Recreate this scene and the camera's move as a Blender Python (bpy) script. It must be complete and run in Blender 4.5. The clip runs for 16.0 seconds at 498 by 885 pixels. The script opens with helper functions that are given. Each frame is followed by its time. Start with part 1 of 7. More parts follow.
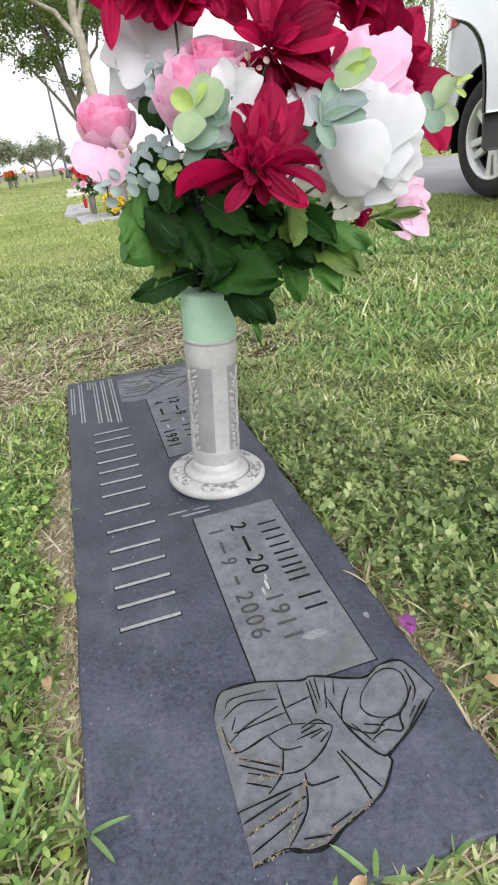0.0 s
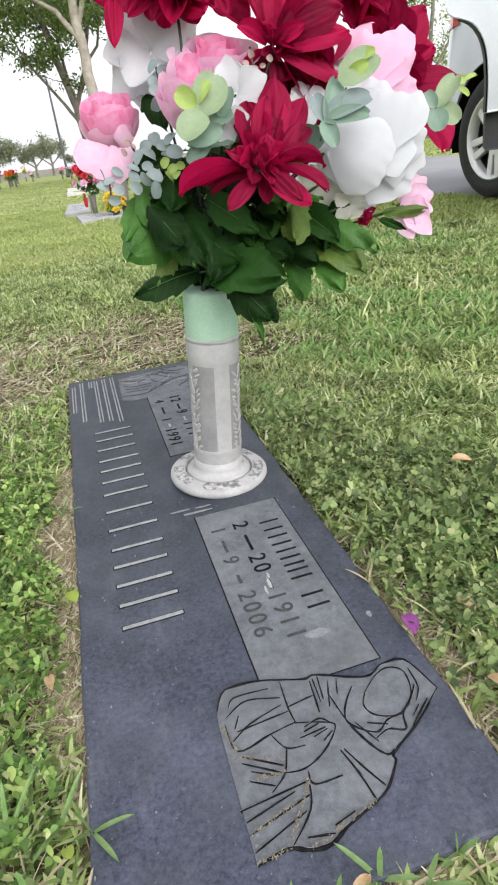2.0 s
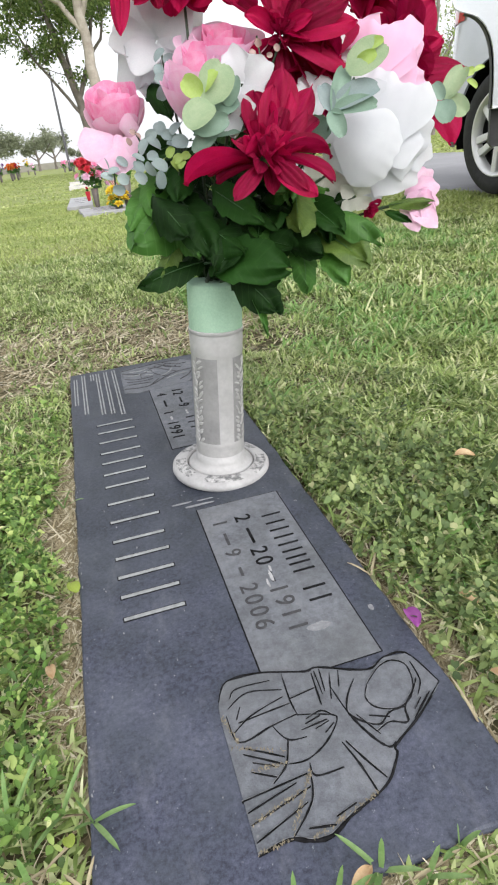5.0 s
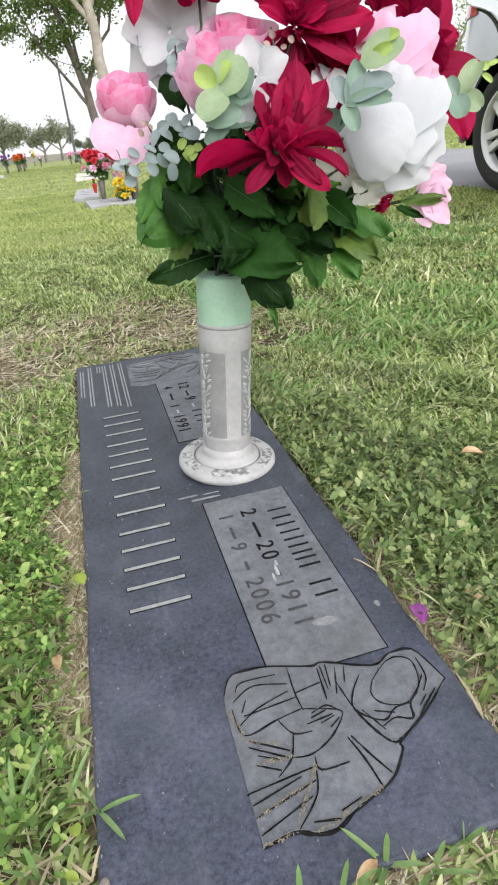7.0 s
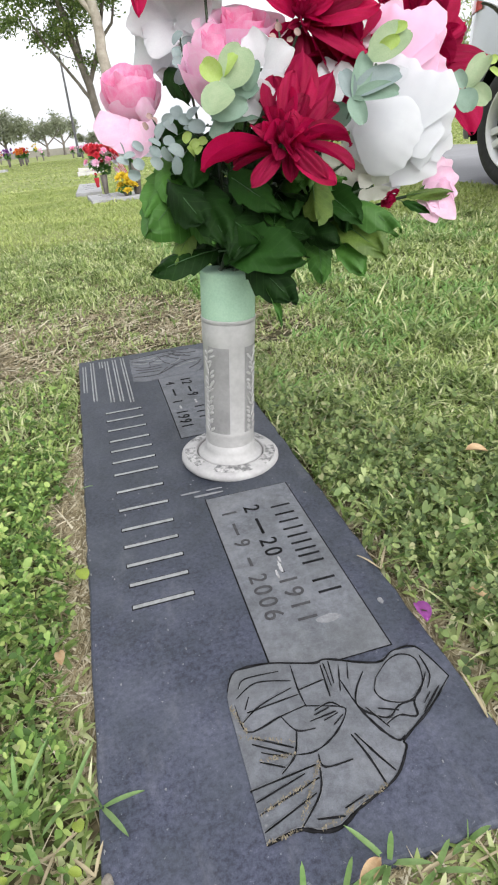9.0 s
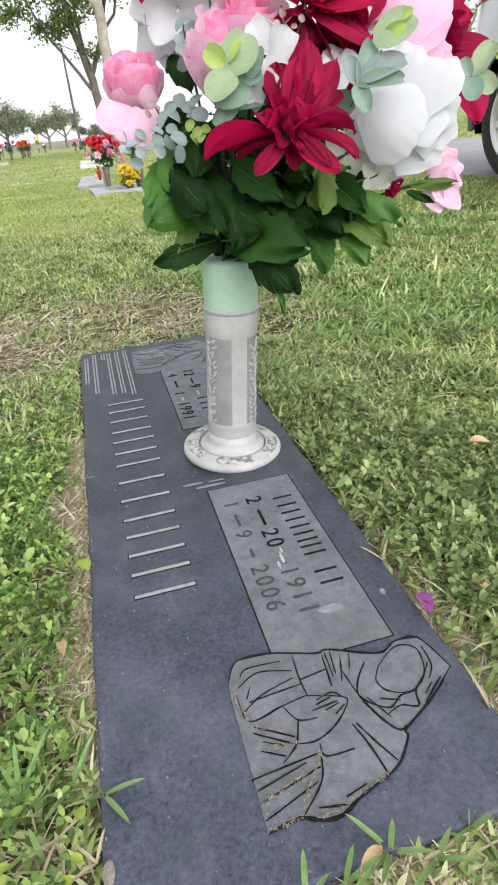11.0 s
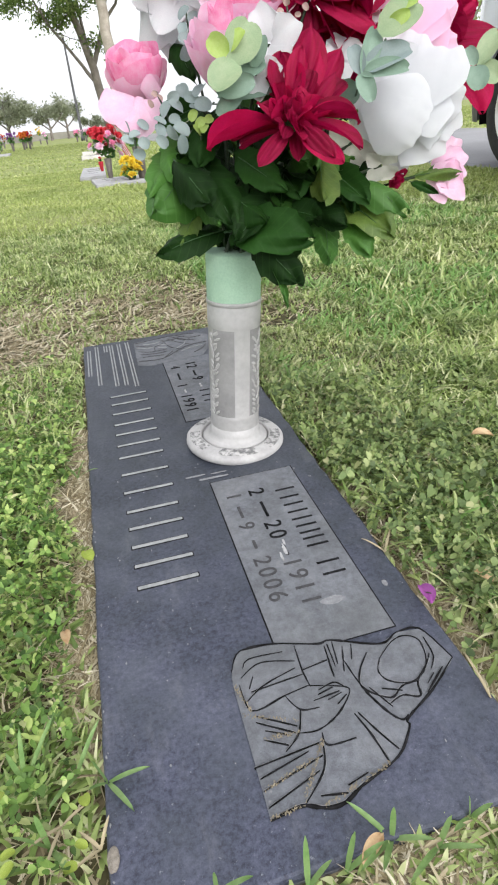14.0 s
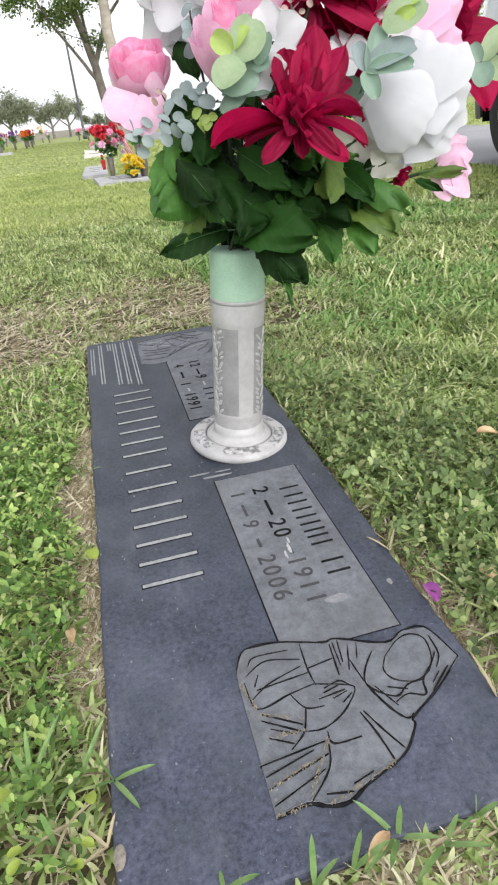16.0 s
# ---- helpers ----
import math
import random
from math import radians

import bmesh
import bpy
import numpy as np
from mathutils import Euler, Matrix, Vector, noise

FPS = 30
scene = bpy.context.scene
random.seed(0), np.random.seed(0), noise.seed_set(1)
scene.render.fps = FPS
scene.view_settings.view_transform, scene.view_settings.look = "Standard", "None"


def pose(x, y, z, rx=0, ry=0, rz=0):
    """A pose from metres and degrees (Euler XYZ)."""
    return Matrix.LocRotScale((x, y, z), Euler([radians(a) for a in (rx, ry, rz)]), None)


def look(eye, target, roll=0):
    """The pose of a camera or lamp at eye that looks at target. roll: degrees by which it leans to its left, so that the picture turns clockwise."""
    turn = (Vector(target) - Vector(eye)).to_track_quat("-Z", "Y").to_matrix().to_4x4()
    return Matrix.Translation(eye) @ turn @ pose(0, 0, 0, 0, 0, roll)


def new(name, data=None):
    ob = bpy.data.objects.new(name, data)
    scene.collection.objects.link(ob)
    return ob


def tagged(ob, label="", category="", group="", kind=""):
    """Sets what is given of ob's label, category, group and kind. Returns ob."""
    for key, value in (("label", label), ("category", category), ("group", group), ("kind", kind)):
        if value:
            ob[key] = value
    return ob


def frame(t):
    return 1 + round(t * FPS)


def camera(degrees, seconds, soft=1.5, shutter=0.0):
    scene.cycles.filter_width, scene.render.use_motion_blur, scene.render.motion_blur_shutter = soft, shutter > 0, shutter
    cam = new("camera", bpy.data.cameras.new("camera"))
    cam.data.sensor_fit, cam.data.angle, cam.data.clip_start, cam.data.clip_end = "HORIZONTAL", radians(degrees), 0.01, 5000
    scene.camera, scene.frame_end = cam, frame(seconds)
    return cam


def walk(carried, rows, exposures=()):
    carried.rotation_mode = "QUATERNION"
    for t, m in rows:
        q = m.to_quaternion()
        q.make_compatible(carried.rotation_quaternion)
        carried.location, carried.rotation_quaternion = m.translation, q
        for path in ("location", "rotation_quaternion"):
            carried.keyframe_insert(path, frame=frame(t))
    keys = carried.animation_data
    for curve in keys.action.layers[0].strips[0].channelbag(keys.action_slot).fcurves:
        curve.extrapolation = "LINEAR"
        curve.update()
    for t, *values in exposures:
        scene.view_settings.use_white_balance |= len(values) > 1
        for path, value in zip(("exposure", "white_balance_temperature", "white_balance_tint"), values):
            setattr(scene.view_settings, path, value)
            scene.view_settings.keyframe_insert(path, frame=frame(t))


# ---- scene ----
cam = camera(46.6, 16.0, 2.1)
PATH = [
    (0, (0.088, -0.645, 0.427), (0.509, 1.091, -0.473), -7.0),
    (0.5, (0.085, -0.644, 0.427), (0.51, 1.092, -0.472), -6.8),
    (1, (0.085, -0.644, 0.426), (0.507, 1.092, -0.473), -6.9),
    (1.5, (0.085, -0.644, 0.426), (0.506, 1.091, -0.475), -6.9),
    (2, (0.085, -0.644, 0.426), (0.506, 1.091, -0.475), -6.9),
    (2.5, (0.084, -0.642, 0.425), (0.501, 1.092, -0.48), -6.9),
    (3, (0.085, -0.642, 0.424), (0.497, 1.091, -0.486), -7.0),
    (3.5, (0.083, -0.643, 0.424), (0.498, 1.089, -0.486), -6.7),
    (4, (0.082, -0.643, 0.423), (0.498, 1.089, -0.488), -6.6),
    (6.5, (0.078, -0.642, 0.421), (0.49, 1.085, -0.5), -5.8),
    (7, (0.076, -0.641, 0.421), (0.481, 1.084, -0.506), -5.7),
    (7.5, (0.076, -0.64, 0.421), (0.473, 1.084, -0.512), -5.9),
    (8, (0.075, -0.64, 0.42), (0.474, 1.083, -0.514), -5.5),
    (8.5, (0.075, -0.642, 0.42), (0.474, 1.081, -0.514), -5.5),
    (9, (0.074, -0.638, 0.42), (0.472, 1.083, -0.519), -5.5),
    (11.5, (0.073, -0.638, 0.415), (0.46, 1.074, -0.545), -5.4),
    (12, (0.073, -0.637, 0.415), (0.459, 1.071, -0.551), -5.4),
    (12.5, (0.073, -0.637, 0.414), (0.455, 1.068, -0.558), -5.5),
    (13, (0.073, -0.637, 0.414), (0.452, 1.066, -0.563), -5.6),
    (13.5, (0.071, -0.638, 0.414), (0.452, 1.065, -0.564), -5.4),
    (14, (0.072, -0.639, 0.415), (0.448, 1.066, -0.561), -5.5),
    (14.5, (0.071, -0.638, 0.415), (0.441, 1.068, -0.562), -5.6),
    (15, (0.071, -0.638, 0.414), (0.441, 1.068, -0.562), -5.6),
    (15.5, (0.071, -0.638, 0.414), (0.44, 1.067, -0.564), -5.6),
    (16, (0.07, -0.638, 0.415), (0.437, 1.066, -0.565), -5.7),
]
walk(cam, [(t, look(eye, target, roll)) for t, eye, target, roll in PATH], [(0, 1.20), (8, 1.21), (12, 1.25), (16, 1.25)])

# ---- light ----
world = bpy.data.worlds.new("overcast_sky")
scene.world = world
world.use_nodes = True
wn, wl = world.node_tree.nodes, world.node_tree.links
sky = wn.new("ShaderNodeTexSky")
sky.sky_type, sky.sun_disc = "NISHITA", False
sky.sun_elevation, sky.sun_rotation = radians(36), radians(171)
sky.air_density, sky.dust_density, sky.ozone_density = 1.0, 6.0, 1.0
soft = wn.new("ShaderNodeHueSaturation")
soft.inputs["Saturation"].default_value = 0.12
wl.new(sky.outputs[0], soft.inputs["Color"])
cloud = wn.new("ShaderNodeMix")
cloud.data_type = "RGBA"
cloud.inputs[0].default_value = 0.72
cloud.inputs[7].default_value = (5.0, 5.1, 5.35, 1)
wl.new(soft.outputs[0], cloud.inputs[6])
wl.new(cloud.outputs[2], wn["Background"].inputs[0])
wn["Background"].inputs[1].default_value = 0.12

sun = new("sun", bpy.data.lights.new("sun", "SUN"))
sun.data.energy, sun.data.angle, sun.data.color = 1.15, radians(60), (1.0, 0.975, 0.985)
SUN_FROM = Vector((0.15, -1.0, 0.75)).normalized()
sun.matrix_world = look(SUN_FROM * 50, (0, 0, 0))


# ---- materials ----
def ramp(nt, stops, fac):
    n = nt.nodes.new("ShaderNodeValToRGB")
    e = n.color_ramp.elements
    while len(e) < len(stops):
        e.new(0.5)
    for i, (p, c) in enumerate(stops):
        e[i].position, e[i].color = p, (*c, 1)
    nt.links.new(fac, n.inputs[0])
    return n.outputs[0]


def noise_tex(nt, scale, detail=4.0, rough=0.6, space="Object"):
    co = nt.nodes.new("ShaderNodeTexCoord")
    n = nt.nodes.new("ShaderNodeTexNoise")
    n.inputs["Scale"].default_value, n.inputs["Detail"].default_value, n.inputs["Roughness"].default_value = scale, detail, rough
    nt.links.new(co.outputs[space], n.inputs["Vector"])
    return n.outputs["Fac"]


def mixed(nt, fac, a, b, kind="MIX"):
    m = nt.nodes.new("ShaderNodeMix")
    m.data_type, m.blend_type = "RGBA", kind
    for s, v in ((m.inputs[0], fac), (m.inputs[6], a), (m.inputs[7], b)):
        if isinstance(v, bpy.types.NodeSocket):
            nt.links.new(v, s)
        elif isinstance(v, (int, float)):
            s.default_value = v
        else:
            s.default_value = (*v, 1)
    return m.outputs[2]


def vein_lines(nt, kind, amount):
    """A mask of fine threads along a petal, or of a leaf's slanting side veins; y runs from root to tip."""
    co = nt.nodes.new("ShaderNodeTexCoord")

    def calc(op, a, b=0.0):
        n = nt.nodes.new("ShaderNodeMath")
        n.operation = op
        for socket, v in zip(n.inputs, (a, b)):
            if isinstance(v, bpy.types.NodeSocket):
                nt.links.new(v, socket)
            else:
                socket.default_value = v
        return n.outputs[0]

    if kind == "petal":
        mp = nt.nodes.new("ShaderNodeMapping")
        mp.inputs["Scale"].default_value = (24, 1.7, 5)
        nt.links.new(co.outputs["Object"], mp.inputs[0])
        n = nt.nodes.new("ShaderNodeTexNoise")
        n.inputs["Scale"].default_value, n.inputs["Detail"].default_value = 1.0, 4.0
        nt.links.new(mp.outputs[0], n.inputs["Vector"])
        return ramp(nt, [(0.40, (0, 0, 0)), (0.66, (amount,) * 3)], n.outputs["Fac"])
    xyz = nt.nodes.new("ShaderNodeSeparateXYZ")
    nt.links.new(co.outputs["Object"], xyz.inputs[0])
    slant = calc("SUBTRACT", calc("MULTIPLY", xyz.outputs[1], 7.0), calc("MULTIPLY", calc("ABSOLUTE", xyz.outputs[0]), 6.5))
    tooth = calc("ABSOLUTE", calc("SUBTRACT", calc("FRACT", slant), 0.5))
    return ramp(nt, [(0.0, (amount,) * 3), (0.10, (0, 0, 0))], tooth)


def material(name, a, b, scale=20.0, rough=0.6, metal=0.0, bump=0.0, bump_scale=200.0, spots=None, thin=0.0, island=None, per_object=0.0, spec=0.5, coat=0.0, dust=None, streak=None, cast=None, detail=4.0, tight=0.18, veins=None):
    """A surface of two mixed tones at a coarse scale with a fine grain over it."""
    m = bpy.data.materials.new(name)
    m.use_nodes = True
    nt = m.node_tree
    p = nt.nodes["Principled BSDF"]
    p.inputs["Roughness"].default_value, p.inputs["Metallic"].default_value = rough, metal
    p.inputs["Specular IOR Level"].default_value, p.inputs["Coat Weight"].default_value = spec, coat
    col = ramp(nt, [(0.5 - tight, a), (0.5 + tight, b)], noise_tex(nt, scale, detail, 0.6 if detail < 6 else 0.8))
    if island:
        g = nt.nodes.new("ShaderNodeNewGeometry")
        tone = ramp(nt, island, g.outputs["Random Per Island"])
        col = mixed(nt, 0.75, col, tone)
    if per_object:
        o = nt.nodes.new("ShaderNodeObjectInfo")
        tone = ramp(nt, [(0.0, tuple(v * (1 - per_object) for v in a)), (1.0, tuple(min(1, v * (1 + per_object)) for v in b))], o.outputs["Random"])
        col = mixed(nt, 0.5, col, tone)
    if spots:
        sp_col, sp_scale, sp_at = spots
        f = ramp(nt, [(sp_at, (0, 0, 0)), (min(1.0, sp_at + 0.06), (1, 1, 1))], noise_tex(nt, sp_scale, 3.0, 0.7))
        col = mixed(nt, f, col, sp_col)
    if dust:
        f = ramp(nt, [(0.42, (0, 0, 0)), (0.78, (0.8, 0.8, 0.8))], noise_tex(nt, dust[1], 8.0, 0.75))
        col = mixed(nt, f, col, dust[0])
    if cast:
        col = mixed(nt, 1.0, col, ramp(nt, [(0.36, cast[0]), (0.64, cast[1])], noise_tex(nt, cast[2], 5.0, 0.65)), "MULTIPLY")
    if streak:
        co = nt.nodes.new("ShaderNodeTexCoord")
        mp = nt.nodes.new("ShaderNodeMapping")
        mp.inputs["Scale"].default_value, mp.inputs["Rotation"].default_value = streak[1], (0, 0, 0.35)
        nt.links.new(co.outputs["Object"], mp.inputs[0])
        n = nt.nodes.new("ShaderNodeTexNoise")
        n.inputs["Scale"].default_value, n.inputs["Detail"].default_value, n.inputs["Roughness"].default_value = 1.0, 7.0, 0.7
        nt.links.new(mp.outputs[0], n.inputs["Vector"])
        f = ramp(nt, [(streak[2], (0, 0, 0)), (streak[3], (streak[4],) * 3)], n.outputs["Fac"])
        col = mixed(nt, f, col, streak[0])
    if veins:
        col = mixed(nt, vein_lines(nt, *veins[:2]), col, veins[2])
    grain = noise_tex(nt, bump_scale, 3.0)
    col = mixed(nt, 0.22, col, ramp(nt, [(0.3, (0.35, 0.35, 0.35)), (0.7, (0.68, 0.68, 0.68))], grain), "OVERLAY")
    nt.links.new(col, p.inputs["Base Color"])
    if bump:
        bn = nt.nodes.new("ShaderNodeBump")
        bn.inputs["Strength"].default_value, bn.inputs["Distance"].default_value = bump, 0.002
        nt.links.new(grain, bn.inputs["Height"])
        nt.links.new(bn.outputs[0], p.inputs["Normal"])
    if thin:
        t = nt.nodes.new("ShaderNodeBsdfTranslucent")
        mx = nt.nodes.new("ShaderNodeMixShader")
        mx.inputs[0].default_value = thin
        nt.links.new(col, t.inputs[0])
        nt.links.new(p.outputs[0], mx.inputs[1])
        nt.links.new(t.outputs[0], mx.inputs[2])
        nt.links.new(mx.outputs[0], nt.nodes["Material Output"].inputs[0])
    return m


GRANITE = material("dark_granite", (0.0175, 0.020, 0.033), (0.071, 0.078, 0.110), 210, 0.5, bump=0.12, bump_scale=900, spots=((0.165, 0.175, 0.192), 230, 0.655), dust=((0.094, 0.102, 0.124), 7.0), detail=9.0, tight=0.12, spec=0.35, streak=((0.145, 0.149, 0.166), (30, 9, 9), 0.55, 0.80, 0.5), cast=((0.72, 0.75, 0.74), (1.10, 1.09, 1.12), 16.0))
# darker over the upper half of the stone, unevenly lighter towards its foot
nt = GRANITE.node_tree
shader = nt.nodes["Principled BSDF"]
base_tone = shader.inputs["Base Color"].links[0].from_socket
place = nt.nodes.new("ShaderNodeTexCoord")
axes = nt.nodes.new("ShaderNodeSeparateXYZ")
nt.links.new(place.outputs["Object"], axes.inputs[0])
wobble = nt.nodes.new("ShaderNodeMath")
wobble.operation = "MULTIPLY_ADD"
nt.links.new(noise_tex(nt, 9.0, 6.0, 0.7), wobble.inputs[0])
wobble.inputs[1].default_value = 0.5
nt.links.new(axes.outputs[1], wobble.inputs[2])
tone_range = nt.nodes.new("ShaderNodeMapRange")
tone_range.inputs["From Min"].default_value, tone_range.inputs["From Max"].default_value = -0.12, 0.26
nt.links.new(wobble.outputs[0], tone_range.inputs["Value"])
# colour multiplier: about 1.13 at the foot, 0.7 at the head
worn = ramp(nt, [(0.0, (1.13, 1.13, 1.15)), (1.0, (0.68, 0.71, 0.68))], tone_range.outputs[0])
nt.links.new(mixed(nt, 1.0, base_tone, worn, "MULTIPLY"), shader.inputs["Base Color"])
GRANITE_EDGE = material("rough_granite", (0.048, 0.048, 0.058), (0.096, 0.096, 0.106), 40, 0.9, bump=1.0, bump_scale=160)
FROSTED = material("frosted_granite", (0.073, 0.078, 0.090), (0.156, 0.164, 0.185), 85, 0.75, bump=0.4, bump_scale=700, spots=((0.209, 0.212, 0.222), 60, 0.68), dust=((0.154, 0.158, 0.164), 9.0), detail=9.0, tight=0.15, streak=((0.218, 0.222, 0.227), (20, 30, 9), 0.58, 0.80, 0.6), cast=((0.72, 0.73, 0.72), (1.08, 1.08, 1.08), 16.0))
GROOVE = material("engraved_black", (0.004, 0.004, 0.004), (0.019, 0.019, 0.021), 90, 0.95, spec=0.1)
CUT_PALE = material("engraved_pale", (0.184, 0.193, 0.193), (0.293, 0.304, 0.304), 90, 0.8, bump=0.4, bump_scale=600)
# for real scuffs, and for the painted highlights beside the grooves
SCUFF_AND_LIT = material("rubbed_and_lit_granite", (0.125, 0.130, 0.138), (0.250, 0.254, 0.264), 140, 0.8, bump=0.3, bump_scale=500, detail=8.0)
CHALK = material("pale_residue", (0.230, 0.230, 0.230), (0.402, 0.402, 0.402), 220, 0.95, bump=0.3, bump_scale=500)
PLASTIC = material("milky_plastic", (0.385, 0.380, 0.376), (0.505, 0.500, 0.495), 12, 0.45, thin=0.25, bump=0.15, bump_scale=120)
PLASTIC_GREY = material("greyed_plastic", (0.212, 0.210, 0.211), (0.300, 0.296, 0.295), 18, 0.5, thin=0.15, bump=0.3, bump_scale=160)
RING_WHITE = material("white_plastic", (0.290, 0.286, 0.285), (0.395, 0.390, 0.386), 25, 0.55, bump=0.2, bump_scale=150, spec=0.3)
RING_PANEL = material("worn_relief", (0.120, 0.122, 0.122), (0.400, 0.394, 0.388), 170, 0.65, bump=0.8, bump_scale=260, tight=0.10)
FOAM = material("floral_foam", (0.300, 0.455, 0.335), (0.345, 0.500, 0.375), 30, 0.95, bump=0.25, bump_scale=420, spec=0.15)
STEM = material("plastic_stem", (0.010, 0.024, 0.010), (0.024, 0.048, 0.016), 60, 0.5)
RED = material("crimson_fabric", (0.140, 0.001, 0.014), (0.430, 0.003, 0.060), 2.0, 0.62, thin=0.50, bump=0.3, bump_scale=40, per_object=0.5, spec=0.22, veins=("petal", 0.22, (0.58, 0.014, 0.14)))
PINK = material("pink_fabric", (0.86, 0.24, 0.47), (0.90, 0.52, 0.70), 2.5, 0.8, thin=0.40, bump=0.2, bump_scale=40, spec=0.15, veins=("petal", 0.2, (0.88, 0.60, 0.72)))
PINK_PALE = material("pale_pink_fabric", (0.85, 0.52, 0.70), (0.87, 0.68, 0.80), 2.5, 0.8, thin=0.48, bump=0.2, bump_scale=40, spec=0.15, veins=("petal", 0.18, (0.86, 0.50, 0.65)))
WHITE = material("white_fabric", (0.645, 0.658, 0.685), (0.70, 0.71, 0.73), 2.5, 0.85, thin=0.45, bump=0.1, bump_scale=40, spec=0.1, veins=("petal", 0.10, (0.62, 0.638, 0.67)))
CREAM = material("cream_fabric", (0.60, 0.59, 0.53), (0.68, 0.67, 0.61), 2.5, 0.8, thin=0.4, bump=0.2, bump_scale=40, spec=0.2)
# dark green deepened further: the shade inside the bouquet is in the colour
LEAF_DARK = material("dark_fabric_leaf", (0.003, 0.013, 0.002), (0.012, 0.043, 0.006), 2.5, 0.62, thin=0.10, bump=0.15, bump_scale=40, per_object=0.5, spec=0.12, veins=("leaf", 0.3, (0.030, 0.072, 0.017)))
LEAF_MID = material("mid_fabric_leaf", (0.023, 0.087, 0.011), (0.068, 0.177, 0.028), 2.5, 0.55, thin=0.25, bump=0.3, bump_scale=18, per_object=0.4, spec=0.35, veins=("leaf", 0.3, (0.113, 0.227, 0.068)))
LEAF_OLIVE = material("olive_fabric_leaf", (0.057, 0.109, 0.013), (0.114, 0.182, 0.030), 2.5, 0.55, thin=0.3, bump=0.4, bump_scale=40, veins=("leaf", 0.25, (0.166, 0.236, 0.061)))
VEIN = material("leaf_vein", (0.016, 0.056, 0.014), (0.032, 0.088, 0.024), 60, 0.5)
EUC = material("eucalyptus_grey_green", (0.125, 0.212, 0.156), (0.226, 0.320, 0.250), 2.5, 0.6, thin=0.25, per_object=0.3, bump_scale=40)
EUC_BLUE = material("eucalyptus_blue_grey", (0.213, 0.278, 0.278), (0.299, 0.356, 0.349), 2.5, 0.65, thin=0.25, per_object=0.2, bump_scale=40)
EUC_PALE = material("eucalyptus_pale", (0.252, 0.354, 0.201), (0.341, 0.423, 0.252), 2.5, 0.6, thin=0.35, bump_scale=40)
LIME = material("lime_tip", (0.297, 0.422, 0.078), (0.391, 0.500, 0.156), 2.5, 0.6, thin=0.3, bump_scale=40)
BUD = material("dusty_pink_bud", (0.324, 0.214, 0.188), (0.401, 0.285, 0.259), 2.5, 0.7, thin=0.2, bump_scale=40)

SOIL = material("lawn_soil", (0.038, 0.036, 0.019), (0.106, 0.096, 0.048), 2.5, 0.95, bump=1.0, bump_scale=55, spots=((0.192, 0.158, 0.096), 18, 0.60), spec=0.1, detail=8.0)
# further off the turf closes over the soil
nt = SOIL.node_tree
shader = nt.nodes["Principled BSDF"]
bare = shader.inputs["Base Color"].links[0].from_socket
where = nt.nodes.new("ShaderNodeNewGeometry")
reach = nt.nodes.new("ShaderNodeVectorMath")
reach.operation = "LENGTH"
nt.links.new(where.outputs["Position"], reach.inputs[0])
span = nt.nodes.new("ShaderNodeMapRange")
span.inputs["From Min"].default_value, span.inputs["From Max"].default_value = 1.3, 3.6
nt.links.new(reach.outputs["Value"], span.inputs["Value"])
turf = ramp(nt, [(0.32, (0.158, 0.197, 0.065)), (0.5, (0.225, 0.258, 0.100)), (0.68, (0.288, 0.302, 0.138))], noise_tex(nt, 0.55, 8.0, 0.75))
nt.links.new(mixed(nt, span.outputs[0], bare, turf), shader.inputs["Base Color"])
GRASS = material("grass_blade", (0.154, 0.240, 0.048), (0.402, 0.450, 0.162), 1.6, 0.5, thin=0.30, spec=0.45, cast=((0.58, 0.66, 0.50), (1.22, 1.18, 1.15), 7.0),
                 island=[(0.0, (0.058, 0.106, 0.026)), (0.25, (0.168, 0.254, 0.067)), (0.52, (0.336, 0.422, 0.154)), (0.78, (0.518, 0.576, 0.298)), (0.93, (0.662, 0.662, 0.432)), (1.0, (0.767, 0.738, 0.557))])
GRASS_FAR = material("pale_grass_blade", (0.240, 0.317, 0.072), (0.422, 0.461, 0.173), 1.2, 0.55, thin=0.35, spec=0.3, cast=((0.74, 0.80, 0.70), (1.14, 1.12, 1.10), 1.6),
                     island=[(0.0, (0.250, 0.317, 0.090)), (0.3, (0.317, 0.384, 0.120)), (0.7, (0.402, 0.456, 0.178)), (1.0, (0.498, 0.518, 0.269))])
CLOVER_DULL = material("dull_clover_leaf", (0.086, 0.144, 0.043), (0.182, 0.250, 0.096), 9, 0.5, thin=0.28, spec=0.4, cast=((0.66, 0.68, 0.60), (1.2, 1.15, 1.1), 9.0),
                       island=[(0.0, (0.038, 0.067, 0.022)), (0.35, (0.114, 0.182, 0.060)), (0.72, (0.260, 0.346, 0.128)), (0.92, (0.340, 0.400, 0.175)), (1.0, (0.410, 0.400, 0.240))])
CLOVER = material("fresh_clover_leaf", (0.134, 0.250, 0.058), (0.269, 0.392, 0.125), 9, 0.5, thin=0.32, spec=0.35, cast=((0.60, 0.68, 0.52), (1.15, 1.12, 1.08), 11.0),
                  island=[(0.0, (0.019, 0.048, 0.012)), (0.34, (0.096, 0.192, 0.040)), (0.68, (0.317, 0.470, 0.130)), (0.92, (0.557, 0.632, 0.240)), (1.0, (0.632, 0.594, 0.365))])
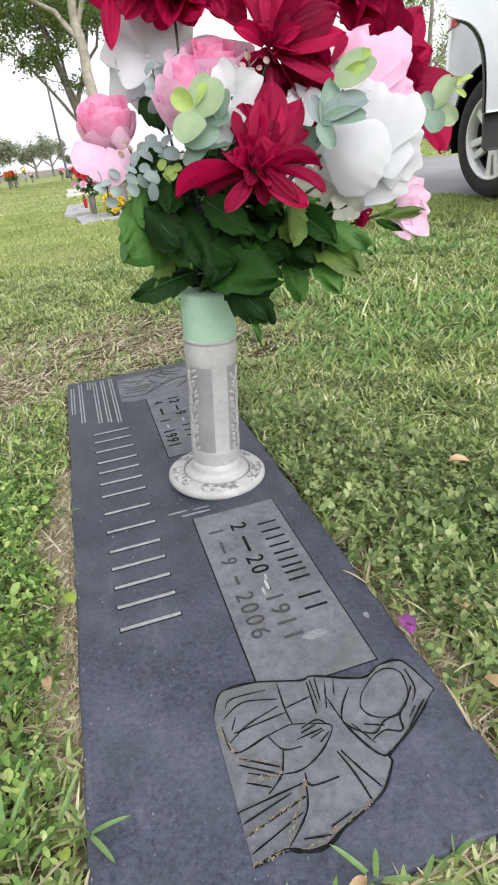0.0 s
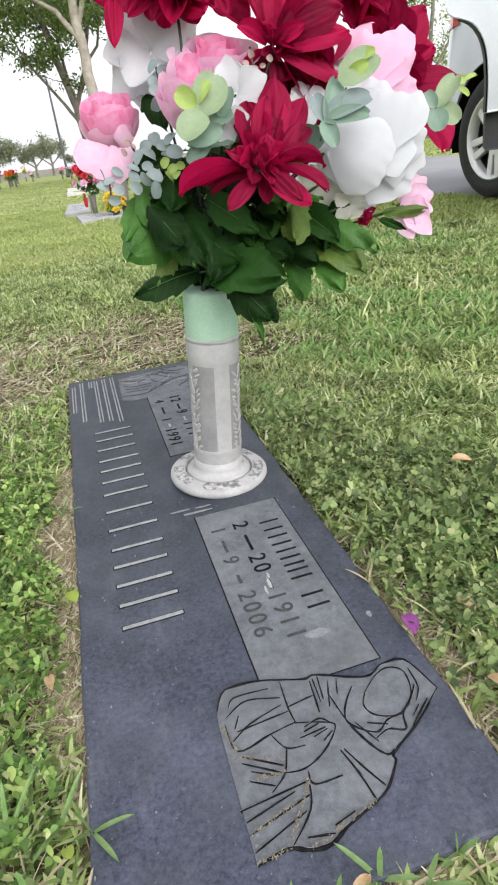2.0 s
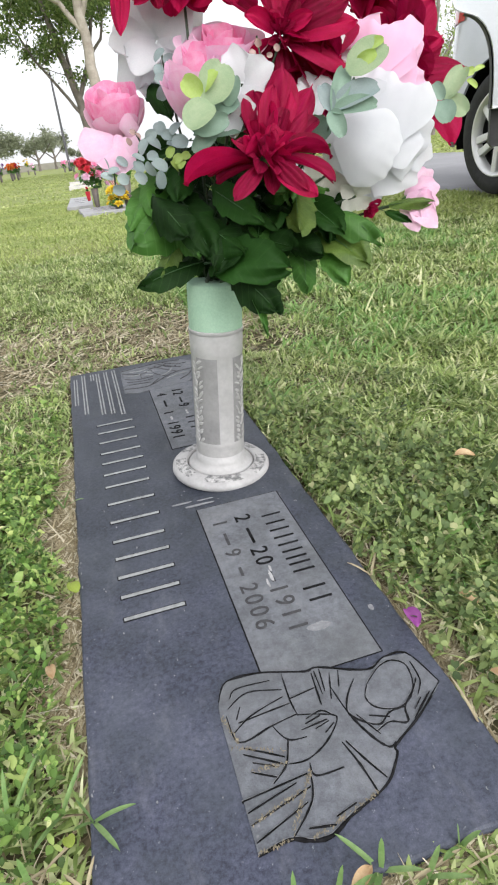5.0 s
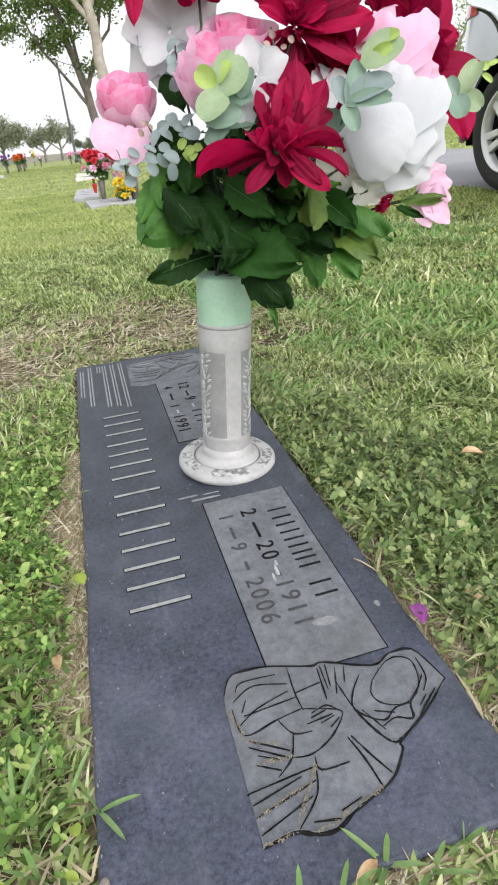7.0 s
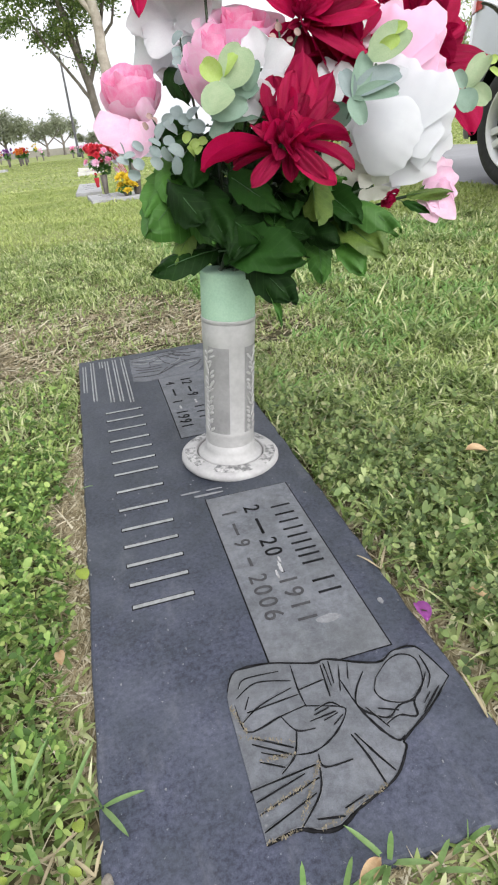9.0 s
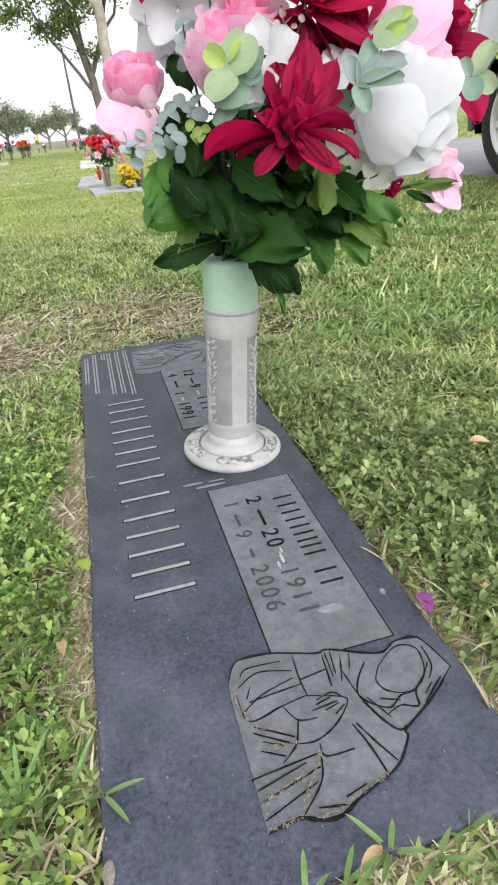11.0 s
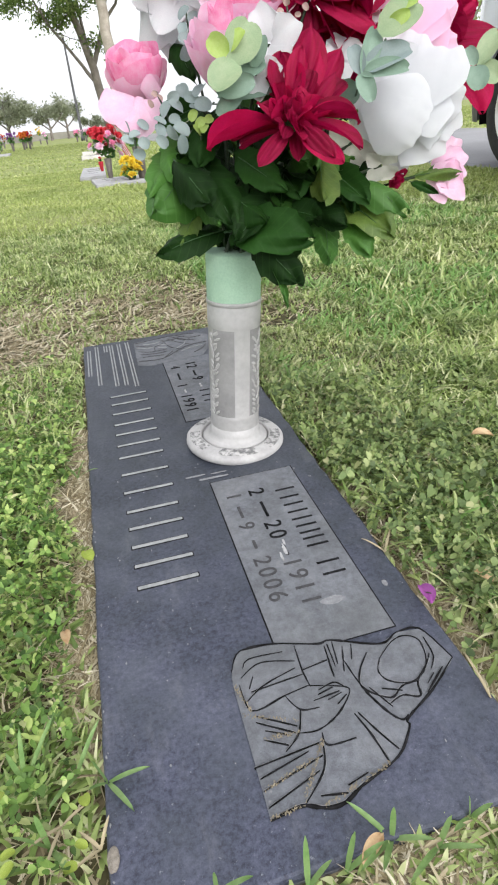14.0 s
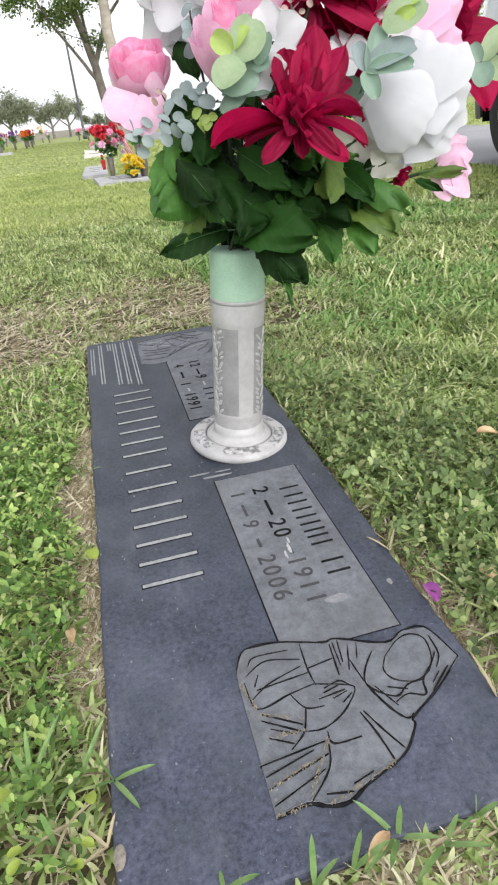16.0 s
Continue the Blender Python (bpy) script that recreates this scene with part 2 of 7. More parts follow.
VIVID = material("fresh_grass_blade", (0.144, 0.306, 0.067), (0.269, 0.432, 0.134), 5, 0.5, thin=0.45, spec=0.4,
                 island=[(0.0, (0.098, 0.230, 0.049)), (0.6, (0.238, 0.402, 0.118)), (1.0, (0.434, 0.536, 0.253))])
GRIT = material("dry_grit", (0.096, 0.082, 0.058), (0.258, 0.221, 0.154), 300, 0.9, bump_scale=300)
GRIT_PALE = material("pale_soil", (0.149, 0.132, 0.110), (0.255, 0.229, 0.193), 240, 0.95, bump=0.8, bump_scale=500)
STRAW = material("dry_straw", (0.326, 0.269, 0.162), (0.480, 0.413, 0.278), 12, 0.8, thin=0.15, spec=0.2,
                 island=[(0.0, (0.045, 0.034, 0.017)), (0.35, (0.21, 0.17, 0.095)), (0.72, (0.43, 0.38, 0.26)), (1.0, (0.74, 0.69, 0.55))])
WEED = material("broad_grass_blade", (0.138, 0.258, 0.074), (0.258, 0.376, 0.147), 60, 0.5, thin=0.35, bump=0.2, bump_scale=300)
YELLOW_GREEN = material("yellow_green_leaf", (0.193, 0.273, 0.026), (0.316, 0.378, 0.070), 60, 0.5, thin=0.3, bump_scale=300)
MAGENTA = material("magenta_petal", (0.264, 0.044, 0.255), (0.404, 0.114, 0.387), 2.5, 0.6, thin=0.3, bump_scale=40)
DRY_LEAF = material("dry_leaf", (0.369, 0.220, 0.105), (0.528, 0.396, 0.237), 2.5, 0.7, thin=0.2, bump_scale=40)
ASPHALT = material("worn_asphalt", (0.192, 0.192, 0.202), (0.258, 0.258, 0.269), 0.8, 0.9, bump=0.6, bump_scale=90)
BARK_PALE = material("pale_bark", (0.252, 0.218, 0.184), (0.420, 0.378, 0.328), 3.5, 0.9, bump=1.0, bump_scale=26)
BARK = material("grey_bark", (0.109, 0.092, 0.079), (0.210, 0.184, 0.160), 3.5, 0.9, bump=1.0, bump_scale=26)
FOLIAGE = material("tree_leaves", (0.100, 0.168, 0.042), (0.176, 0.252, 0.076), 1.2, 0.6, thin=0.5,
                   island=[(0.0, (0.059, 0.100, 0.029)), (0.6, (0.160, 0.235, 0.067)), (1.0, (0.286, 0.336, 0.118))])
# yellow-green leaves lightened: the glow of the sky behind is in the colour
FOLIAGE_SKY_LIT = material("sky_lit_tree_leaves", (0.184, 0.268, 0.067), (0.286, 0.370, 0.118), 1.2, 0.6, thin=0.5,
                          island=[(0.0, (0.151, 0.226, 0.059)), (0.6, (0.268, 0.352, 0.109)), (1.0, (0.403, 0.454, 0.202))])
# paler and greyer than the near leaves: distance haze mixed into the colour
FOLIAGE_HAZED = material("hazed_tree_leaves", (0.218, 0.244, 0.160), (0.301, 0.328, 0.226), 0.5, 0.8, thin=0.5,
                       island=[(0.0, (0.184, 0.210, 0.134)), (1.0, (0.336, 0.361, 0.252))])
CAR_PAINT = material("silver_car_paint", (0.43, 0.45, 0.47), (0.50, 0.52, 0.54), 2, 0.25, metal=0.45, coat=0.7)
CAR_BLACK = material("black_car_plastic", (0.013, 0.014, 0.014), (0.025, 0.025, 0.025), 30, 0.6, bump=0.3, bump_scale=300)
# blacker than the car plastic, so the arch's inner shade is in the colour
ARCH_BLACK = material("shade_black_arch_liner", (0.003, 0.003, 0.003), (0.008, 0.008, 0.008), 12, 0.95, spec=0.1)
CAR_DARK = material("grey_car_plastic", (0.050, 0.050, 0.050), (0.076, 0.076, 0.076), 30, 0.6)
RUBBER = material("tyre_rubber", (0.012, 0.012, 0.012), (0.025, 0.025, 0.025), 40, 0.8, bump=0.4, bump_scale=180)
ALLOY = material("alloy_wheel", (0.624, 0.624, 0.624), (0.737, 0.737, 0.737), 12, 0.35, metal=0.35)
LAMP_RED = material("red_lens", (0.378, 0.008, 0.011), (0.504, 0.017, 0.017), 30, 0.15, coat=0.5)
CAR_GLASS = material("dark_car_glass", (0.017, 0.020, 0.022), (0.025, 0.028, 0.030), 3, 0.05, coat=1.0)
MARKER_GREY = material("grey_granite_marker", (0.264, 0.264, 0.273), (0.369, 0.369, 0.378), 8, 0.7, bump=0.4, bump_scale=120)
MARKER_PALE = material("pale_granite_marker", (0.440, 0.422, 0.404), (0.544, 0.528, 0.510), 8, 0.7, bump=0.4, bump_scale=120)
YELLOW = material("yellow_fabric", (0.629, 0.420, 0.017), (0.713, 0.553, 0.042), 2.5, 0.8, thin=0.2, bump_scale=40)
ORANGE = material("orange_fabric", (0.629, 0.134, 0.017), (0.713, 0.235, 0.034), 2.5, 0.8, thin=0.2, bump_scale=40)
PURPLE = material("purple_fabric", (0.184, 0.050, 0.252), (0.286, 0.100, 0.352), 2.5, 0.8, thin=0.2, bump_scale=40)
BLOOM_RED = material("bright_red_fabric", (0.462, 0.013, 0.025), (0.587, 0.034, 0.059), 2.5, 0.8, thin=0.2, bump_scale=40)
VASE_DARK = material("bronze_vase", (0.084, 0.071, 0.063), (0.142, 0.126, 0.109), 14, 0.5, metal=0.3)
POLE_DARK = material("dark_painted_steel", (0.042, 0.042, 0.046), (0.067, 0.067, 0.071), 10, 0.6)
LAMP_GREY = material("grey_lamp_head", (0.336, 0.336, 0.336), (0.420, 0.420, 0.420), 10, 0.5)
FLAG_WHITE = material("white_cloth", (0.643, 0.633, 0.625), (0.714, 0.705, 0.696), 20, 0.8, thin=0.2)
FLAG_RED = material("red_cloth", (0.420, 0.025, 0.042), (0.504, 0.042, 0.059), 20, 0.8, thin=0.2)
WALL_FAR = material("distant_block_wall", (0.184, 0.176, 0.151), (0.268, 0.252, 0.218), 0.4, 0.9)


# ---- building helpers ----
def part(name, mesh, mat, parent=None, label="", m=None):
    """Links a bmesh or a mesh as one object under a thing or a part."""
    if isinstance(mesh, bmesh.types.BMesh):
        data = bpy.data.meshes.new(name)
        mesh.to_mesh(data)
        mesh.free()
        mesh = data
    if not mesh.materials:
        mesh.materials.append(mat)
    ob = new(name, mesh)
    if parent is not None:
        ob.parent = parent
    if m is not None:
        ob.matrix_basis = m
    if label:
        tagged(ob, label)
    return ob


def thing(name, m, label, category, group="", kind=""):
    ob = new(name)
    ob.empty_display_size = 0.05
    ob.matrix_basis = m
    return tagged(ob, label, category, group, kind)


def smooth(mesh):
    mesh.polygons.foreach_set("use_smooth", np.ones(len(mesh.polygons), dtype=bool))
    return mesh


def sheet_mesh(name, verts, faces, shade=True):
    """A mesh from an array of places and an array of faces with one corner count."""
    verts, faces = np.asarray(verts, dtype=np.float32), np.asarray(faces, dtype=np.int32)
    me = bpy.data.meshes.new(name)
    n, k = faces.shape
    me.vertices.add(len(verts))
    me.vertices.foreach_set("co", verts.ravel())
    me.loops.add(n * k)
    me.loops.foreach_set("vertex_index", faces.ravel())
    me.polygons.add(n)
    me.polygons.foreach_set("loop_start", np.arange(0, n * k, k, dtype=np.int32))
    me.polygons.foreach_set("loop_total", np.full(n, k, dtype=np.int32))
    me.update(calc_edges=True)
    return smooth(me) if shade else me


def grid_faces(nu, nv, wrap=False):
    out = []
    for j in range(nv - 1):
        for i in range(nu if wrap else nu - 1):
            a, b = j * nu + i, j * nu + (i + 1) % nu
            out.append((a, b, b + nu, a + nu))
    return out


def lathe(name, profile, n=40, shade=True, cap=True):
    """A turned shape from (radius, height) pairs."""
    bm = bmesh.new()
    rings = []
    for r, h in profile:
        rings.append([bm.verts.new((r * math.cos(2 * math.pi * i / n), r * math.sin(2 * math.pi * i / n), h)) for i in range(n)])
    for a, b in zip(rings, rings[1:]):
        for i in range(n):
            bm.faces.new((a[i], a[(i + 1) % n], b[(i + 1) % n], b[i]))
    if cap:
        bm.faces.new(rings[0][::-1])
        bm.faces.new(rings[-1])
    me = bpy.data.meshes.new(name)
    bm.to_mesh(me)
    bm.free()
    return smooth(me) if shade else me


def box(sx, sy, sz, bevel=0.0, at=(0, 0, 0)):
    bm = bmesh.new()
    bmesh.ops.create_cube(bm, size=1.0, matrix=Matrix.Translation(at) @ Matrix.Diagonal((sx, sy, sz, 1)))
    if bevel:
        bmesh.ops.bevel(bm, geom=bm.edges[:], offset=bevel, segments=2, profile=0.6, affect="EDGES")
    return bm


def tube(name, points, radii, n=8):
    """A tapered tube along points."""
    pts = [Vector(p) for p in points]
    verts = []
    for k, p in enumerate(pts):
        d = (pts[min(k + 1, len(pts) - 1)] - pts[max(k - 1, 0)]).normalized()
        a = d.orthogonal().normalized() if k == 0 else (a - d * a.dot(d)).normalized()
        b = d.cross(a)
        r = radii[k] if isinstance(radii, (list, tuple)) else radii
        verts += [p + (a * math.cos(2 * math.pi * i / n) + b * math.sin(2 * math.pi * i / n)) * r for i in range(n)]
    return sheet_mesh(name, np.array([tuple(v) for v in verts]), grid_faces(n, len(pts), True))


def slab_of(outline, z0, z1, bevel=0.0):
    """A flat plate with the given outline, from z0 up to z1."""
    bm = bmesh.new()
    top = [bm.verts.new((x, y, z1)) for x, y in outline]
    low = [bm.verts.new((x, y, z0)) for x, y in outline]
    n = len(top)
    f = bm.faces.new(top)
    for i in range(n):
        bm.faces.new((low[i], low[(i + 1) % n], top[(i + 1) % n], top[i]))
    bmesh.ops.recalc_face_normals(bm, faces=bm.faces[:])
    if bevel:
        bmesh.ops.bevel(bm, geom=list(f.edges), offset=bevel, segments=2, profile=0.5, affect="EDGES")
    return bm


def aim(p, d, turn=0.0, size=1.0):
    """A pose at p whose z axis points along d, turned round it."""
    q = Vector(d).normalized().to_track_quat("Z", "Y").to_matrix().to_4x4()
    return Matrix.Translation(p) @ q @ Matrix.Rotation(turn, 4, "Z") @ Matrix.Scale(size, 4)


# ---- ground and road ----
def ground_z(x, y):
    near = np.exp(-((y + 0.58) / 0.16) ** 2) * np.exp(-((x - 0.15) / 0.4) ** 2)
    return -0.016 + 0.014 * near + 0.005 * np.sin(5.1 * x + 1.3) * np.sin(4.3 * y) + 0.003 * np.sin(13 * x) * np.sin(11 * y + 0.5)


def spread(lo, hi, near_lo, near_hi, n):
    far = np.geomspace(1.0, 1.0 + max(hi - near_hi, near_lo - lo), 14) - 1.0
    return np.unique(np.concatenate([near_lo - far[far <= near_lo - lo + 1e-6], np.linspace(near_lo, near_hi, n), near_hi + far[far <= hi - near_hi + 1e-6]]))


gx, gy = spread(-900, 900, -2.5, 5.0, 120), spread(-900, 1500, -1.5, 9.0, 150)
GX, GY = np.meshgrid(gx, gy)
fade = np.clip(1.5 - np.hypot(GX, GY - 3) / 12, 0, 1)
GZ = np.where(fade > 0, ground_z(GX, GY), -0.016) * fade + -0.016 * (1 - fade)
ground = new("ground", sheet_mesh("ground", np.stack([GX.ravel(), GY.ravel(), GZ.ravel()], 1), grid_faces(len(gx), len(gy))))
ground.data.materials.append(SOIL)
tagged(ground, "flat cemetery lawn with thin soil between the blades", "lawn", kind="structure")

bm = bmesh.new()
ys = np.linspace(-70, 260, 200)
rows_v = []
for k, y in enumerate(ys):
    wob = 0.05 * math.sin(y * 1.7) + 0.03 * math.sin(y * 4.1)
    rows_v.append([bm.verts.new((2.72 + wob, y, -0.025)), bm.verts.new((2.80 + wob, y, 0.004)), bm.verts.new((4.3, y, 0.022)), bm.verts.new((5.78 + wob, y, 0.004)), bm.verts.new((5.86 + wob, y, -0.025))])
for a, b in zip(rows_v, rows_v[1:]):
    for i in range(4):
        bm.faces.new((a[i], a[i + 1], b[i + 1], b[i]))
tagged(part("road", bm, ASPHALT), "narrow worn grey asphalt cemetery lane", "road", kind="structure")


# ---- the grave marker ----
SW, SY0, SY1 = 0.305, -0.461, 0.657
marker = thing("grave_marker", pose(0, 0, 0), "dark blue-grey granite flat grave marker with pale engraved panels", "grave marker")
rng = random.Random(4)
edge = []
for (x0, y0), (x1, y1) in (((0, SY0), (SW, SY0)), ((SW, SY0), (SW, SY1)), ((SW, SY1), (0, SY1)), ((0, SY1), (0, SY0))):
    n = int(max(abs(x1 - x0), abs(y1 - y0)) / 0.022)
    for i in range(n):
        f = i / n
        edge.append((x0 + (x1 - x0) * f + rng.uniform(-0.0012, 0.0012), y0 + (y1 - y0) * f + rng.uniform(-0.0012, 0.0012)))
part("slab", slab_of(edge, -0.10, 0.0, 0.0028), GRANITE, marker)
part("underside", slab_of([(x * 1.006 - 0.001, y * 1.002) for x, y in edge], -0.102, -0.0075), GRANITE_EDGE, marker, "rough sawn granite edge")


def plate(name, outline, mat, z=0.0006, label=""):
    return part(name, slab_of(outline, -0.004, z), mat, marker, label)


cut_count = 0


def groove(points, w=0.0017, z=0.0016, name="engraved_line", mat=None):
    """A cut line that swells in the middle and thins at its ends."""
    global cut_count
    cut_count += 1
    z += 0.000012 * cut_count
    pts = [Vector((x, y, 0)) for x, y in points]
    fine = []
    for k in range(len(pts) - 1):
        p0, p1, p2, p3 = pts[max(k - 1, 0)], pts[k], pts[k + 1], pts[min(k + 2, len(pts) - 1)]
        for s in range(5):
            t = s / 5
            fine.append(0.5 * (2 * p1 + (p2 - p0) * t + (2 * p0 - 5 * p1 + 4 * p2 - p3) * t * t + (3 * p1 - p0 - 3 * p2 + p3) * t ** 3))
    fine.append(pts[-1])
    v, n = [], len(fine)
    for k, p in enumerate(fine):
        d = (fine[min(k + 1, n - 1)] - fine[max(k - 1, 0)]).normalized()
        s = Vector((-d.y, d.x, 0)) * w * 0.5 * 0.95 * (0.2 + 0.8 * math.sin(math.pi * (k + 0.5) / n) ** 0.6) * rng.uniform(0.55, 1.35)
        v += [p - s + Vector((0, 0, z - 0.002)), p - s * 0.8 + Vector((0, 0, z)), p + s * 0.8 + Vector((0, 0, z)), p + s + Vector((0, 0, z - 0.002))]
    # pale ribbon along one side: the lit edge of the cut put into colour
    lip = []
    for k, p in enumerate(fine):
        d = (fine[min(k + 1, n - 1)] - fine[max(k - 1, 0)]).normalized()
        s = Vector((-d.y, d.x, 0)) * (1 if -d.y + d.x > 0 else -1)
        q = p + s * w * 0.55
        half = s * w * 0.22 * rng.uniform(0.0, 1.0)
        lip += [q - half + Vector((0, 0, z - 0.0009)), q + Vector((0, 0, z - 0.00005)), q + half + Vector((0, 0, z - 0.0009))]
    if mat is None and rng.random() < 0.65:
        part("worn_lip", sheet_mesh("worn_lip", np.array([tuple(q) for q in lip]), grid_faces(3, n), False), SCUFF_AND_LIT, marker)
    return part(name, sheet_mesh(name, np.array([tuple(q) for q in v]), grid_faces(4, n), False), mat or GROOVE, marker)


def bar(x0, x1, y0, y1, mat, z, name):
    return part(name, box(x1 - x0, y1 - y0, 0.002, 0.0004, ((x0 + x1) / 2, (y0 + y1) / 2, z - 0.001)), mat, marker)


# two frosted panels, each with a hair-thin dark border
for ya, yb in ((-0.300, 0.0), (0.190, 0.478)):
    plate("panel_border", [(0.1545, ya), (0.2675, ya), (0.2675, yb + 0.0012), (0.1545, yb + 0.0012)], GROOVE, 0.0004)
    plate("engraved_panel", [(0.156, ya + 0.001), (0.266, ya + 0.001), (0.266, yb), (0.156, yb)], FROSTED, 0.0008, "pale frosted engraved panel")

# the family name and the given name, as plain bars of their size
for ya, yb in ((0.344, 0.309), (0.269, 0.227), (0.191, 0.153), (0.115, 0.066), (0.019, -0.026), (-0.062, -0.098), (-0.132, -0.167)):
    for y in (ya, yb):
        bar(0.0428, 0.1092, y - 0.0037, y + 0.0037, GROOVE, 0.0005, "name_bar_border")
        bar(0.044, 0.108, y - 0.0024, y + 0.0024, CUT_PALE, 0.0010, "name_bar")
for k, y in enumerate((-0.050, -0.068, -0.084, -0.100, -0.115, -0.129, -0.142, -0.153, -0.166, -0.196, -0.214)):
    bar(0.230, 0.255, y - 0.0016, y + 0.0016, GROOVE, 0.0013, "given_name_bar")

# weathered dates
def dates(text, x, y, size, mat=GROOVE, squeeze=1.0):
    c = bpy.data.curves.new("date", "FONT")
    c.body, c.size, c.extrude, c.space_character = text, size, 0.0006, 1.08
    tmp = bpy.data.objects.new("date", c)
    scene.collection.objects.link(tmp)
    bpy.context.view_layer.update()
    me = bpy.data.meshes.new_from_object(tmp.evaluated_get(bpy.context.evaluated_depsgraph_get()))
    bpy.data.objects.remove(tmp)
    bpy.data.curves.remove(c)
    me.materials.clear()
    bm = bmesh.new()
    bm.from_mesh(me)
    bmesh.ops.remove_doubles(bm, verts=bm.verts[:], dist=0.00002)
    bm.to_mesh(me)
    bm.free()
    return part("date", me, mat, marker, m=pose(x, y, 0.0010, 0, 0, -90) @ Matrix.Diagonal((squeeze, 1, 1, 1)))


FADED = material("faded_engraving", (0.022, 0.022, 0.024), (0.058, 0.058, 0.062), 90, 0.85)
for text, x, y, size, mat in (("2", 0.197, -0.036, 0.029, GROOVE), ("20", 0.197, -0.108, 0.029, GROOVE), ("1911", 0.197, -0.178, 0.029, FADED),
                              ("1", 0.168, -0.036, 0.027, FADED), ("9", 0.168, -0.100, 0.027, FADED), ("2006", 0.168, -0.165, 0.028, FADED),
                              ("12", 0.197, 0.450, 0.029, GROOVE), ("9", 0.197, 0.368, 0.029, GROOVE), ("4", 0.166, 0.440, 0.027, GROOVE), ("1991", 0.164, 0.296, 0.029, GROOVE)):
    for k, digit in enumerate(text):
        dates(digit, x, y - 0.66 * size * k, size, mat)
for x, ya, yb, mat in ((0.206, -0.066, -0.098, GROOVE), (0.206, -0.155, -0.172, GROOVE), (0.177, -0.066, -0.090, FADED), (0.177, -0.135, -0.150, FADED),
                       (0.206, 0.402, 0.376, GROOVE), (0.206, 0.335, 0.318, CHALK), (0.175, 0.400, 0.368, GROOVE), (0.175, 0.318, 0.304, CHALK)):
    bar(x - 0.0018, x + 0.0018, yb, ya, mat, 0.0014, "dash_bar")
for x, ya, yb in ((0.208, 0.308, 0.296), (0.208, 0.286, 0.272), (0.208, 0.264, 0.250), (0.174, 0.345, 0.332)):
    bar(x - 0.009, x + 0.009, (ya + yb) / 2 - 0.0018, (ya + yb) / 2 + 0.0018, GROOVE, 0.0014, "date_bar")

# small verse in the corner, too worn to read
for x, ya, yb in ((0.012, 0.62, 0.466), (0.029, 0.639, 0.412), (0.048, 0.637, 0.597), (0.060, 0.635, 0.394), (0.077, 0.636, 0.389), (0.095, 0.638, 0.378)):
    y = ya
    while y > yb:
        w = rng.uniform(0.006, 0.022)
        for dx in (-0.0028, 0.0028):
            bar(x + dx - 0.0013, x + dx + 0.0013, max(yb, y - w), y, CUT_PALE, 0.0011, "verse_bar")
        y -= w + 0.0025

# robed relief: one pale plate with folds cut into it
robe = plate("relief_plate", [(0.11, -0.316), (0.111, -0.305), (0.116, -0.288), (0.124, -0.281), (0.155, -0.283), (0.173, -0.29), (0.192, -0.296), (0.205, -0.296),
                              (0.23, -0.31), (0.244, -0.314), (0.264, -0.307), (0.285, -0.31), (0.292, -0.326), (0.295, -0.347), (0.29, -0.352), (0.264, -0.369),
                              (0.233, -0.386), (0.23, -0.393), (0.216, -0.408), (0.203, -0.415), (0.185, -0.42), (0.177, -0.423), (0.161, -0.43), (0.147, -0.429),
                              (0.132, -0.423), (0.109, -0.426)], FROSTED, 0.0012, "pale frosted relief plate with carved drapery folds")
groove([(0.112, -0.300), (0.124, -0.281), (0.155, -0.283), (0.192, -0.296), (0.205, -0.296), (0.244, -0.314), (0.264, -0.307), (0.285, -0.31), (0.295, -0.347)], 0.0023, 0.0018)
groove([(0.295, -0.347), (0.264, -0.369), (0.233, -0.386), (0.23, -0.393), (0.216, -0.408), (0.203, -0.415)], 0.0020, 0.0018)
groove([(0.203, -0.415), (0.177, -0.423), (0.161, -0.43), (0.147, -0.429), (0.132, -0.423), (0.109, -0.426)], 0.0026, 0.0018)
groove([(0.169, -0.334), (0.196, -0.344), (0.199, -0.351), (0.183, -0.366), (0.164, -0.374), (0.148, -0.372)])
groove([(0.169, -0.349), (0.192, -0.347)])
groove([(0.148, -0.337), (0.156, -0.353), (0.171, -0.356)])
groove([(0.118, -0.309), (0.138, -0.299), (0.167, -0.307)])
groove([(0.123, -0.325), (0.169, -0.322)])
groove([(0.115, -0.315), (0.119, -0.342), (0.148, -0.337), (0.17, -0.334)])
groove([(0.172, -0.291), (0.17, -0.318), (0.171, -0.336)])
groove([(0.17, -0.318), (0.194, -0.315)])
groove([(0.197, -0.3), (0.193, -0.333)])
groove([(0.205, -0.298), (0.201, -0.322)])
groove([(0.212, -0.305), (0.203, -0.331)])
groove([(0.207, -0.318), (0.211, -0.35), (0.219, -0.374), (0.227, -0.386), (0.234, -0.384)], 0.0023)
groove([(0.229, -0.319), (0.216, -0.334), (0.211, -0.35), (0.228, -0.366), (0.242, -0.359), (0.257, -0.359)], 0.0020)
groove([(0.237, -0.328), (0.23, -0.34), (0.235, -0.352), (0.253, -0.358), (0.271, -0.346), (0.278, -0.323), (0.269, -0.313), (0.255, -0.315), (0.237, -0.328)])
groove([(0.279, -0.337), (0.271, -0.346), (0.256, -0.359), (0.251, -0.372), (0.238, -0.367), (0.225, -0.371)], 0.0020)
groove([(0.282, -0.353), (0.258, -0.371)])
groove([(0.195, -0.37), (0.2, -0.391), (0.203, -0.415)], 0.0023)
groove([(0.198, -0.37), (0.206, -0.39), (0.214, -0.407)], 0.0020)
groove([(0.165, -0.377), (0.166, -0.388), (0.188, -0.389)])
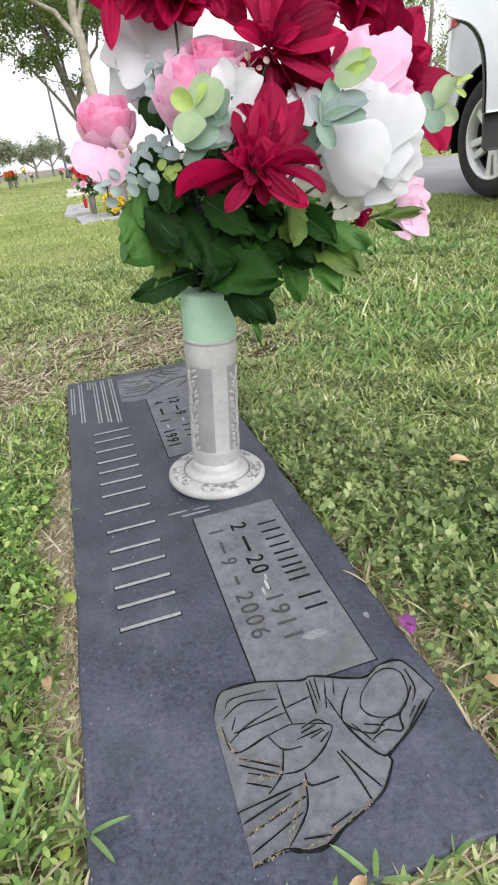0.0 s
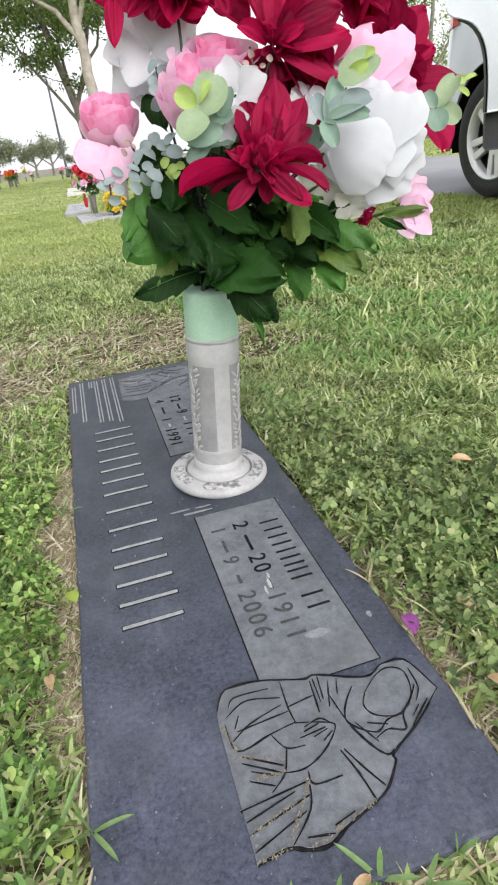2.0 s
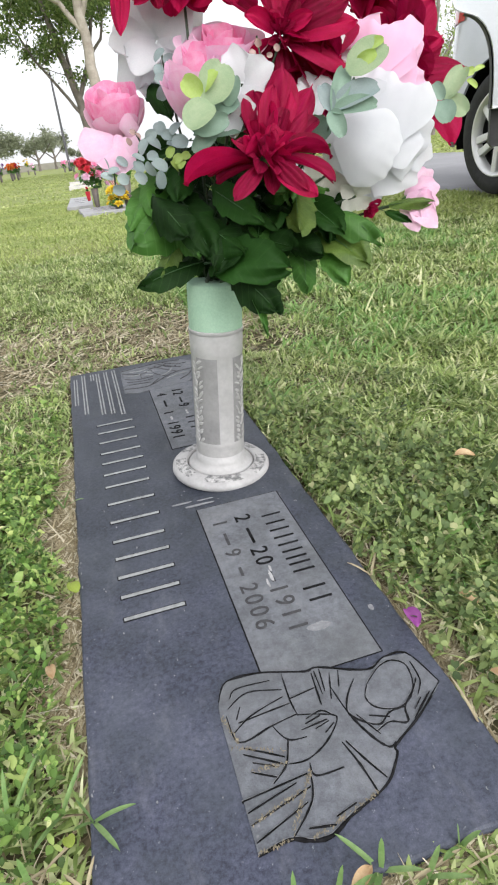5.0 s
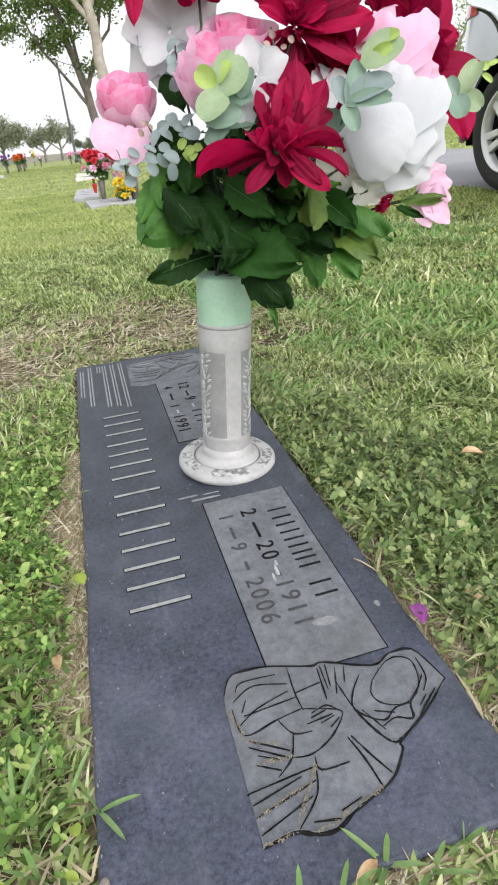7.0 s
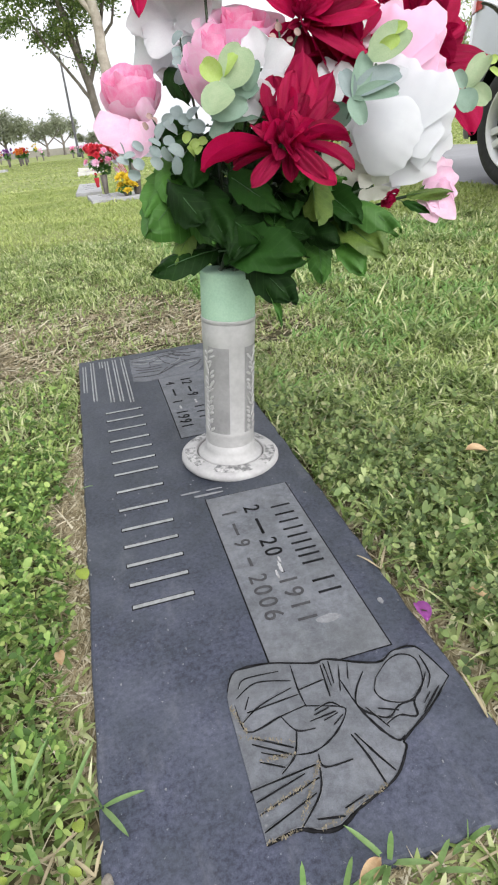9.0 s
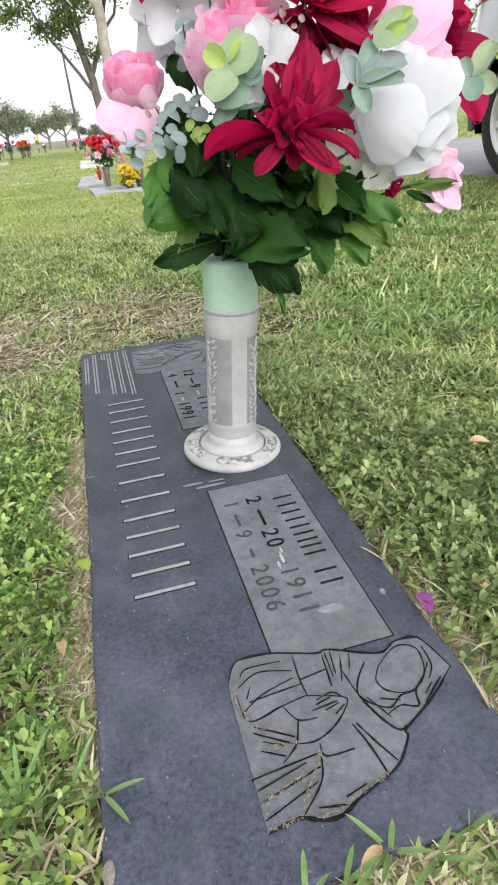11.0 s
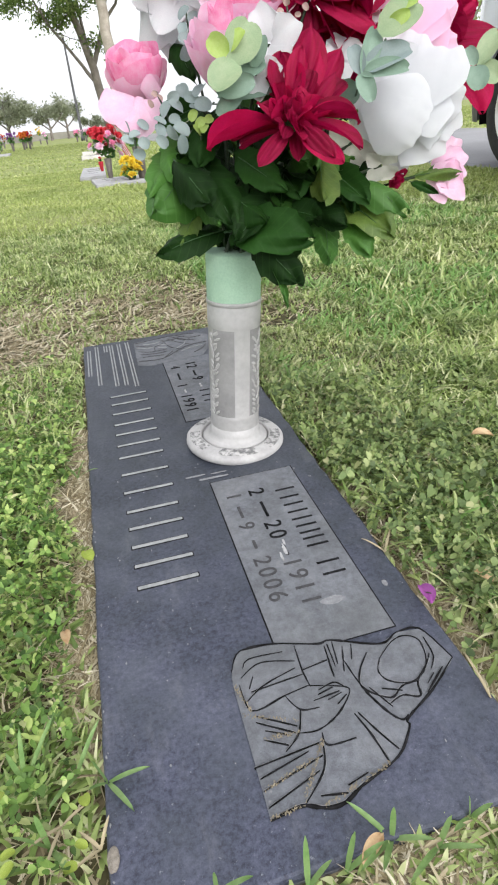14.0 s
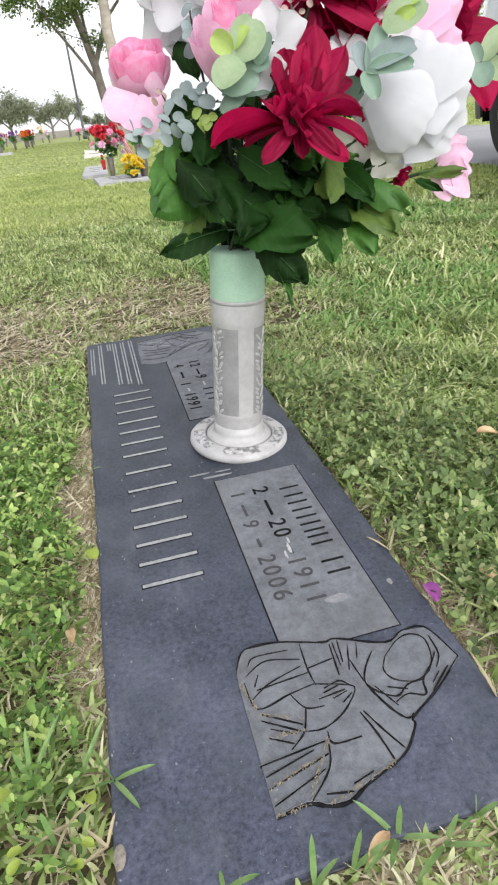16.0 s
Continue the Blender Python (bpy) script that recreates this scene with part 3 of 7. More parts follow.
groove([(0.156, -0.353), (0.148, -0.372), (0.134, -0.383)])
groove([(0.163, -0.383), (0.156, -0.404), (0.134, -0.424)])
groove([(0.108, -0.388), (0.16, -0.384)])
groove([(0.11, -0.406), (0.159, -0.394)])
groove([(0.11, -0.418), (0.153, -0.404)])
groove([(0.121, -0.348), (0.149, -0.366)])
groove([(0.119, -0.353), (0.146, -0.371)])
groove([(0.121, -0.369), (0.138, -0.379)])
groove([(0.147, -0.421), (0.166, -0.425)])
for pts in ([(0.122, -0.300), (0.130, -0.292), (0.160, -0.294)], [(0.117, -0.333), (0.135, -0.322), (0.165, -0.314)], [(0.128, -0.311), (0.122, -0.322)], [(0.200, -0.299), (0.198, -0.324)], [(0.220, -0.306), (0.214, -0.322)],
            [(0.176, -0.341), (0.190, -0.338), (0.197, -0.344)], [(0.174, -0.345), (0.188, -0.342)], [(0.180, -0.352), (0.193, -0.349)], [(0.186, -0.358), (0.196, -0.352)], [(0.216, -0.352), (0.226, -0.374)], [(0.225, -0.356), (0.240, -0.363)],
            [(0.283, -0.320), (0.281, -0.340), (0.272, -0.352)], [(0.272, -0.356), (0.262, -0.364)], [(0.110, -0.397), (0.150, -0.388)], [(0.124, -0.362), (0.142, -0.372)], [(0.168, -0.420), (0.185, -0.416)]):
    groove(pts, 0.0012)

# the smaller worn relief at the other end
plate("relief_plate", [(0.107, 0.479), (0.108, 0.560), (0.111, 0.622), (0.150, 0.628), (0.200, 0.634), (0.250, 0.628), (0.285, 0.590), (0.262, 0.520), (0.240, 0.478), (0.160, 0.470), (0.130, 0.466)], FROSTED, 0.0011,
      "worn pale relief plate with carved drapery folds")
for pts in ([(0.112, 0.60), (0.150, 0.575), (0.172, 0.590)], [(0.115, 0.56), (0.140, 0.545), (0.175, 0.548)], [(0.150, 0.575), (0.150, 0.548)], [(0.172, 0.610), (0.182, 0.560), (0.205, 0.530)],
            [(0.185, 0.612), (0.200, 0.585), (0.225, 0.555)], [(0.195, 0.620), (0.215, 0.598), (0.240, 0.575)], [(0.110, 0.500), (0.160, 0.495), (0.215, 0.545), (0.262, 0.555)],
            [(0.205, 0.628), (0.232, 0.600), (0.258, 0.600)], [(0.165, 0.500), (0.185, 0.530)], [(0.120, 0.520), (0.165, 0.515)], [(0.175, 0.600), (0.198, 0.604), (0.215, 0.618)]):
    groove(pts, 0.0013, 0.0016, mat=FADED)
for pts in ([(0.114, 0.585), (0.135, 0.572), (0.150, 0.575)], [(0.118, 0.538), (0.150, 0.530), (0.172, 0.534)], [(0.160, 0.588), (0.178, 0.574)], [(0.158, 0.566), (0.176, 0.558)], [(0.190, 0.540), (0.212, 0.560), (0.222, 0.585)], [(0.200, 0.520), (0.228, 0.535), (0.250, 0.538)], [(0.225, 0.500), (0.246, 0.518), (0.258, 0.542)],
            [(0.112, 0.615), (0.150, 0.622), (0.200, 0.630), (0.245, 0.624)], [(0.130, 0.600), (0.150, 0.596), (0.168, 0.604)], [(0.205, 0.605), (0.214, 0.590), (0.232, 0.588)]):
    groove(pts, 0.0011, 0.0016, mat=CUT_PALE if rng.random() < 0.4 else FADED)

# scuffs left by grit
for x, y, w, l, a in ((0.160, 0.012, 0.022, 0.004, 80), (0.140, 0.024, 0.014, 0.003, 65), (0.172, 0.022, 0.012, 0.002, 65), (0.283, -0.246, 0.0028, 0.009, 20), (0.225, -0.250, 0.013, 0.012, 40)):
    pts = [(x + math.cos(2 * math.pi * i / 11) * w * rng.uniform(0.75, 1.05), y + math.sin(2 * math.pi * i / 11) * l * 0.5 * rng.uniform(0.75, 1.05)) for i in range(11)]
    part("scuff_mark", slab_of(pts, 0.0002, 0.0013), SCUFF_AND_LIT, marker, "pale rubbed scuff")

for x, y, w, l in ((0.2085, -0.150, 0.0016, 0.014), (0.2052, -0.163, 0.0022, 0.022), (0.1990, -0.172, 0.0018, 0.014)):
    pts = [(x + math.cos(2 * math.pi * i / 13) * w * rng.uniform(0.6, 1.1), y + math.sin(2 * math.pi * i / 13) * l * 0.5 * rng.uniform(0.6, 1.1)) for i in range(13)]
    part("residue", slab_of(pts, 0.0004, 0.0015 + 0.0001 * w / 0.002), CHALK, marker, "chalky white residue")

# chips and dust along the worn edge
for k in range(44):
    x, y = (abs(rng.gauss(0.0, 0.0035)) + 0.001, rng.uniform(-0.45, 0.30)) if k % 3 else (SW - abs(rng.gauss(0.0, 0.003)) - 0.001, rng.uniform(-0.30, 0.60))
    w, l = rng.uniform(0.0003, 0.0009), rng.uniform(0.0006, 0.0030)
    pts = [(x + math.cos(2 * math.pi * i / 9) * w * rng.uniform(0.5, 1.1), y + math.sin(2 * math.pi * i / 9) * l * rng.uniform(0.5, 1.1)) for i in range(9)]
    part("edge_chip", slab_of(pts, -0.0035, 0.00045 + 0.00001 * k), SCUFF_AND_LIT, marker, "pale chip worn into the edge")
for k in range(60):
    x, y = rng.uniform(0.01, 0.295), rng.uniform(-0.45, 0.10)
    w, l = rng.uniform(0.0004, 0.0012), rng.uniform(0.0006, 0.0030)
    pts = [(x + math.cos(2 * math.pi * i / 7) * w * rng.uniform(0.5, 1.1), y + math.sin(2 * math.pi * i / 7) * l * rng.uniform(0.5, 1.1)) for i in range(7)]
    part("scuff_mark", slab_of(pts, 0.0001, 0.0003 + 0.000004 * k), SCUFF_AND_LIT, marker, "pale rubbed scuff")

# dry grass bits lodged in the engraving
bits = []
for (xa, ya), (xb, yb), n in (((0.112, -0.345), (0.150, -0.362), 4), ((0.134, -0.424), (0.163, -0.383), 8), ((0.111, -0.406), (0.150, -0.396), 5), ((0.147, -0.429), (0.203, -0.415), 7), ((0.109, -0.426), (0.132, -0.424), 3), ((0.111, -0.316), (0.118, -0.342), 4), ((0.121, -0.369), (0.148, -0.372), 4)):
    for _ in range(n * 12):
        f, a = rng.random(), rng.uniform(0, math.pi)
        c = Vector((xa + (xb - xa) * f + rng.uniform(-0.0015, 0.0015), ya + (yb - ya) * f + rng.uniform(-0.0015, 0.0015), 0.0026))
        d, w = Vector((math.cos(a), math.sin(a), 0.2)) * rng.uniform(0.0003, 0.0011), Vector((-math.sin(a), math.cos(a), 0.3)) * rng.uniform(0.00016, 0.0004)
        bits += [c - d - w, c - d + w, c + d + w + Vector((0, 0, 0.0005)), c + d - w + Vector((0, 0, 0.0005))]
debris = new("dry_grass_bits", sheet_mesh("dry_grass_bits", [tuple(v) for v in bits], np.arange(len(bits)).reshape(-1, 4), False))
debris.data.materials.append(GRIT)
tagged(debris, "dry grass bits lodged in the carved grooves", "debris", kind="stuff")


# ---- the vase ----
AXIS = Vector((0.0225, -0.007, 0.27)).normalized()
VASE = Matrix.Translation((0.214, 0.099, 0.0)) @ Vector((0, 0, 1)).rotation_difference(AXIS).to_matrix().to_4x4()
vase = thing("flower_vase", VASE, "milky white plastic cemetery vase with a foam block on the marker", "vase")
part("base_ring", lathe("base_ring", [(0.040, 0.002), (0.066, -0.002), (0.0695, 0.0), (0.0715, 0.004), (0.0710, 0.009), (0.067, 0.0125), (0.054, 0.015), (0.0500, 0.0155), (0.0490, 0.013), (0.0485, 0.004), (0.040, 0.004)], 72), RING_WHITE, vase, "scuffed white plastic base ring")
for k in range(5):
    a0 = radians(-126 + 72 * k)
    vs, n = [], 9
    for j, r in enumerate((0.0515, 0.0530, 0.0645, 0.0660)):
        for i in range(n):
            a = a0 + radians(52) * i / (n - 1)
            h = 0.0150 - (r - 0.052) * 0.165 + (0.0010 if j in (1, 2) and 0 < i < n - 1 else 0.0001) + (0.0005 if (i + j) % 2 else 0)
            vs.append((r * math.cos(a), r * math.sin(a), h))
    part("relief_panel", sheet_mesh("relief_panel", vs, grid_faces(n, 4)), RING_PANEL, vase, "grey worn leaf relief")
part("collar", lathe("collar", [(0.0476, 0.006), (0.0472, 0.0125), (0.0455, 0.0148), (0.0405, 0.0162), (0.0375, 0.0185), (0.0358, 0.023), (0.0350, 0.034)], 48), PLASTIC, vase)
part("body", lathe("body", [(0.030, 0.022), (0.0335, 0.024), (0.0342, 0.030), (0.0345, 0.050), (0.0350, 0.053), (0.0343, 0.0545), (0.0344, 0.180), (0.0351, 0.182), (0.0353, 0.190), (0.0355, 0.212), (0.0349, 0.2135), (0.033, 0.2135)], 64), PLASTIC, vase)
for k in range(4):
    a0 = radians(-71 + 90 * k)
    vs, n, rows_n = [], 11, 3
    for j in range(rows_n):
        for i in range(n):
            a = a0 + radians(62) * i / (n - 1)
            r = 0.0347 if 0 < i < n - 1 else 0.0338
            vs.append((r * math.cos(a), r * math.sin(a), 0.0555 + 0.124 * j / (rows_n - 1)))
    part("panel", sheet_mesh("panel", vs, grid_faces(n, rows_n)), PLASTIC_GREY, vase, "greyed sunken panel")
rng = random.Random(11)
for a0 in (-155, -45):
    bm = bmesh.new()
    for k in range(34):
        side = 1 if k % 2 else -1
        a = radians(a0 + side * rng.uniform(3, 13))
        h = 0.058 + 0.118 * k / 34 + rng.uniform(-0.0022, 0.0022)
        c = Vector((0.0353 * math.cos(a), 0.0353 * math.sin(a), h))
        bmesh.ops.create_icosphere(bm, subdivisions=2, radius=1, matrix=Matrix.Translation(c) @ Matrix.Rotation(a, 4, "Z") @ Matrix.Rotation(-side * rng.uniform(0.5, 1.1), 4, "X") @ Matrix.Diagonal((0.0011, rng.uniform(0.0016, 0.0025), rng.uniform(0.0042, 0.0062), 1)))
    part("vine_relief", bm, PLASTIC, vase, "moulded vine relief")
part("rim", lathe("rim", [(0.0350, 0.2095), (0.0361, 0.2100), (0.0363, 0.2145), (0.0356, 0.2155), (0.0350, 0.2150)], 48, cap=False), PLASTIC, vase, "thin translucent rim")
part("foam_block", lathe("foam_block", [(0.033, 0.205), (0.0352, 0.2145), (0.0352, 0.2670), (0.0346, 0.2715), (0.0330, 0.2735), (0.010, 0.2740)], 48), FOAM, vase, "pale green floral foam")


# ---- the bouquet ----
def blade(name, kind, rise=0.0, curl=0.0, cup=0.0, ruffle=0.0, seed=0, width=1.0, nu=9, nv=10, pleat=0.0):
    """A petal or leaf one unit long: root at the origin, outward along y, face towards z."""
    r = random.Random(seed)
    ph = [r.uniform(0, 6.3) for _ in range(4)]
    skew = r.uniform(-0.12, 0.12)
    verts, y, z = [], 0.0, 0.0
    for j in range(nv):
        v = math.sin(0.5 * math.pi * j / (nv - 1)) if kind != "leaf" else j / (nv - 1)
        if j:
            a = rise + curl * (v + last) / 2
            y, z = y + math.cos(a) * (v - last), z + math.sin(a) * (v - last)
        last = v
        if kind == "pointed":
            w = (v + 0.03) ** 0.6 * max(0.0, 1 - v ** 2.4) ** 0.72 * 1.75
        elif kind == "round":
            w = (v + 0.03) ** 0.62 * 1.12 * (1 - 0.34 * v ** 4)
        elif kind == "disc":
            w = 2 * math.sqrt(max(0.0, 0.25 - (0.96 * v - 0.48) ** 2)) + 0.03
        else:
            tooth = ((v * 3.4 + 0.3) % 1.0) ** 1.4
            w = (v + 0.02) ** 0.55 * max(0.0, 1 - v) ** 0.62 * 1.72 * (0.90 + 0.20 * tooth)
        a = rise + curl * v
        for i in range(nu):
            u = 2 * i / (nu - 1) - 1
            lift = cup * (abs(u) if kind == "leaf" else u * u) * w * 0.5
            lift += ruffle * v * v * (math.sin(4.2 * u + ph[0]) + 0.6 * math.sin(7.1 * u + ph[1])) * 0.5 + ruffle * 0.4 * math.sin(5 * v + 2 * u + ph[2])
            lift -= pleat * w * (math.exp(-(u / 0.16) ** 2) + 0.45 * math.exp(-((abs(u) - 0.55) / 0.13) ** 2)) * min(1.0, 3 * (1 - v))
            back = (0.30 * u * u + 0.18 * u ** 6) * v * v if kind == "round" else 0.0
            yy = y + ruffle * 0.5 * v * v * math.sin(5.3 * u + ph[3]) - back * math.cos(a)
            verts.append((u * w * 0.5 * width + skew * v * (1 - v) * width, yy - math.sin(a) * lift, z + math.cos(a) * lift - back * math.sin(a)))
    return sheet_mesh(name, verts, grid_faces(nu, nv))


SHAPES = {}


def shaped(key, mat, **kw):
    k = (key, mat.name, tuple(sorted(kw.items())))
    if k not in SHAPES:
        SHAPES[k] = blade(key, **kw)
        SHAPES[k].materials.append(mat)
    return SHAPES[k]


def stem_to(parent, p, foot=(0.237, 0.090, 0.275), r=0.0016):
    """A bent wire stem from the foam to a flower, in the flower's own space."""
    inv = parent.matrix_basis.inverted()
    a, b = Vector(foot), Vector(p)
    mid = a.lerp(b, 0.5) + Vector((0, 0, 0.02))
    pts = [inv @ a.lerp(mid, t).lerp(mid.lerp(b, t), t) for t in (0, 0.2, 0.4, 0.6, 0.8, 1)]
    part("stem", tube("stem", pts, r, 6), STEM, parent, "dark green wire stem")


def dahlia(p, axis, R, seed, label, layers=((7, 1.0, -2, -0.6), (7, 0.95, 20, -0.4), (7, 0.82, 42, -0.3), (6, 0.60, 60, -0.3), (5, 0.40, 76, 0.2))):
    r = random.Random(seed)
    t = thing("silk_dahlia", aim(p, axis, r.uniform(0, 6)), label, "artificial flower", "flowers of the bouquet")
    for k, (n, length, rise, curl) in enumerate(layers):
        for i in range(n):
            a = 2 * math.pi * (i + 0.5 * (k % 2)) / n + r.uniform(-0.3, 0.3)
            me = shaped("petal", RED, kind="pointed", rise=0.0, curl=round(curl + r.choice((-0.25, 0, 0.25)), 2), cup=r.choice((0.3, 0.8, 1.1)), ruffle=0.05, seed=r.randrange(4), width=0.47)
            s = R * length * r.uniform(0.74, 1.14)
            part("petal", me, RED, t, m=Matrix.Rotation(a, 4, "Z") @ Matrix.Translation((0, R * 0.03, R * 0.05 * k)) @ Matrix.Rotation(radians(rise + r.uniform(-16, 16)), 4, "X") @ Matrix.Rotation(r.uniform(-0.6, 0.6), 4, "Y") @ Matrix.Scale(s, 4))
    part("calyx", lathe("calyx", [(R * 0.03, -R * 0.22), (R * 0.13, -R * 0.12), (R * 0.16, 0.0), (R * 0.08, R * 0.10)], 12), LEAF_DARK, t)
    stem_to(t, p)
    return t


CUPS = {}


def cup_petal(R, H, half, flare, seed):
    """A petal that wraps part of a cup: outward along y, upward along z."""
    key = (R, H, half, flare, seed)
    if key not in CUPS:
        r = random.Random(seed)
        p1, p2 = r.uniform(0, 6.3), r.uniform(0, 6.3)
        nu, nv, vs = 11, 9, []
        for j in range(nv):
            v = j / (nv - 1)
            hw = half * (0.25 + 0.75 * math.sin(math.pi * min(0.62, 0.75 * v + 0.02)) ** 0.8)
            for i in range(nu):
                u = 2 * i / (nu - 1) - 1
                vv = v * (1 - 0.16 * u * u - 0.10 * u ** 6) + 0.02 * v * math.sin(6 * u + p1)
                rad = R * (0.28 + 0.72 * math.sin(0.5 * math.pi * min(1.0, vv * 1.25)) - 0.10 * max(0.0, vv - 0.7))
                rad += flare * max(0.0, vv - 0.45) ** 2 * 2.4 + 0.035 * vv * math.sin(4 * u + p2)
                roll = -0.25 * flare * max(0.0, vv - 0.7) * 3
                vs.append((rad * math.sin(u * hw), rad * math.cos(u * hw), H * vv + roll * 0.3 * H))
        CUPS[key] = sheet_mesh("petal", vs, grid_faces(nu, nv))
    return CUPS[key]


DEEP_ROSE = ((2, 0.22, 1.75, 1.9, 0.0, 0), (3, 0.42, 1.82, 1.3, 0.03, 0), (3, 0.64, 1.80, 1.2, 0.05, 0), (4, 0.86, 1.72, 1.15, 0.08, 0), (3, 1.0, 1.25, 1.0, 0.15, 1))
TALL_ROSE = ((2, 0.22, 2.55, 1.9, 0.0, 0), (3, 0.42, 2.60, 1.3, 0.03, 0), (3, 0.66, 2.50, 1.2, 0.06, 1), (4, 0.86, 2.25, 1.15, 0.12, 1), (4, 1.02, 1.85, 1.0, 0.22, 1))
FULL_ROSE = ((2, 0.18, 1.25, 1.9, 0.0, 0), (3, 0.36, 1.25, 1.5, 0.05, 0), (4, 0.58, 1.22, 1.25, 0.1, 0), (5, 0.82, 1.12, 1.05, 0.25, 1), (5, 1.0, 0.95, 0.95, 0.5, 1))


def rose(p, axis, R, seed, label, outer, inner, name="silk_rose", layers=FULL_ROSE, drop=0.7, loose=()):
    """Cupped petals wound round a bud."""
    r = random.Random(seed)
    t = thing(name, aim(p, axis, r.uniform(0, 6)), label, "artificial flower", "flowers of the bouquet")
    for k, (n, rad, tall, half, flare, out) in enumerate(layers):
        mat = outer if out else inner
        for i in range(n):
            a = 2 * math.pi * i / n + 0.9 * k + r.uniform(-0.2, 0.2)
            me = cup_petal(round(rad * (1 + 0.05 * (i % 2)), 3), tall, half, flare, r.randrange(3))
            if me.materials and me.materials[0] != mat:
                me = me.copy()
                me.materials.clear()
            part("petal", me, mat, t, m=Matrix.Translation((0, 0, -R * drop)) @ Matrix.Rotation(a, 4, "Z") @ Matrix.Rotation(r.uniform(-0.07, 0.07), 4, "X") @ Matrix.Scale(R * r.uniform(0.95, 1.05), 4))
    inv = t.matrix_basis.inverted()
    for a, b, wide, curl in loose:
        me = shaped("petal", outer, kind="round", rise=0.3, curl=curl, cup=-0.25, ruffle=0.05, seed=r.randrange(4), width=wide, nu=13, nv=12)
        part("petal", me, outer, t, m=inv @ leaf_pose(a, b, TO_EYE + Vector((r.uniform(-0.15, 0.15), 0.0, r.uniform(0.1, 0.4)))))
    q = 0.45 if drop > 1 else 1.0
    part("calyx", lathe("calyx", [(R * 0.06 * q, -R * (drop + 0.22 * q)), (R * 0.20 * q, -R * (drop + 0.12 * q)), (R * 0.42 * q, -R * (drop - 0.12)), (R * 0.35 * q, -R * (drop - 0.16))], 12), LEAF_MID, t)
    stem_to(t, p)
    return t


def blossom(p, axis, R, seed, label, mat, n=5, name="silk_blossom", rows=1, rise=14):
    """A flat open flower with few broad petals."""
    r = random.Random(seed)
    t = thing(name, aim(p, axis, r.uniform(0, 6)), label, "artificial flower", "flowers of the bouquet")
    for k in range(rows):
        for i in range(n):
            a = 2 * math.pi * (i + 0.5 * k) / n + r.uniform(-0.15, 0.15)
            me = shaped("petal", mat, kind="round", curl=round(r.choice((-0.5, -0.2)), 2), cup=0.25, ruffle=0.09, seed=r.randrange(4), width=1.15)
            part("petal", me, mat, t, m=Matrix.Rotation(a, 4, "Z") @ Matrix.Translation((0, R * 0.05, R * 0.10 * k)) @ Matrix.Rotation(radians(rise + 30 * k + r.uniform(-8, 8)), 4, "X") @ Matrix.Scale(R * (1 - 0.2 * k) * r.uniform(0.9, 1.1), 4))
    stem_to(t, p)
    return t


def leaf_pose(a, b, face, wide=0.0):
    """A pose that lays a unit leaf from a to b with its face towards face."""
    a, b = Vector(a), Vector(b)
    y = (b - a).normalized()
    z = (Vector(face) - y * Vector(face).dot(y)).normalized()
    x = y.cross(z)
    s = (b - a).length
    m = Matrix((x, y, z)).transposed().to_4x4()
    return Matrix.Translation(a) @ m @ Matrix.Scale(s, 4)


def fabric_leaf(a, b, mat, seed, wide=0.62, face=(-0.25, -0.85, 0.45), label="dark green fabric leaf with a moulded midrib"):
    r = random.Random(seed)
    t = thing("silk_leaf", leaf_pose(a, b, Vector(face) + Vector((r.uniform(-0.3, 0.3), r.uniform(-0.2, 0.2), r.uniform(-0.3, 0.3)))), label, "artificial leaf", "leaves of the bouquet")
    part("leaf_blade", shaped("leaf_blade", mat, kind="leaf", curl=-0.6, rise=0.25, cup=(-0.22, 0.12, -0.45, -0.3, 0.3)[seed % 5], ruffle=0.12, seed=seed % 7, width=wide * 1.12, nu=11, nv=30), mat, t)
    pts = [(0.0, -0.22, -0.07), (0, 0, 0.010)]
    y = z = 0.0
    for j in range(1, 9):
        ang = 0.25 - 0.6 * (j / 10)
        y, z = y + math.cos(ang) / 10, z + math.sin(ang) / 10
        pts.append((0, y, z + 0.016))
    part("midrib", tube("midrib", pts, [0.013, 0.011] + [0.009 - 0.0008 * j for j in range(8)], 5), VEIN, t)
    return t


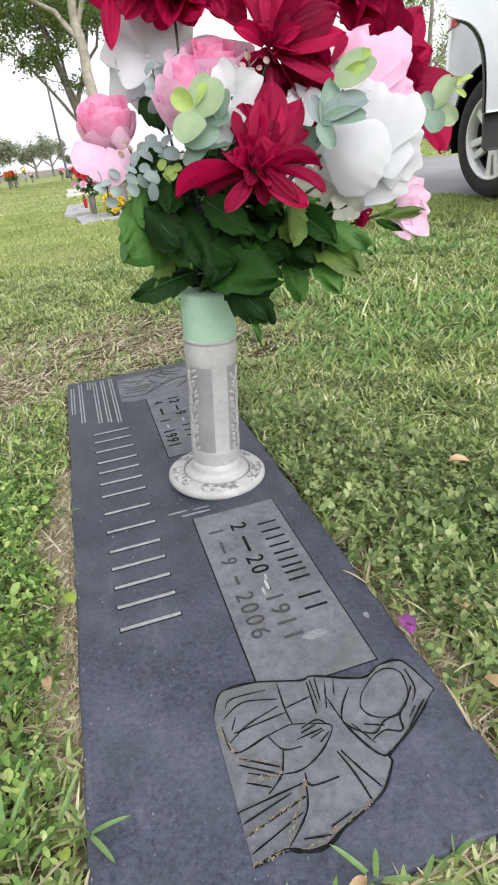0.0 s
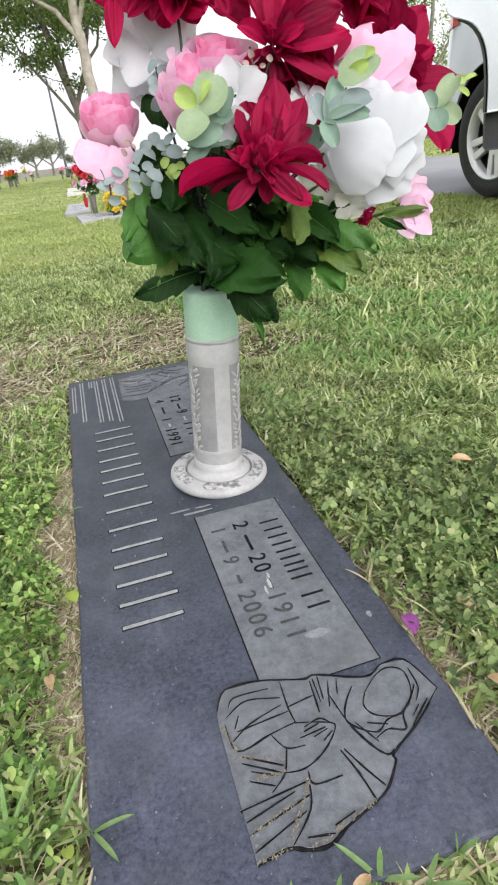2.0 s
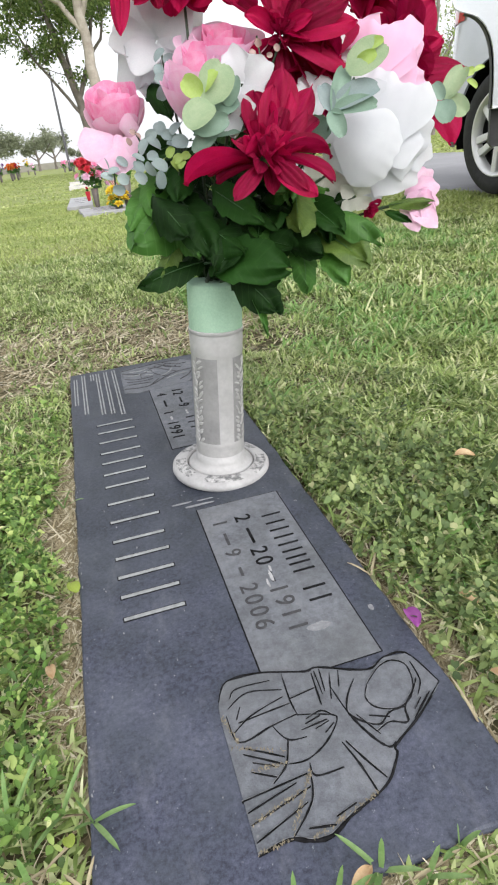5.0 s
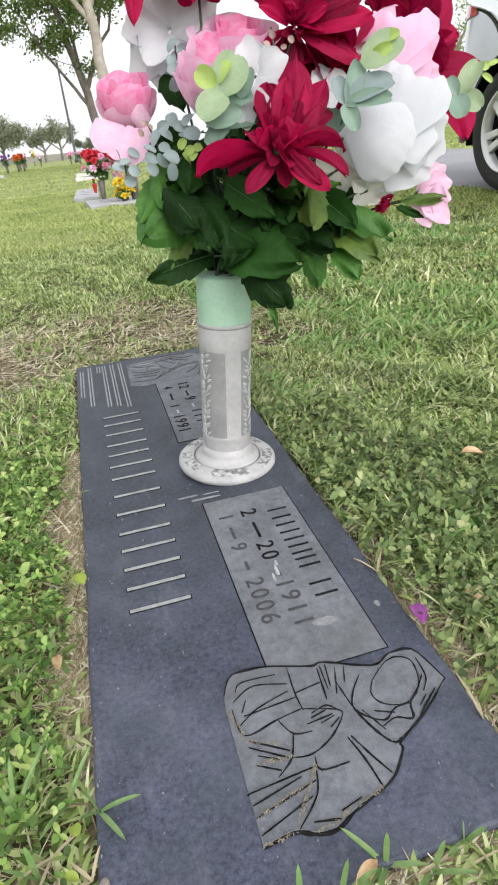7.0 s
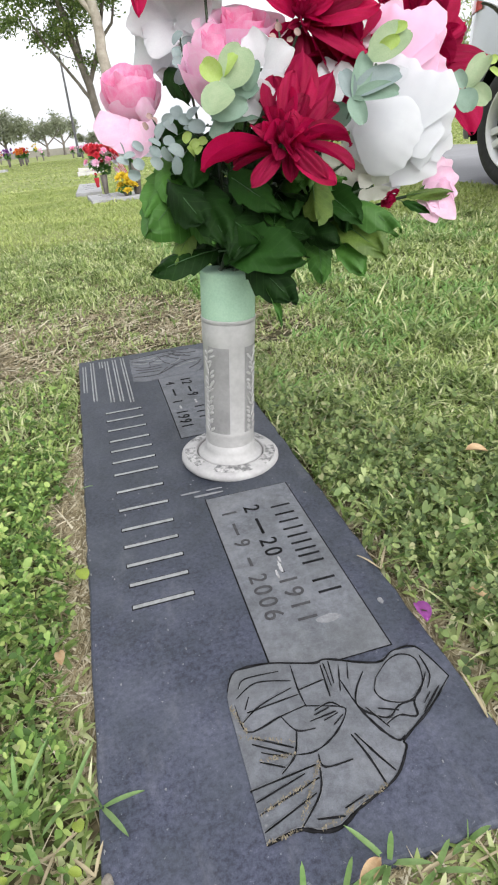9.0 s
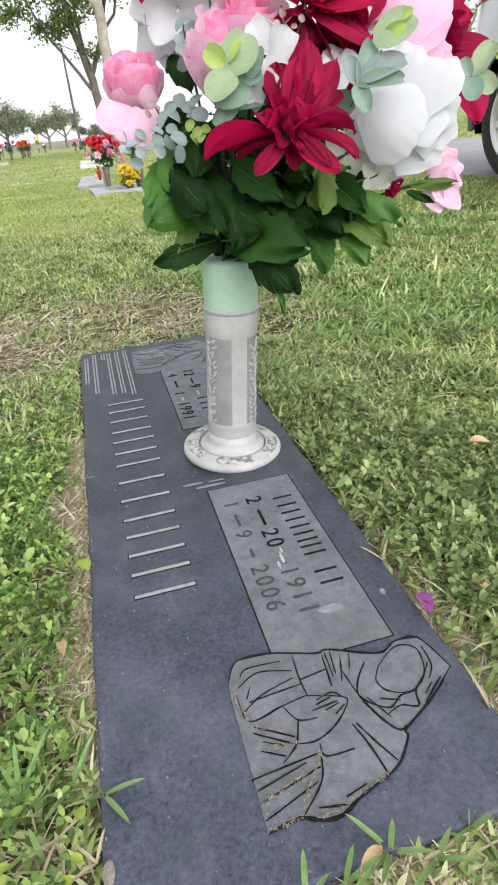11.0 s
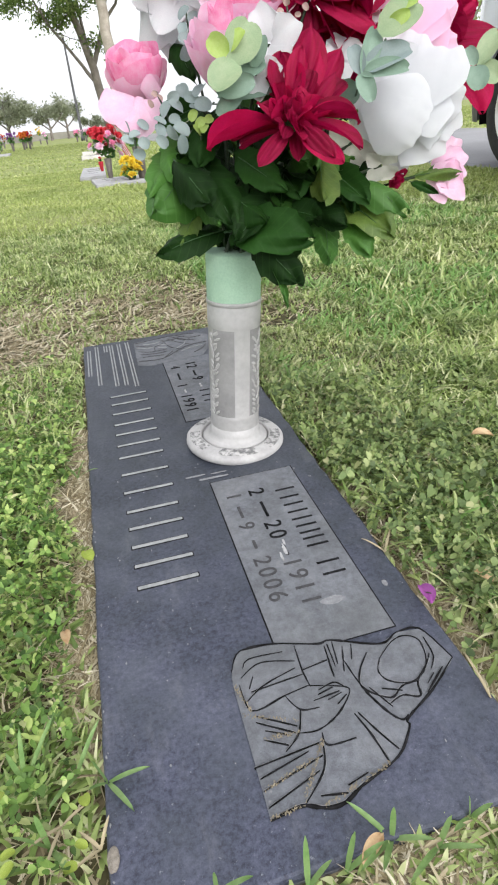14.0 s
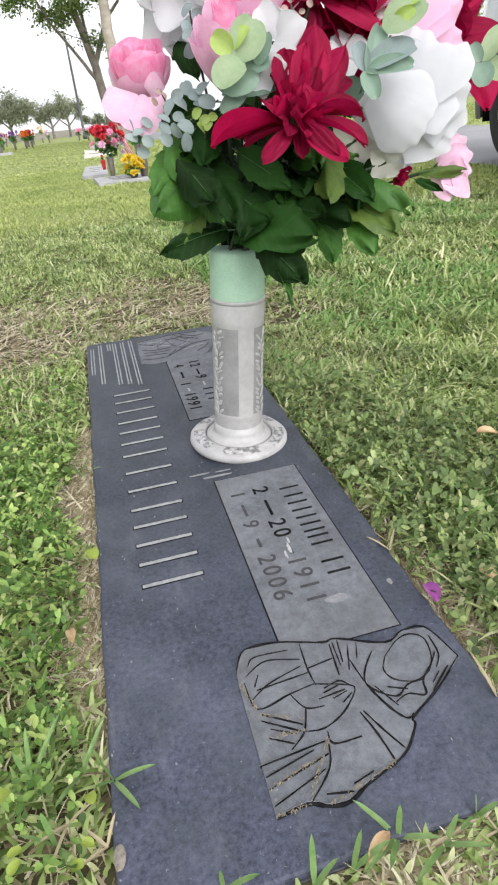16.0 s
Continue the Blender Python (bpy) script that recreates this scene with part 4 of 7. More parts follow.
def placed_dahlia(p, petals, R, seed, label, tilt=(0.0, 0.0, 0.0), small=((7, 0.60, 14, -0.4), (7, 0.54, 34, -0.3), (7, 0.46, 54, 0.0), (5, 0.30, 74, 0.2))):
    """A dahlia whose large petals lie as given, from root to tip, round a loose heart of small ones."""
    r = random.Random(seed)
    axis = (TO_EYE + Vector(tilt)).normalized()
    t = thing("silk_dahlia", aim(p, axis, 0.0), label, "artificial flower", "flowers of the bouquet")
    inv = t.matrix_basis.inverted()
    for a, b, wide in petals:
        me = shaped("petal", RED, kind="pointed", rise=round(r.choice((0.2, 0.4)), 2), curl=round(r.choice((-0.9, -0.6)), 2), cup=r.choice((0.25, 0.5, -0.15)), ruffle=0.05, seed=r.randrange(6), width=wide, nu=15, nv=14, pleat=r.choice((0.05, 0.09)))
        part("petal", me, RED, t, m=inv @ leaf_pose(a, b, axis + Vector((r.uniform(-0.4, 0.4), r.uniform(-0.2, 0.2), r.uniform(-0.3, 0.3)))))
    for k, (n, length, rise, curl) in enumerate(small):
        for i in range(n):
            a = 2 * math.pi * (i + 0.5 * (k % 2)) / n + r.uniform(-0.4, 0.4)
            me = shaped("petal", RED, kind="pointed", curl=round(curl + r.choice((-0.25, 0, 0.25)), 2), cup=r.choice((0.3, 0.8, 1.1)), ruffle=0.06, seed=r.randrange(4), width=0.5, pleat=0.07, nu=11)
            part("petal", me, RED, t, m=Matrix.Rotation(a, 4, "Z") @ Matrix.Translation((0, R * 0.05, R * 0.04 * k)) @ Matrix.Rotation(radians(rise + r.uniform(-16, 16)), 4, "X") @ Matrix.Rotation(r.uniform(-0.6, 0.6), 4, "Y") @ Matrix.Scale(R * length * r.uniform(0.7, 1.2), 4))
    part("calyx", lathe("calyx", [(R * 0.03, -R * 0.36), (R * 0.08, -R * 0.28), (R * 0.10, -R * 0.20), (R * 0.05, -R * 0.14)], 12), LEAF_DARK, t)
    stem_to(t, p)
    return t


TO_EYE = Vector((-0.28, -0.93, 0.10))
UP = Vector((0.05, -0.25, 1.0))
HEART_SMALL = ((6, 0.34, 30, -0.3), (6, 0.30, 52, 0.0), (5, 0.22, 72, 0.2))
FRONT_PETALS = (
    ((0.291, -0.009, 0.415), (0.320, 0.018, 0.485), 0.56), ((0.298, -0.011, 0.414), (0.344, -0.000, 0.464), 0.46), ((0.285, -0.007, 0.416), (0.288, 0.019, 0.467), 0.5),
    ((0.302, -0.016, 0.414), (0.344, -0.015, 0.434), 0.5), ((0.278, -0.008, 0.414), (0.266, 0.011, 0.447), 0.55), ((0.292, -0.015, 0.417), (0.326, -0.004, 0.458), 0.46),
    ((0.286, -0.013, 0.417), (0.299, 0.002, 0.471), 0.46), ((0.274, -0.010, 0.409), (0.219, 0.002, 0.415), 0.36), ((0.268, -0.012, 0.404), (0.196, -0.006, 0.404), 0.23),
)
FRONT_MIDDLE = (
    ((0.292, -0.017, 0.411), (0.322, 0.002, 0.471), 0.36), ((0.284, -0.015, 0.413), (0.292, 0.008, 0.457), 0.4), ((0.295, -0.021, 0.411), (0.331, -0.016, 0.444), 0.4), ((0.278, -0.016, 0.411), (0.268, 0.000, 0.436), 0.4), ((0.287, -0.022, 0.410), (0.310, -0.011, 0.452), 0.4), ((0.296, -0.029, 0.407), (0.331, -0.037, 0.417), 0.34),
)
FRONT_LOWER = (
    ((0.279, -0.022, 0.403), (0.238, -0.044, 0.370), 0.36), ((0.290, -0.026, 0.400), (0.317, -0.064, 0.365), 0.54), ((0.290, -0.032, 0.404), (0.308, -0.070, 0.376), 0.38),
    ((0.297, -0.028, 0.406), (0.339, -0.057, 0.375), 0.3), ((0.298, -0.025, 0.410), (0.344, -0.048, 0.404), 0.36), ((0.273, -0.026, 0.407), (0.244, -0.028, 0.425), 0.3),
    ((0.267, -0.014, 0.408), (0.221, -0.007, 0.404), 0.34), ((0.281, -0.010, 0.401), (0.232, 0.001, 0.390), 0.5), ((0.288, -0.014, 0.399), (0.285, -0.030, 0.373), 0.55),
    ((0.282, -0.020, 0.408), (0.286, -0.046, 0.394), 0.7), ((0.288, -0.022, 0.406), (0.302, -0.046, 0.392), 0.6), ((0.276, -0.020, 0.406), (0.264, -0.040, 0.393), 0.6),
    ((0.276, -0.006, 0.406), (0.239, 0.002, 0.407), 0.5), ((0.276, -0.013, 0.400), (0.259, -0.019, 0.383), 0.5),
)
FRONT_HEART = (
    ((0.284, -0.020, 0.412), (0.310, -0.015, 0.443), 0.5), ((0.278, -0.018, 0.413), (0.274, -0.004, 0.444), 0.5), ((0.283, -0.025, 0.410), (0.293, -0.023, 0.438), 0.6),
    ((0.287, -0.027, 0.408), (0.312, -0.035, 0.424), 0.42), ((0.275, -0.023, 0.410), (0.263, -0.019, 0.430), 0.5), ((0.279, -0.029, 0.408), (0.277, -0.031, 0.428), 0.6),
    ((0.283, -0.031, 0.407), (0.297, -0.040, 0.420), 0.5),
)
placed_dahlia((0.282, -0.014, 0.409), FRONT_PETALS + FRONT_MIDDLE + FRONT_LOWER + FRONT_HEART, 0.080, 12, "large crimson silk dahlia with pointed layered petals", (0.35, 0.2, 1.0), HEART_SMALL)
UPPER_PETALS = (
    ((0.340, 0.081, 0.528), (0.318, 0.094, 0.587), 0.55), ((0.344, 0.079, 0.531), (0.359, 0.079, 0.590), 0.58), ((0.348, 0.072, 0.532), (0.391, 0.047, 0.573), 0.58),
    ((0.346, 0.068, 0.527), (0.402, 0.025, 0.547), 0.48), ((0.344, 0.069, 0.522), (0.409, 0.025, 0.526), 0.44), ((0.343, 0.070, 0.520), (0.404, 0.026, 0.494), 0.42),
    ((0.333, 0.078, 0.524), (0.301, 0.081, 0.542), 0.55), ((0.337, 0.083, 0.519), (0.316, 0.089, 0.480), 0.55), ((0.344, 0.081, 0.518), (0.348, 0.078, 0.467), 0.5),
    ((0.352, 0.078, 0.517), (0.380, 0.061, 0.461), 0.48), ((0.355, 0.076, 0.520), (0.399, 0.052, 0.475), 0.48), ((0.336, 0.089, 0.520), (0.302, 0.091, 0.498), 0.5),
)
UPPER_HEART = (
    ((0.342, 0.064, 0.526), (0.367, 0.042, 0.535), 0.5), ((0.339, 0.066, 0.524), (0.361, 0.042, 0.515), 0.5), ((0.336, 0.067, 0.526), (0.330, 0.066, 0.546), 0.55),
    ((0.341, 0.065, 0.528), (0.355, 0.055, 0.553), 0.55), ((0.337, 0.063, 0.524), (0.348, 0.050, 0.534), 0.55),
)
placed_dahlia((0.342, 0.076, 0.522), UPPER_PETALS + UPPER_HEART, 0.070, 8, "crimson silk dahlia with broad pointed petals", (0.5, 0.0, 0.3), HEART_SMALL)
DROOPING_OUTER = (
    ((0.240, 0.133, 0.588), (0.158, 0.160, 0.601), 0.46), ((0.254, 0.126, 0.588), (0.264, 0.100, 0.557), 0.75), ((0.232, 0.133, 0.589), (0.216, 0.116, 0.565), 0.75),
    ((0.294, 0.114, 0.583), (0.296, 0.093, 0.559), 0.75), ((0.210, 0.140, 0.594), (0.193, 0.127, 0.575), 0.75), ((0.191, 0.155, 0.607), (0.168, 0.109, 0.549), 0.28),
    ((0.228, 0.137, 0.589), (0.195, 0.122, 0.568), 0.46),
)
DROOPING_INNER = (
    ((0.254, 0.127, 0.583), (0.235, 0.095, 0.553), 0.64), ((0.272, 0.123, 0.584), (0.318, 0.084, 0.552), 0.51), ((0.260, 0.126, 0.584), (0.274, 0.088, 0.556), 0.64),
    ((0.279, 0.124, 0.589), (0.330, 0.104, 0.574), 0.51), ((0.244, 0.135, 0.593), (0.191, 0.194, 0.627), 0.51), ((0.251, 0.134, 0.595), (0.276, 0.187, 0.652), 0.51),
    ((0.268, 0.129, 0.593), (0.328, 0.165, 0.635), 0.51),
)
placed_dahlia((0.251, 0.129, 0.596), DROOPING_OUTER + DROOPING_INNER, 0.085, 5, "crimson silk dahlia with drooping outer petals")
placed_dahlia((0.509, 0.131, 0.498), (((0.505, 0.144, 0.511), (0.481, 0.184, 0.577), 0.64), ((0.513, 0.145, 0.516), (0.513, 0.173, 0.571), 0.64), ((0.515, 0.139, 0.505), (0.562, 0.131, 0.556), 0.67), ((0.524, 0.131, 0.494), (0.565, 0.113, 0.523), 0.72), ((0.521, 0.124, 0.479), (0.592, 0.091, 0.470), 0.59), ((0.517, 0.117, 0.464), (0.563, 0.071, 0.397), 0.59), ((0.526, 0.118, 0.469), (0.568, 0.098, 0.428), 0.64), ((0.494, 0.147, 0.512), (0.479, 0.179, 0.544), 0.64), ((0.529, 0.138, 0.511), (0.554, 0.168, 0.557), 0.64)), 0.09, 14, "crimson silk dahlia spreading behind the white rose", (0.5, 0.0, 0.5))
dahlia((0.389, 0.100, 0.493), TO_EYE + Vector((0.1, 0.1, -0.6)), 0.062, 21, "dark crimson half-hidden silk dahlia")
dahlia((0.488, 0.195, 0.589), TO_EYE + Vector((0.3, 0.3, 0.6)), 0.085, 27, "crimson silk dahlia at the crown of the bouquet")
PINK_DROOP = (
    ((0.146, 0.122, 0.446), (0.106, 0.112, 0.429), 1.2, -0.5), ((0.150, 0.122, 0.444), (0.124, 0.110, 0.414), 1.2, -0.5), ((0.152, 0.120, 0.446), (0.148, 0.108, 0.404), 1.2, -0.5),
    ((0.156, 0.118, 0.442), (0.172, 0.106, 0.424), 1.4, -0.6), ((0.165, 0.117, 0.439), (0.165, 0.108, 0.466), 0.95, -0.5),
)
rose((0.156, 0.146, 0.460), UP + TO_EYE * 0.18 + Vector((-0.12, 0, 0)), 0.032, 2, "pink silk rose with drooping paler outer petals", PINK_PALE, PINK, layers=DEEP_ROSE, loose=PINK_DROOP)
rose((0.236, 0.060, 0.476), UP + TO_EYE * 0.30 + Vector((-0.10, 0, 0)), 0.031, 6, "tall pink silk rose with a deep pink heart", PINK_PALE, PINK, layers=TALL_ROSE, drop=1.25)
rose((0.280, 0.103, 0.518), UP + TO_EYE * 0.30, 0.037, 9, "large pale pink silk rose", PINK_PALE, PINK)


def shell_petal(C, R, n, edge, half, tall, flare, seed, frill=0.04, scallop=0.012):
    """A broad petal hugging a ball of radius R round C: its middle faces n, its free edge points along edge and flares."""
    r = random.Random(seed)
    ph = [r.uniform(0, 6.3) for _ in range(4)]
    n = Vector(n).normalized()
    e = (Vector(edge) - n * Vector(edge).dot(n)).normalized()
    side = e.cross(n)
    nu, nv, vs = 41, 21, []
    for j in range(nv):
        v = j / (nv - 1)
        wide = half * (0.30 + 0.70 * math.sin(0.5 * math.pi * min(1.0, 1.35 * v)))
        for i in range(nu):
            u = 2 * i / (nu - 1) - 1
            along = tall * (2 * v - 1) - tall * (0.50 * u * u + 0.30 * u ** 6) * v * v + 0.06 * v ** 3 * (math.sin(4 * u + ph[0]) + 0.3 * math.sin(8 * u + ph[1])) + scallop * v ** 4 * math.sin(19 * u + ph[3])
            across = wide * u
            d = (n * math.cos(along) + e * math.sin(along)) * math.cos(across) + side * math.sin(across)
            lift = 1.0 + flare * max(0.0, v - 0.5) ** 2 * 4 + 0.03 * u * u + frill * v * (math.sin(3.2 * u + ph[2]) + 0.5 * math.sin(6 * u + 2 * v + ph[3]) + 0.35 * v * v * math.sin(8 * u + ph[0]) + 0.30 * v ** 3 * math.sin(19 * u + ph[1]))
            vs.append(tuple(Vector(C) + d * R * lift))
    return sheet_mesh("petal", vs, grid_faces(nu, nv))


def shell_flower(name, label, foot, mat, shells, frill=0.04):
    """A full flower of broad overlapping petals, each hugging one of a few nested balls."""
    t = thing(name, Matrix.Translation(foot), label, "artificial flower", "flowers of the bouquet")
    inv = t.matrix_basis.inverted()
    for k, (C, R, n, edge, half, tall, flare) in enumerate(shells):
        part("petal", shell_petal(C, R, n, edge, half, tall, flare, 100 + k, frill), mat, t, m=inv)
    part("calyx", lathe("calyx", [(0.002, -0.012), (0.007, -0.008), (0.013, 0.004), (0.010, 0.006)], 12), LEAF_MID, t)
    stem_to(t, foot)
    return t


def placed_rose(name, p, petals, mat, heart, R, seed, label, facing, cup=0.2):
    """A full-blown rose whose broad petals lie as given, from root to tip, round a wound heart."""
    r = random.Random(seed)
    t = thing(name, aim(p, facing, 0.0), label, "artificial flower", "flowers of the bouquet")
    inv = t.matrix_basis.inverted()
    for a, b, wide, curl in petals:
        me = shaped("petal", mat, kind="round", rise=0.25, curl=curl, cup=round(cup + r.choice((-0.06, 0.06)), 2), ruffle=0.05, seed=r.randrange(4), width=round(wide * 1.12, 3), nu=19, nv=14)
        part("petal", me, mat, t, m=inv @ leaf_pose(a, b, TO_EYE + Vector((r.uniform(-0.15, 0.25), 0.0, r.uniform(0.0, 0.35)))))
    for k, (n, rad, tall, half, flare) in enumerate(((2, 0.3, 1.2, 1.9, 0.0), (3, 0.55, 1.2, 1.5, 0.05), (3, 0.85, 1.1, 1.3, 0.15))):
        for i in range(n):
            me = cup_petal(rad, tall, half, flare, r.randrange(3)).copy()
            me.materials.clear()
            part("petal", me, heart, t, m=Matrix.Translation((0, 0, -R * 0.4)) @ Matrix.Rotation(2 * math.pi * i / n + 0.9 * k, 4, "Z") @ Matrix.Scale(R, 4))
    part("calyx", lathe("calyx", [(R * 0.06, -R * 1.1), (R * 0.22, -R * 0.9), (R * 0.45, -R * 0.6), (R * 0.35, -R * 0.5)], 12), LEAF_MID, t)
    stem_to(t, p)
    return t


WHITE_HEAD, WHITE_CUP = Vector((0.449, 0.051, 0.407)), Vector((0.416, 0.023, 0.400))
FACING, ASIDE = Vector((-0.47, -0.88, 0.03)).normalized(), Vector((0.88, -0.47, 0.0)).normalized()


def spread_petal(across, up, back, edge, half, tall, R=0.16, flare=-0.02, head=WHITE_HEAD):
    """One of the wide petals that fan out from a flower's head, almost flat and tilted to the sky."""
    n = (FACING + Vector((0, 0, 0.30)) + ASIDE * across * 5).normalized()
    return (head + ASIDE * across + Vector((0, 0, up)) - FACING * back - n * (R - 0.04), R, n, ASIDE * edge[0] + Vector((0, 0, edge[1])), half, tall, flare)


WHITE_SHELLS = (
    spread_petal(-0.024, 0.024, 0.014, (-0.7, 0.8), 0.26, 0.20),
    spread_petal(0.000, 0.024, 0.008, (0.25, 1.0), 0.36, 0.27),
    spread_petal(0.012, 0.006, 0.016, (1.0, 0.25), 0.38, 0.21),
    spread_petal(0.014, -0.016, 0.020, (0.9, -0.35), 0.36, 0.20),
    spread_petal(0.002, -0.028, 0.018, (0.25, -1.0), 0.34, 0.22),
    spread_petal(0.002, 0.002, 0.004, (0.9, 0.5), 0.30, 0.19),
    (WHITE_CUP - FACING * 0.030, 0.0620, FACING + ASIDE * 0.04 + Vector((0, 0, 0.10)), ASIDE + Vector((0, 0, -0.60)), 0.70, 0.62, -0.02),
    (WHITE_CUP - FACING * 0.026, 0.0560, FACING - ASIDE * 0.35 + Vector((0, 0, 0.25)), Vector((0, 0, 1)) - ASIDE * 0.3, 0.70, 0.66, 0.01),
)
shell_flower("silk_rose", "large full-blown white silk rose with broad soft petals", (0.423, 0.060, 0.372), WHITE, WHITE_SHELLS, 0.026)
PEONY_HEAD = Vector((0.463, 0.094, 0.482))
PEONY_SHELLS = tuple(spread_petal(*k, head=PEONY_HEAD) for k in (
    (-0.016, 0.008, 0.012, (-0.9, 0.5), 0.27, 0.17), (-0.004, 0.012, 0.006, (0.0, 1.0), 0.36, 0.20), (0.012, 0.006, 0.010, (0.7, 0.7), 0.32, 0.19),
    (0.020, -0.010, 0.014, (1.0, 0.1), 0.28, 0.18), (-0.010, -0.016, 0.008, (-0.6, -0.7), 0.24, 0.17), (-0.002, -0.006, 0.002, (0.1, 0.9), 0.30, 0.18)))
shell_flower("silk_peony", "pale lilac-pink silk peony with ruffled edges", (0.460, 0.125, 0.450), PINK_PALE, PEONY_SHELLS, 0.03)
placed_rose("silk_rose", (0.487, 0.031, 0.342), (((0.480, 0.047, 0.346), (0.515, 0.047, 0.373), 0.7, -0.5), ((0.479, 0.041, 0.345), (0.517, 0.032, 0.356), 0.85, -0.5), ((0.476, 0.035, 0.343), (0.511, 0.022, 0.335), 0.8, -0.4), ((0.473, 0.033, 0.339), (0.499, 0.005, 0.309), 0.7, -0.4), ((0.468, 0.034, 0.338), (0.478, 0.010, 0.308), 0.7, -0.5), ((0.474, 0.032, 0.348), (0.498, 0.008, 0.325), 0.85, -0.7)), PINK_PALE, PINK_PALE, 0.016, 41, "pale pink silk rose facing away with a green calyx", Vector((0.8, -0.4, -0.1)))
blossom((0.222, 0.170, 0.538), TO_EYE + Vector((-0.05, 0, 0.30)), 0.064, 31, "white silk hydrangea head of broad soft petals", WHITE, 6, "silk_hydrangea", 2, 2)
blossom((0.278, 0.026, 0.477), TO_EYE + Vector((0.0, 0, 0.1)), 0.034, 33, "small white silk hydrangea floret", WHITE, 4, "silk_floret", 1, 20)
blossom((0.260, 0.015, 0.453), TO_EYE, 0.024, 34, "small white silk hydrangea floret", WHITE, 4, "silk_floret", 1, 10)
blossom((0.366, 0.056, 0.464), TO_EYE + UP * 0.4, 0.024, 35, "small white silk hydrangea floret", WHITE, 4, "silk_floret", 1, 20)
blossom((0.372, 0.040, 0.380), TO_EYE + Vector((0.0, 0, -0.4)), 0.030, 36, "small cream silk hydrangea floret", CREAM, 5, "silk_floret", 1, 10)
blossom((0.401, 0.021, 0.356), TO_EYE + Vector((0.0, 0, -0.6)), 0.022, 37, "small cream silk hydrangea floret", CREAM, 4, "silk_floret", 1, 10)
blossom((0.407, 0.081, 0.507), TO_EYE + UP * 0.6, 0.020, 38, "small white silk hydrangea floret", WHITE, 4, "silk_floret", 1, 20)
blossom((0.424, 0.036, 0.344), Vector((0.2, -0.6, -0.5)), 0.017, 42, "small crimson silk bud", RED, 5, "silk_bud", 2, 45)
for k, (a, b) in enumerate((((0.447, 0.028, 0.340), (0.494, 0.006, 0.341)), ((0.442, 0.026, 0.334), (0.463, 0.003, 0.321)))):
    fabric_leaf(a, b, LEAF_OLIVE if k == 0 else LEAF_DARK, 50 + k, 0.34, label="narrow olive silk sepal leaf")

# the fringe that hangs over the rim
FRINGE_LEAVES = (
    ((0.203, 0.130, 0.402), (0.145, 0.073, 0.346), LEAF_MID, 0.62), ((0.206, 0.088, 0.378), (0.223, 0.009, 0.313), LEAF_DARK, 0.55), ((0.222, 0.116, 0.383), (0.140, 0.060, 0.330), LEAF_MID, 0.72),
    ((0.223, 0.071, 0.300), (0.139, 0.050, 0.289), LEAF_DARK, 0.44), ((0.229, 0.037, 0.304), (0.289, -0.047, 0.303), LEAF_DARK, 0.60), ((0.246, 0.016, 0.294), (0.276, -0.046, 0.256), LEAF_DARK, 0.60),
    ((0.238, 0.042, 0.381), (0.272, -0.019, 0.348), LEAF_DARK, 0.50), ((0.333, 0.036, 0.370), (0.313, -0.025, 0.334), LEAF_OLIVE, 0.55), ((0.368, 0.054, 0.353), (0.415, -0.015, 0.310), LEAF_MID, 0.50),
    ((0.365, 0.050, 0.322), (0.400, -0.013, 0.285), LEAF_OLIVE, 0.66), ((0.343, 0.060, 0.311), (0.329, 0.002, 0.262), LEAF_MID, 0.52), ((0.367, 0.038, 0.301), (0.376, -0.007, 0.265), LEAF_MID, 0.60),
    ((0.177, 0.078, 0.379), (0.197, 0.006, 0.341), LEAF_DARK, 0.60), ((0.199, 0.090, 0.325), (0.168, 0.058, 0.295), LEAF_OLIVE, 0.55),
)
# the leaves between and under the flowers
COVER_LEAVES = (
    ((0.258, 0.003, 0.275), (0.261, -0.044, 0.233), LEAF_MID, 0.20), ((0.205, 0.189, 0.511), (0.216, 0.124, 0.460), LEAF_DARK, 0.40), ((0.251, 0.055, 0.434), (0.279, 0.015, 0.436), LEAF_MID, 0.70),
    ((0.196, 0.116, 0.415), (0.170, 0.070, 0.362), LEAF_MID, 0.60), ((0.221, 0.088, 0.418), (0.198, 0.048, 0.375), LEAF_DARK, 0.60), ((0.271, 0.032, 0.335), (0.218, -0.008, 0.302), LEAF_DARK, 0.62),
    ((0.299, 0.061, 0.357), (0.269, -0.003, 0.312), LEAF_DARK, 0.62), ((0.328, 0.065, 0.335), (0.295, 0.019, 0.299), LEAF_DARK, 0.60), ((0.201, 0.082, 0.354), (0.208, 0.025, 0.316), LEAF_MID, 0.60),
    ((0.269, 0.098, 0.371), (0.224, 0.044, 0.337), LEAF_DARK, 0.60), ((0.350, 0.046, 0.353), (0.371, -0.009, 0.324), LEAF_DARK, 0.62), ((0.322, 0.049, 0.324), (0.346, -0.003, 0.302), LEAF_DARK, 0.62),
    ((0.281, 0.033, 0.319), (0.309, -0.021, 0.318), LEAF_DARK, 0.62),
)
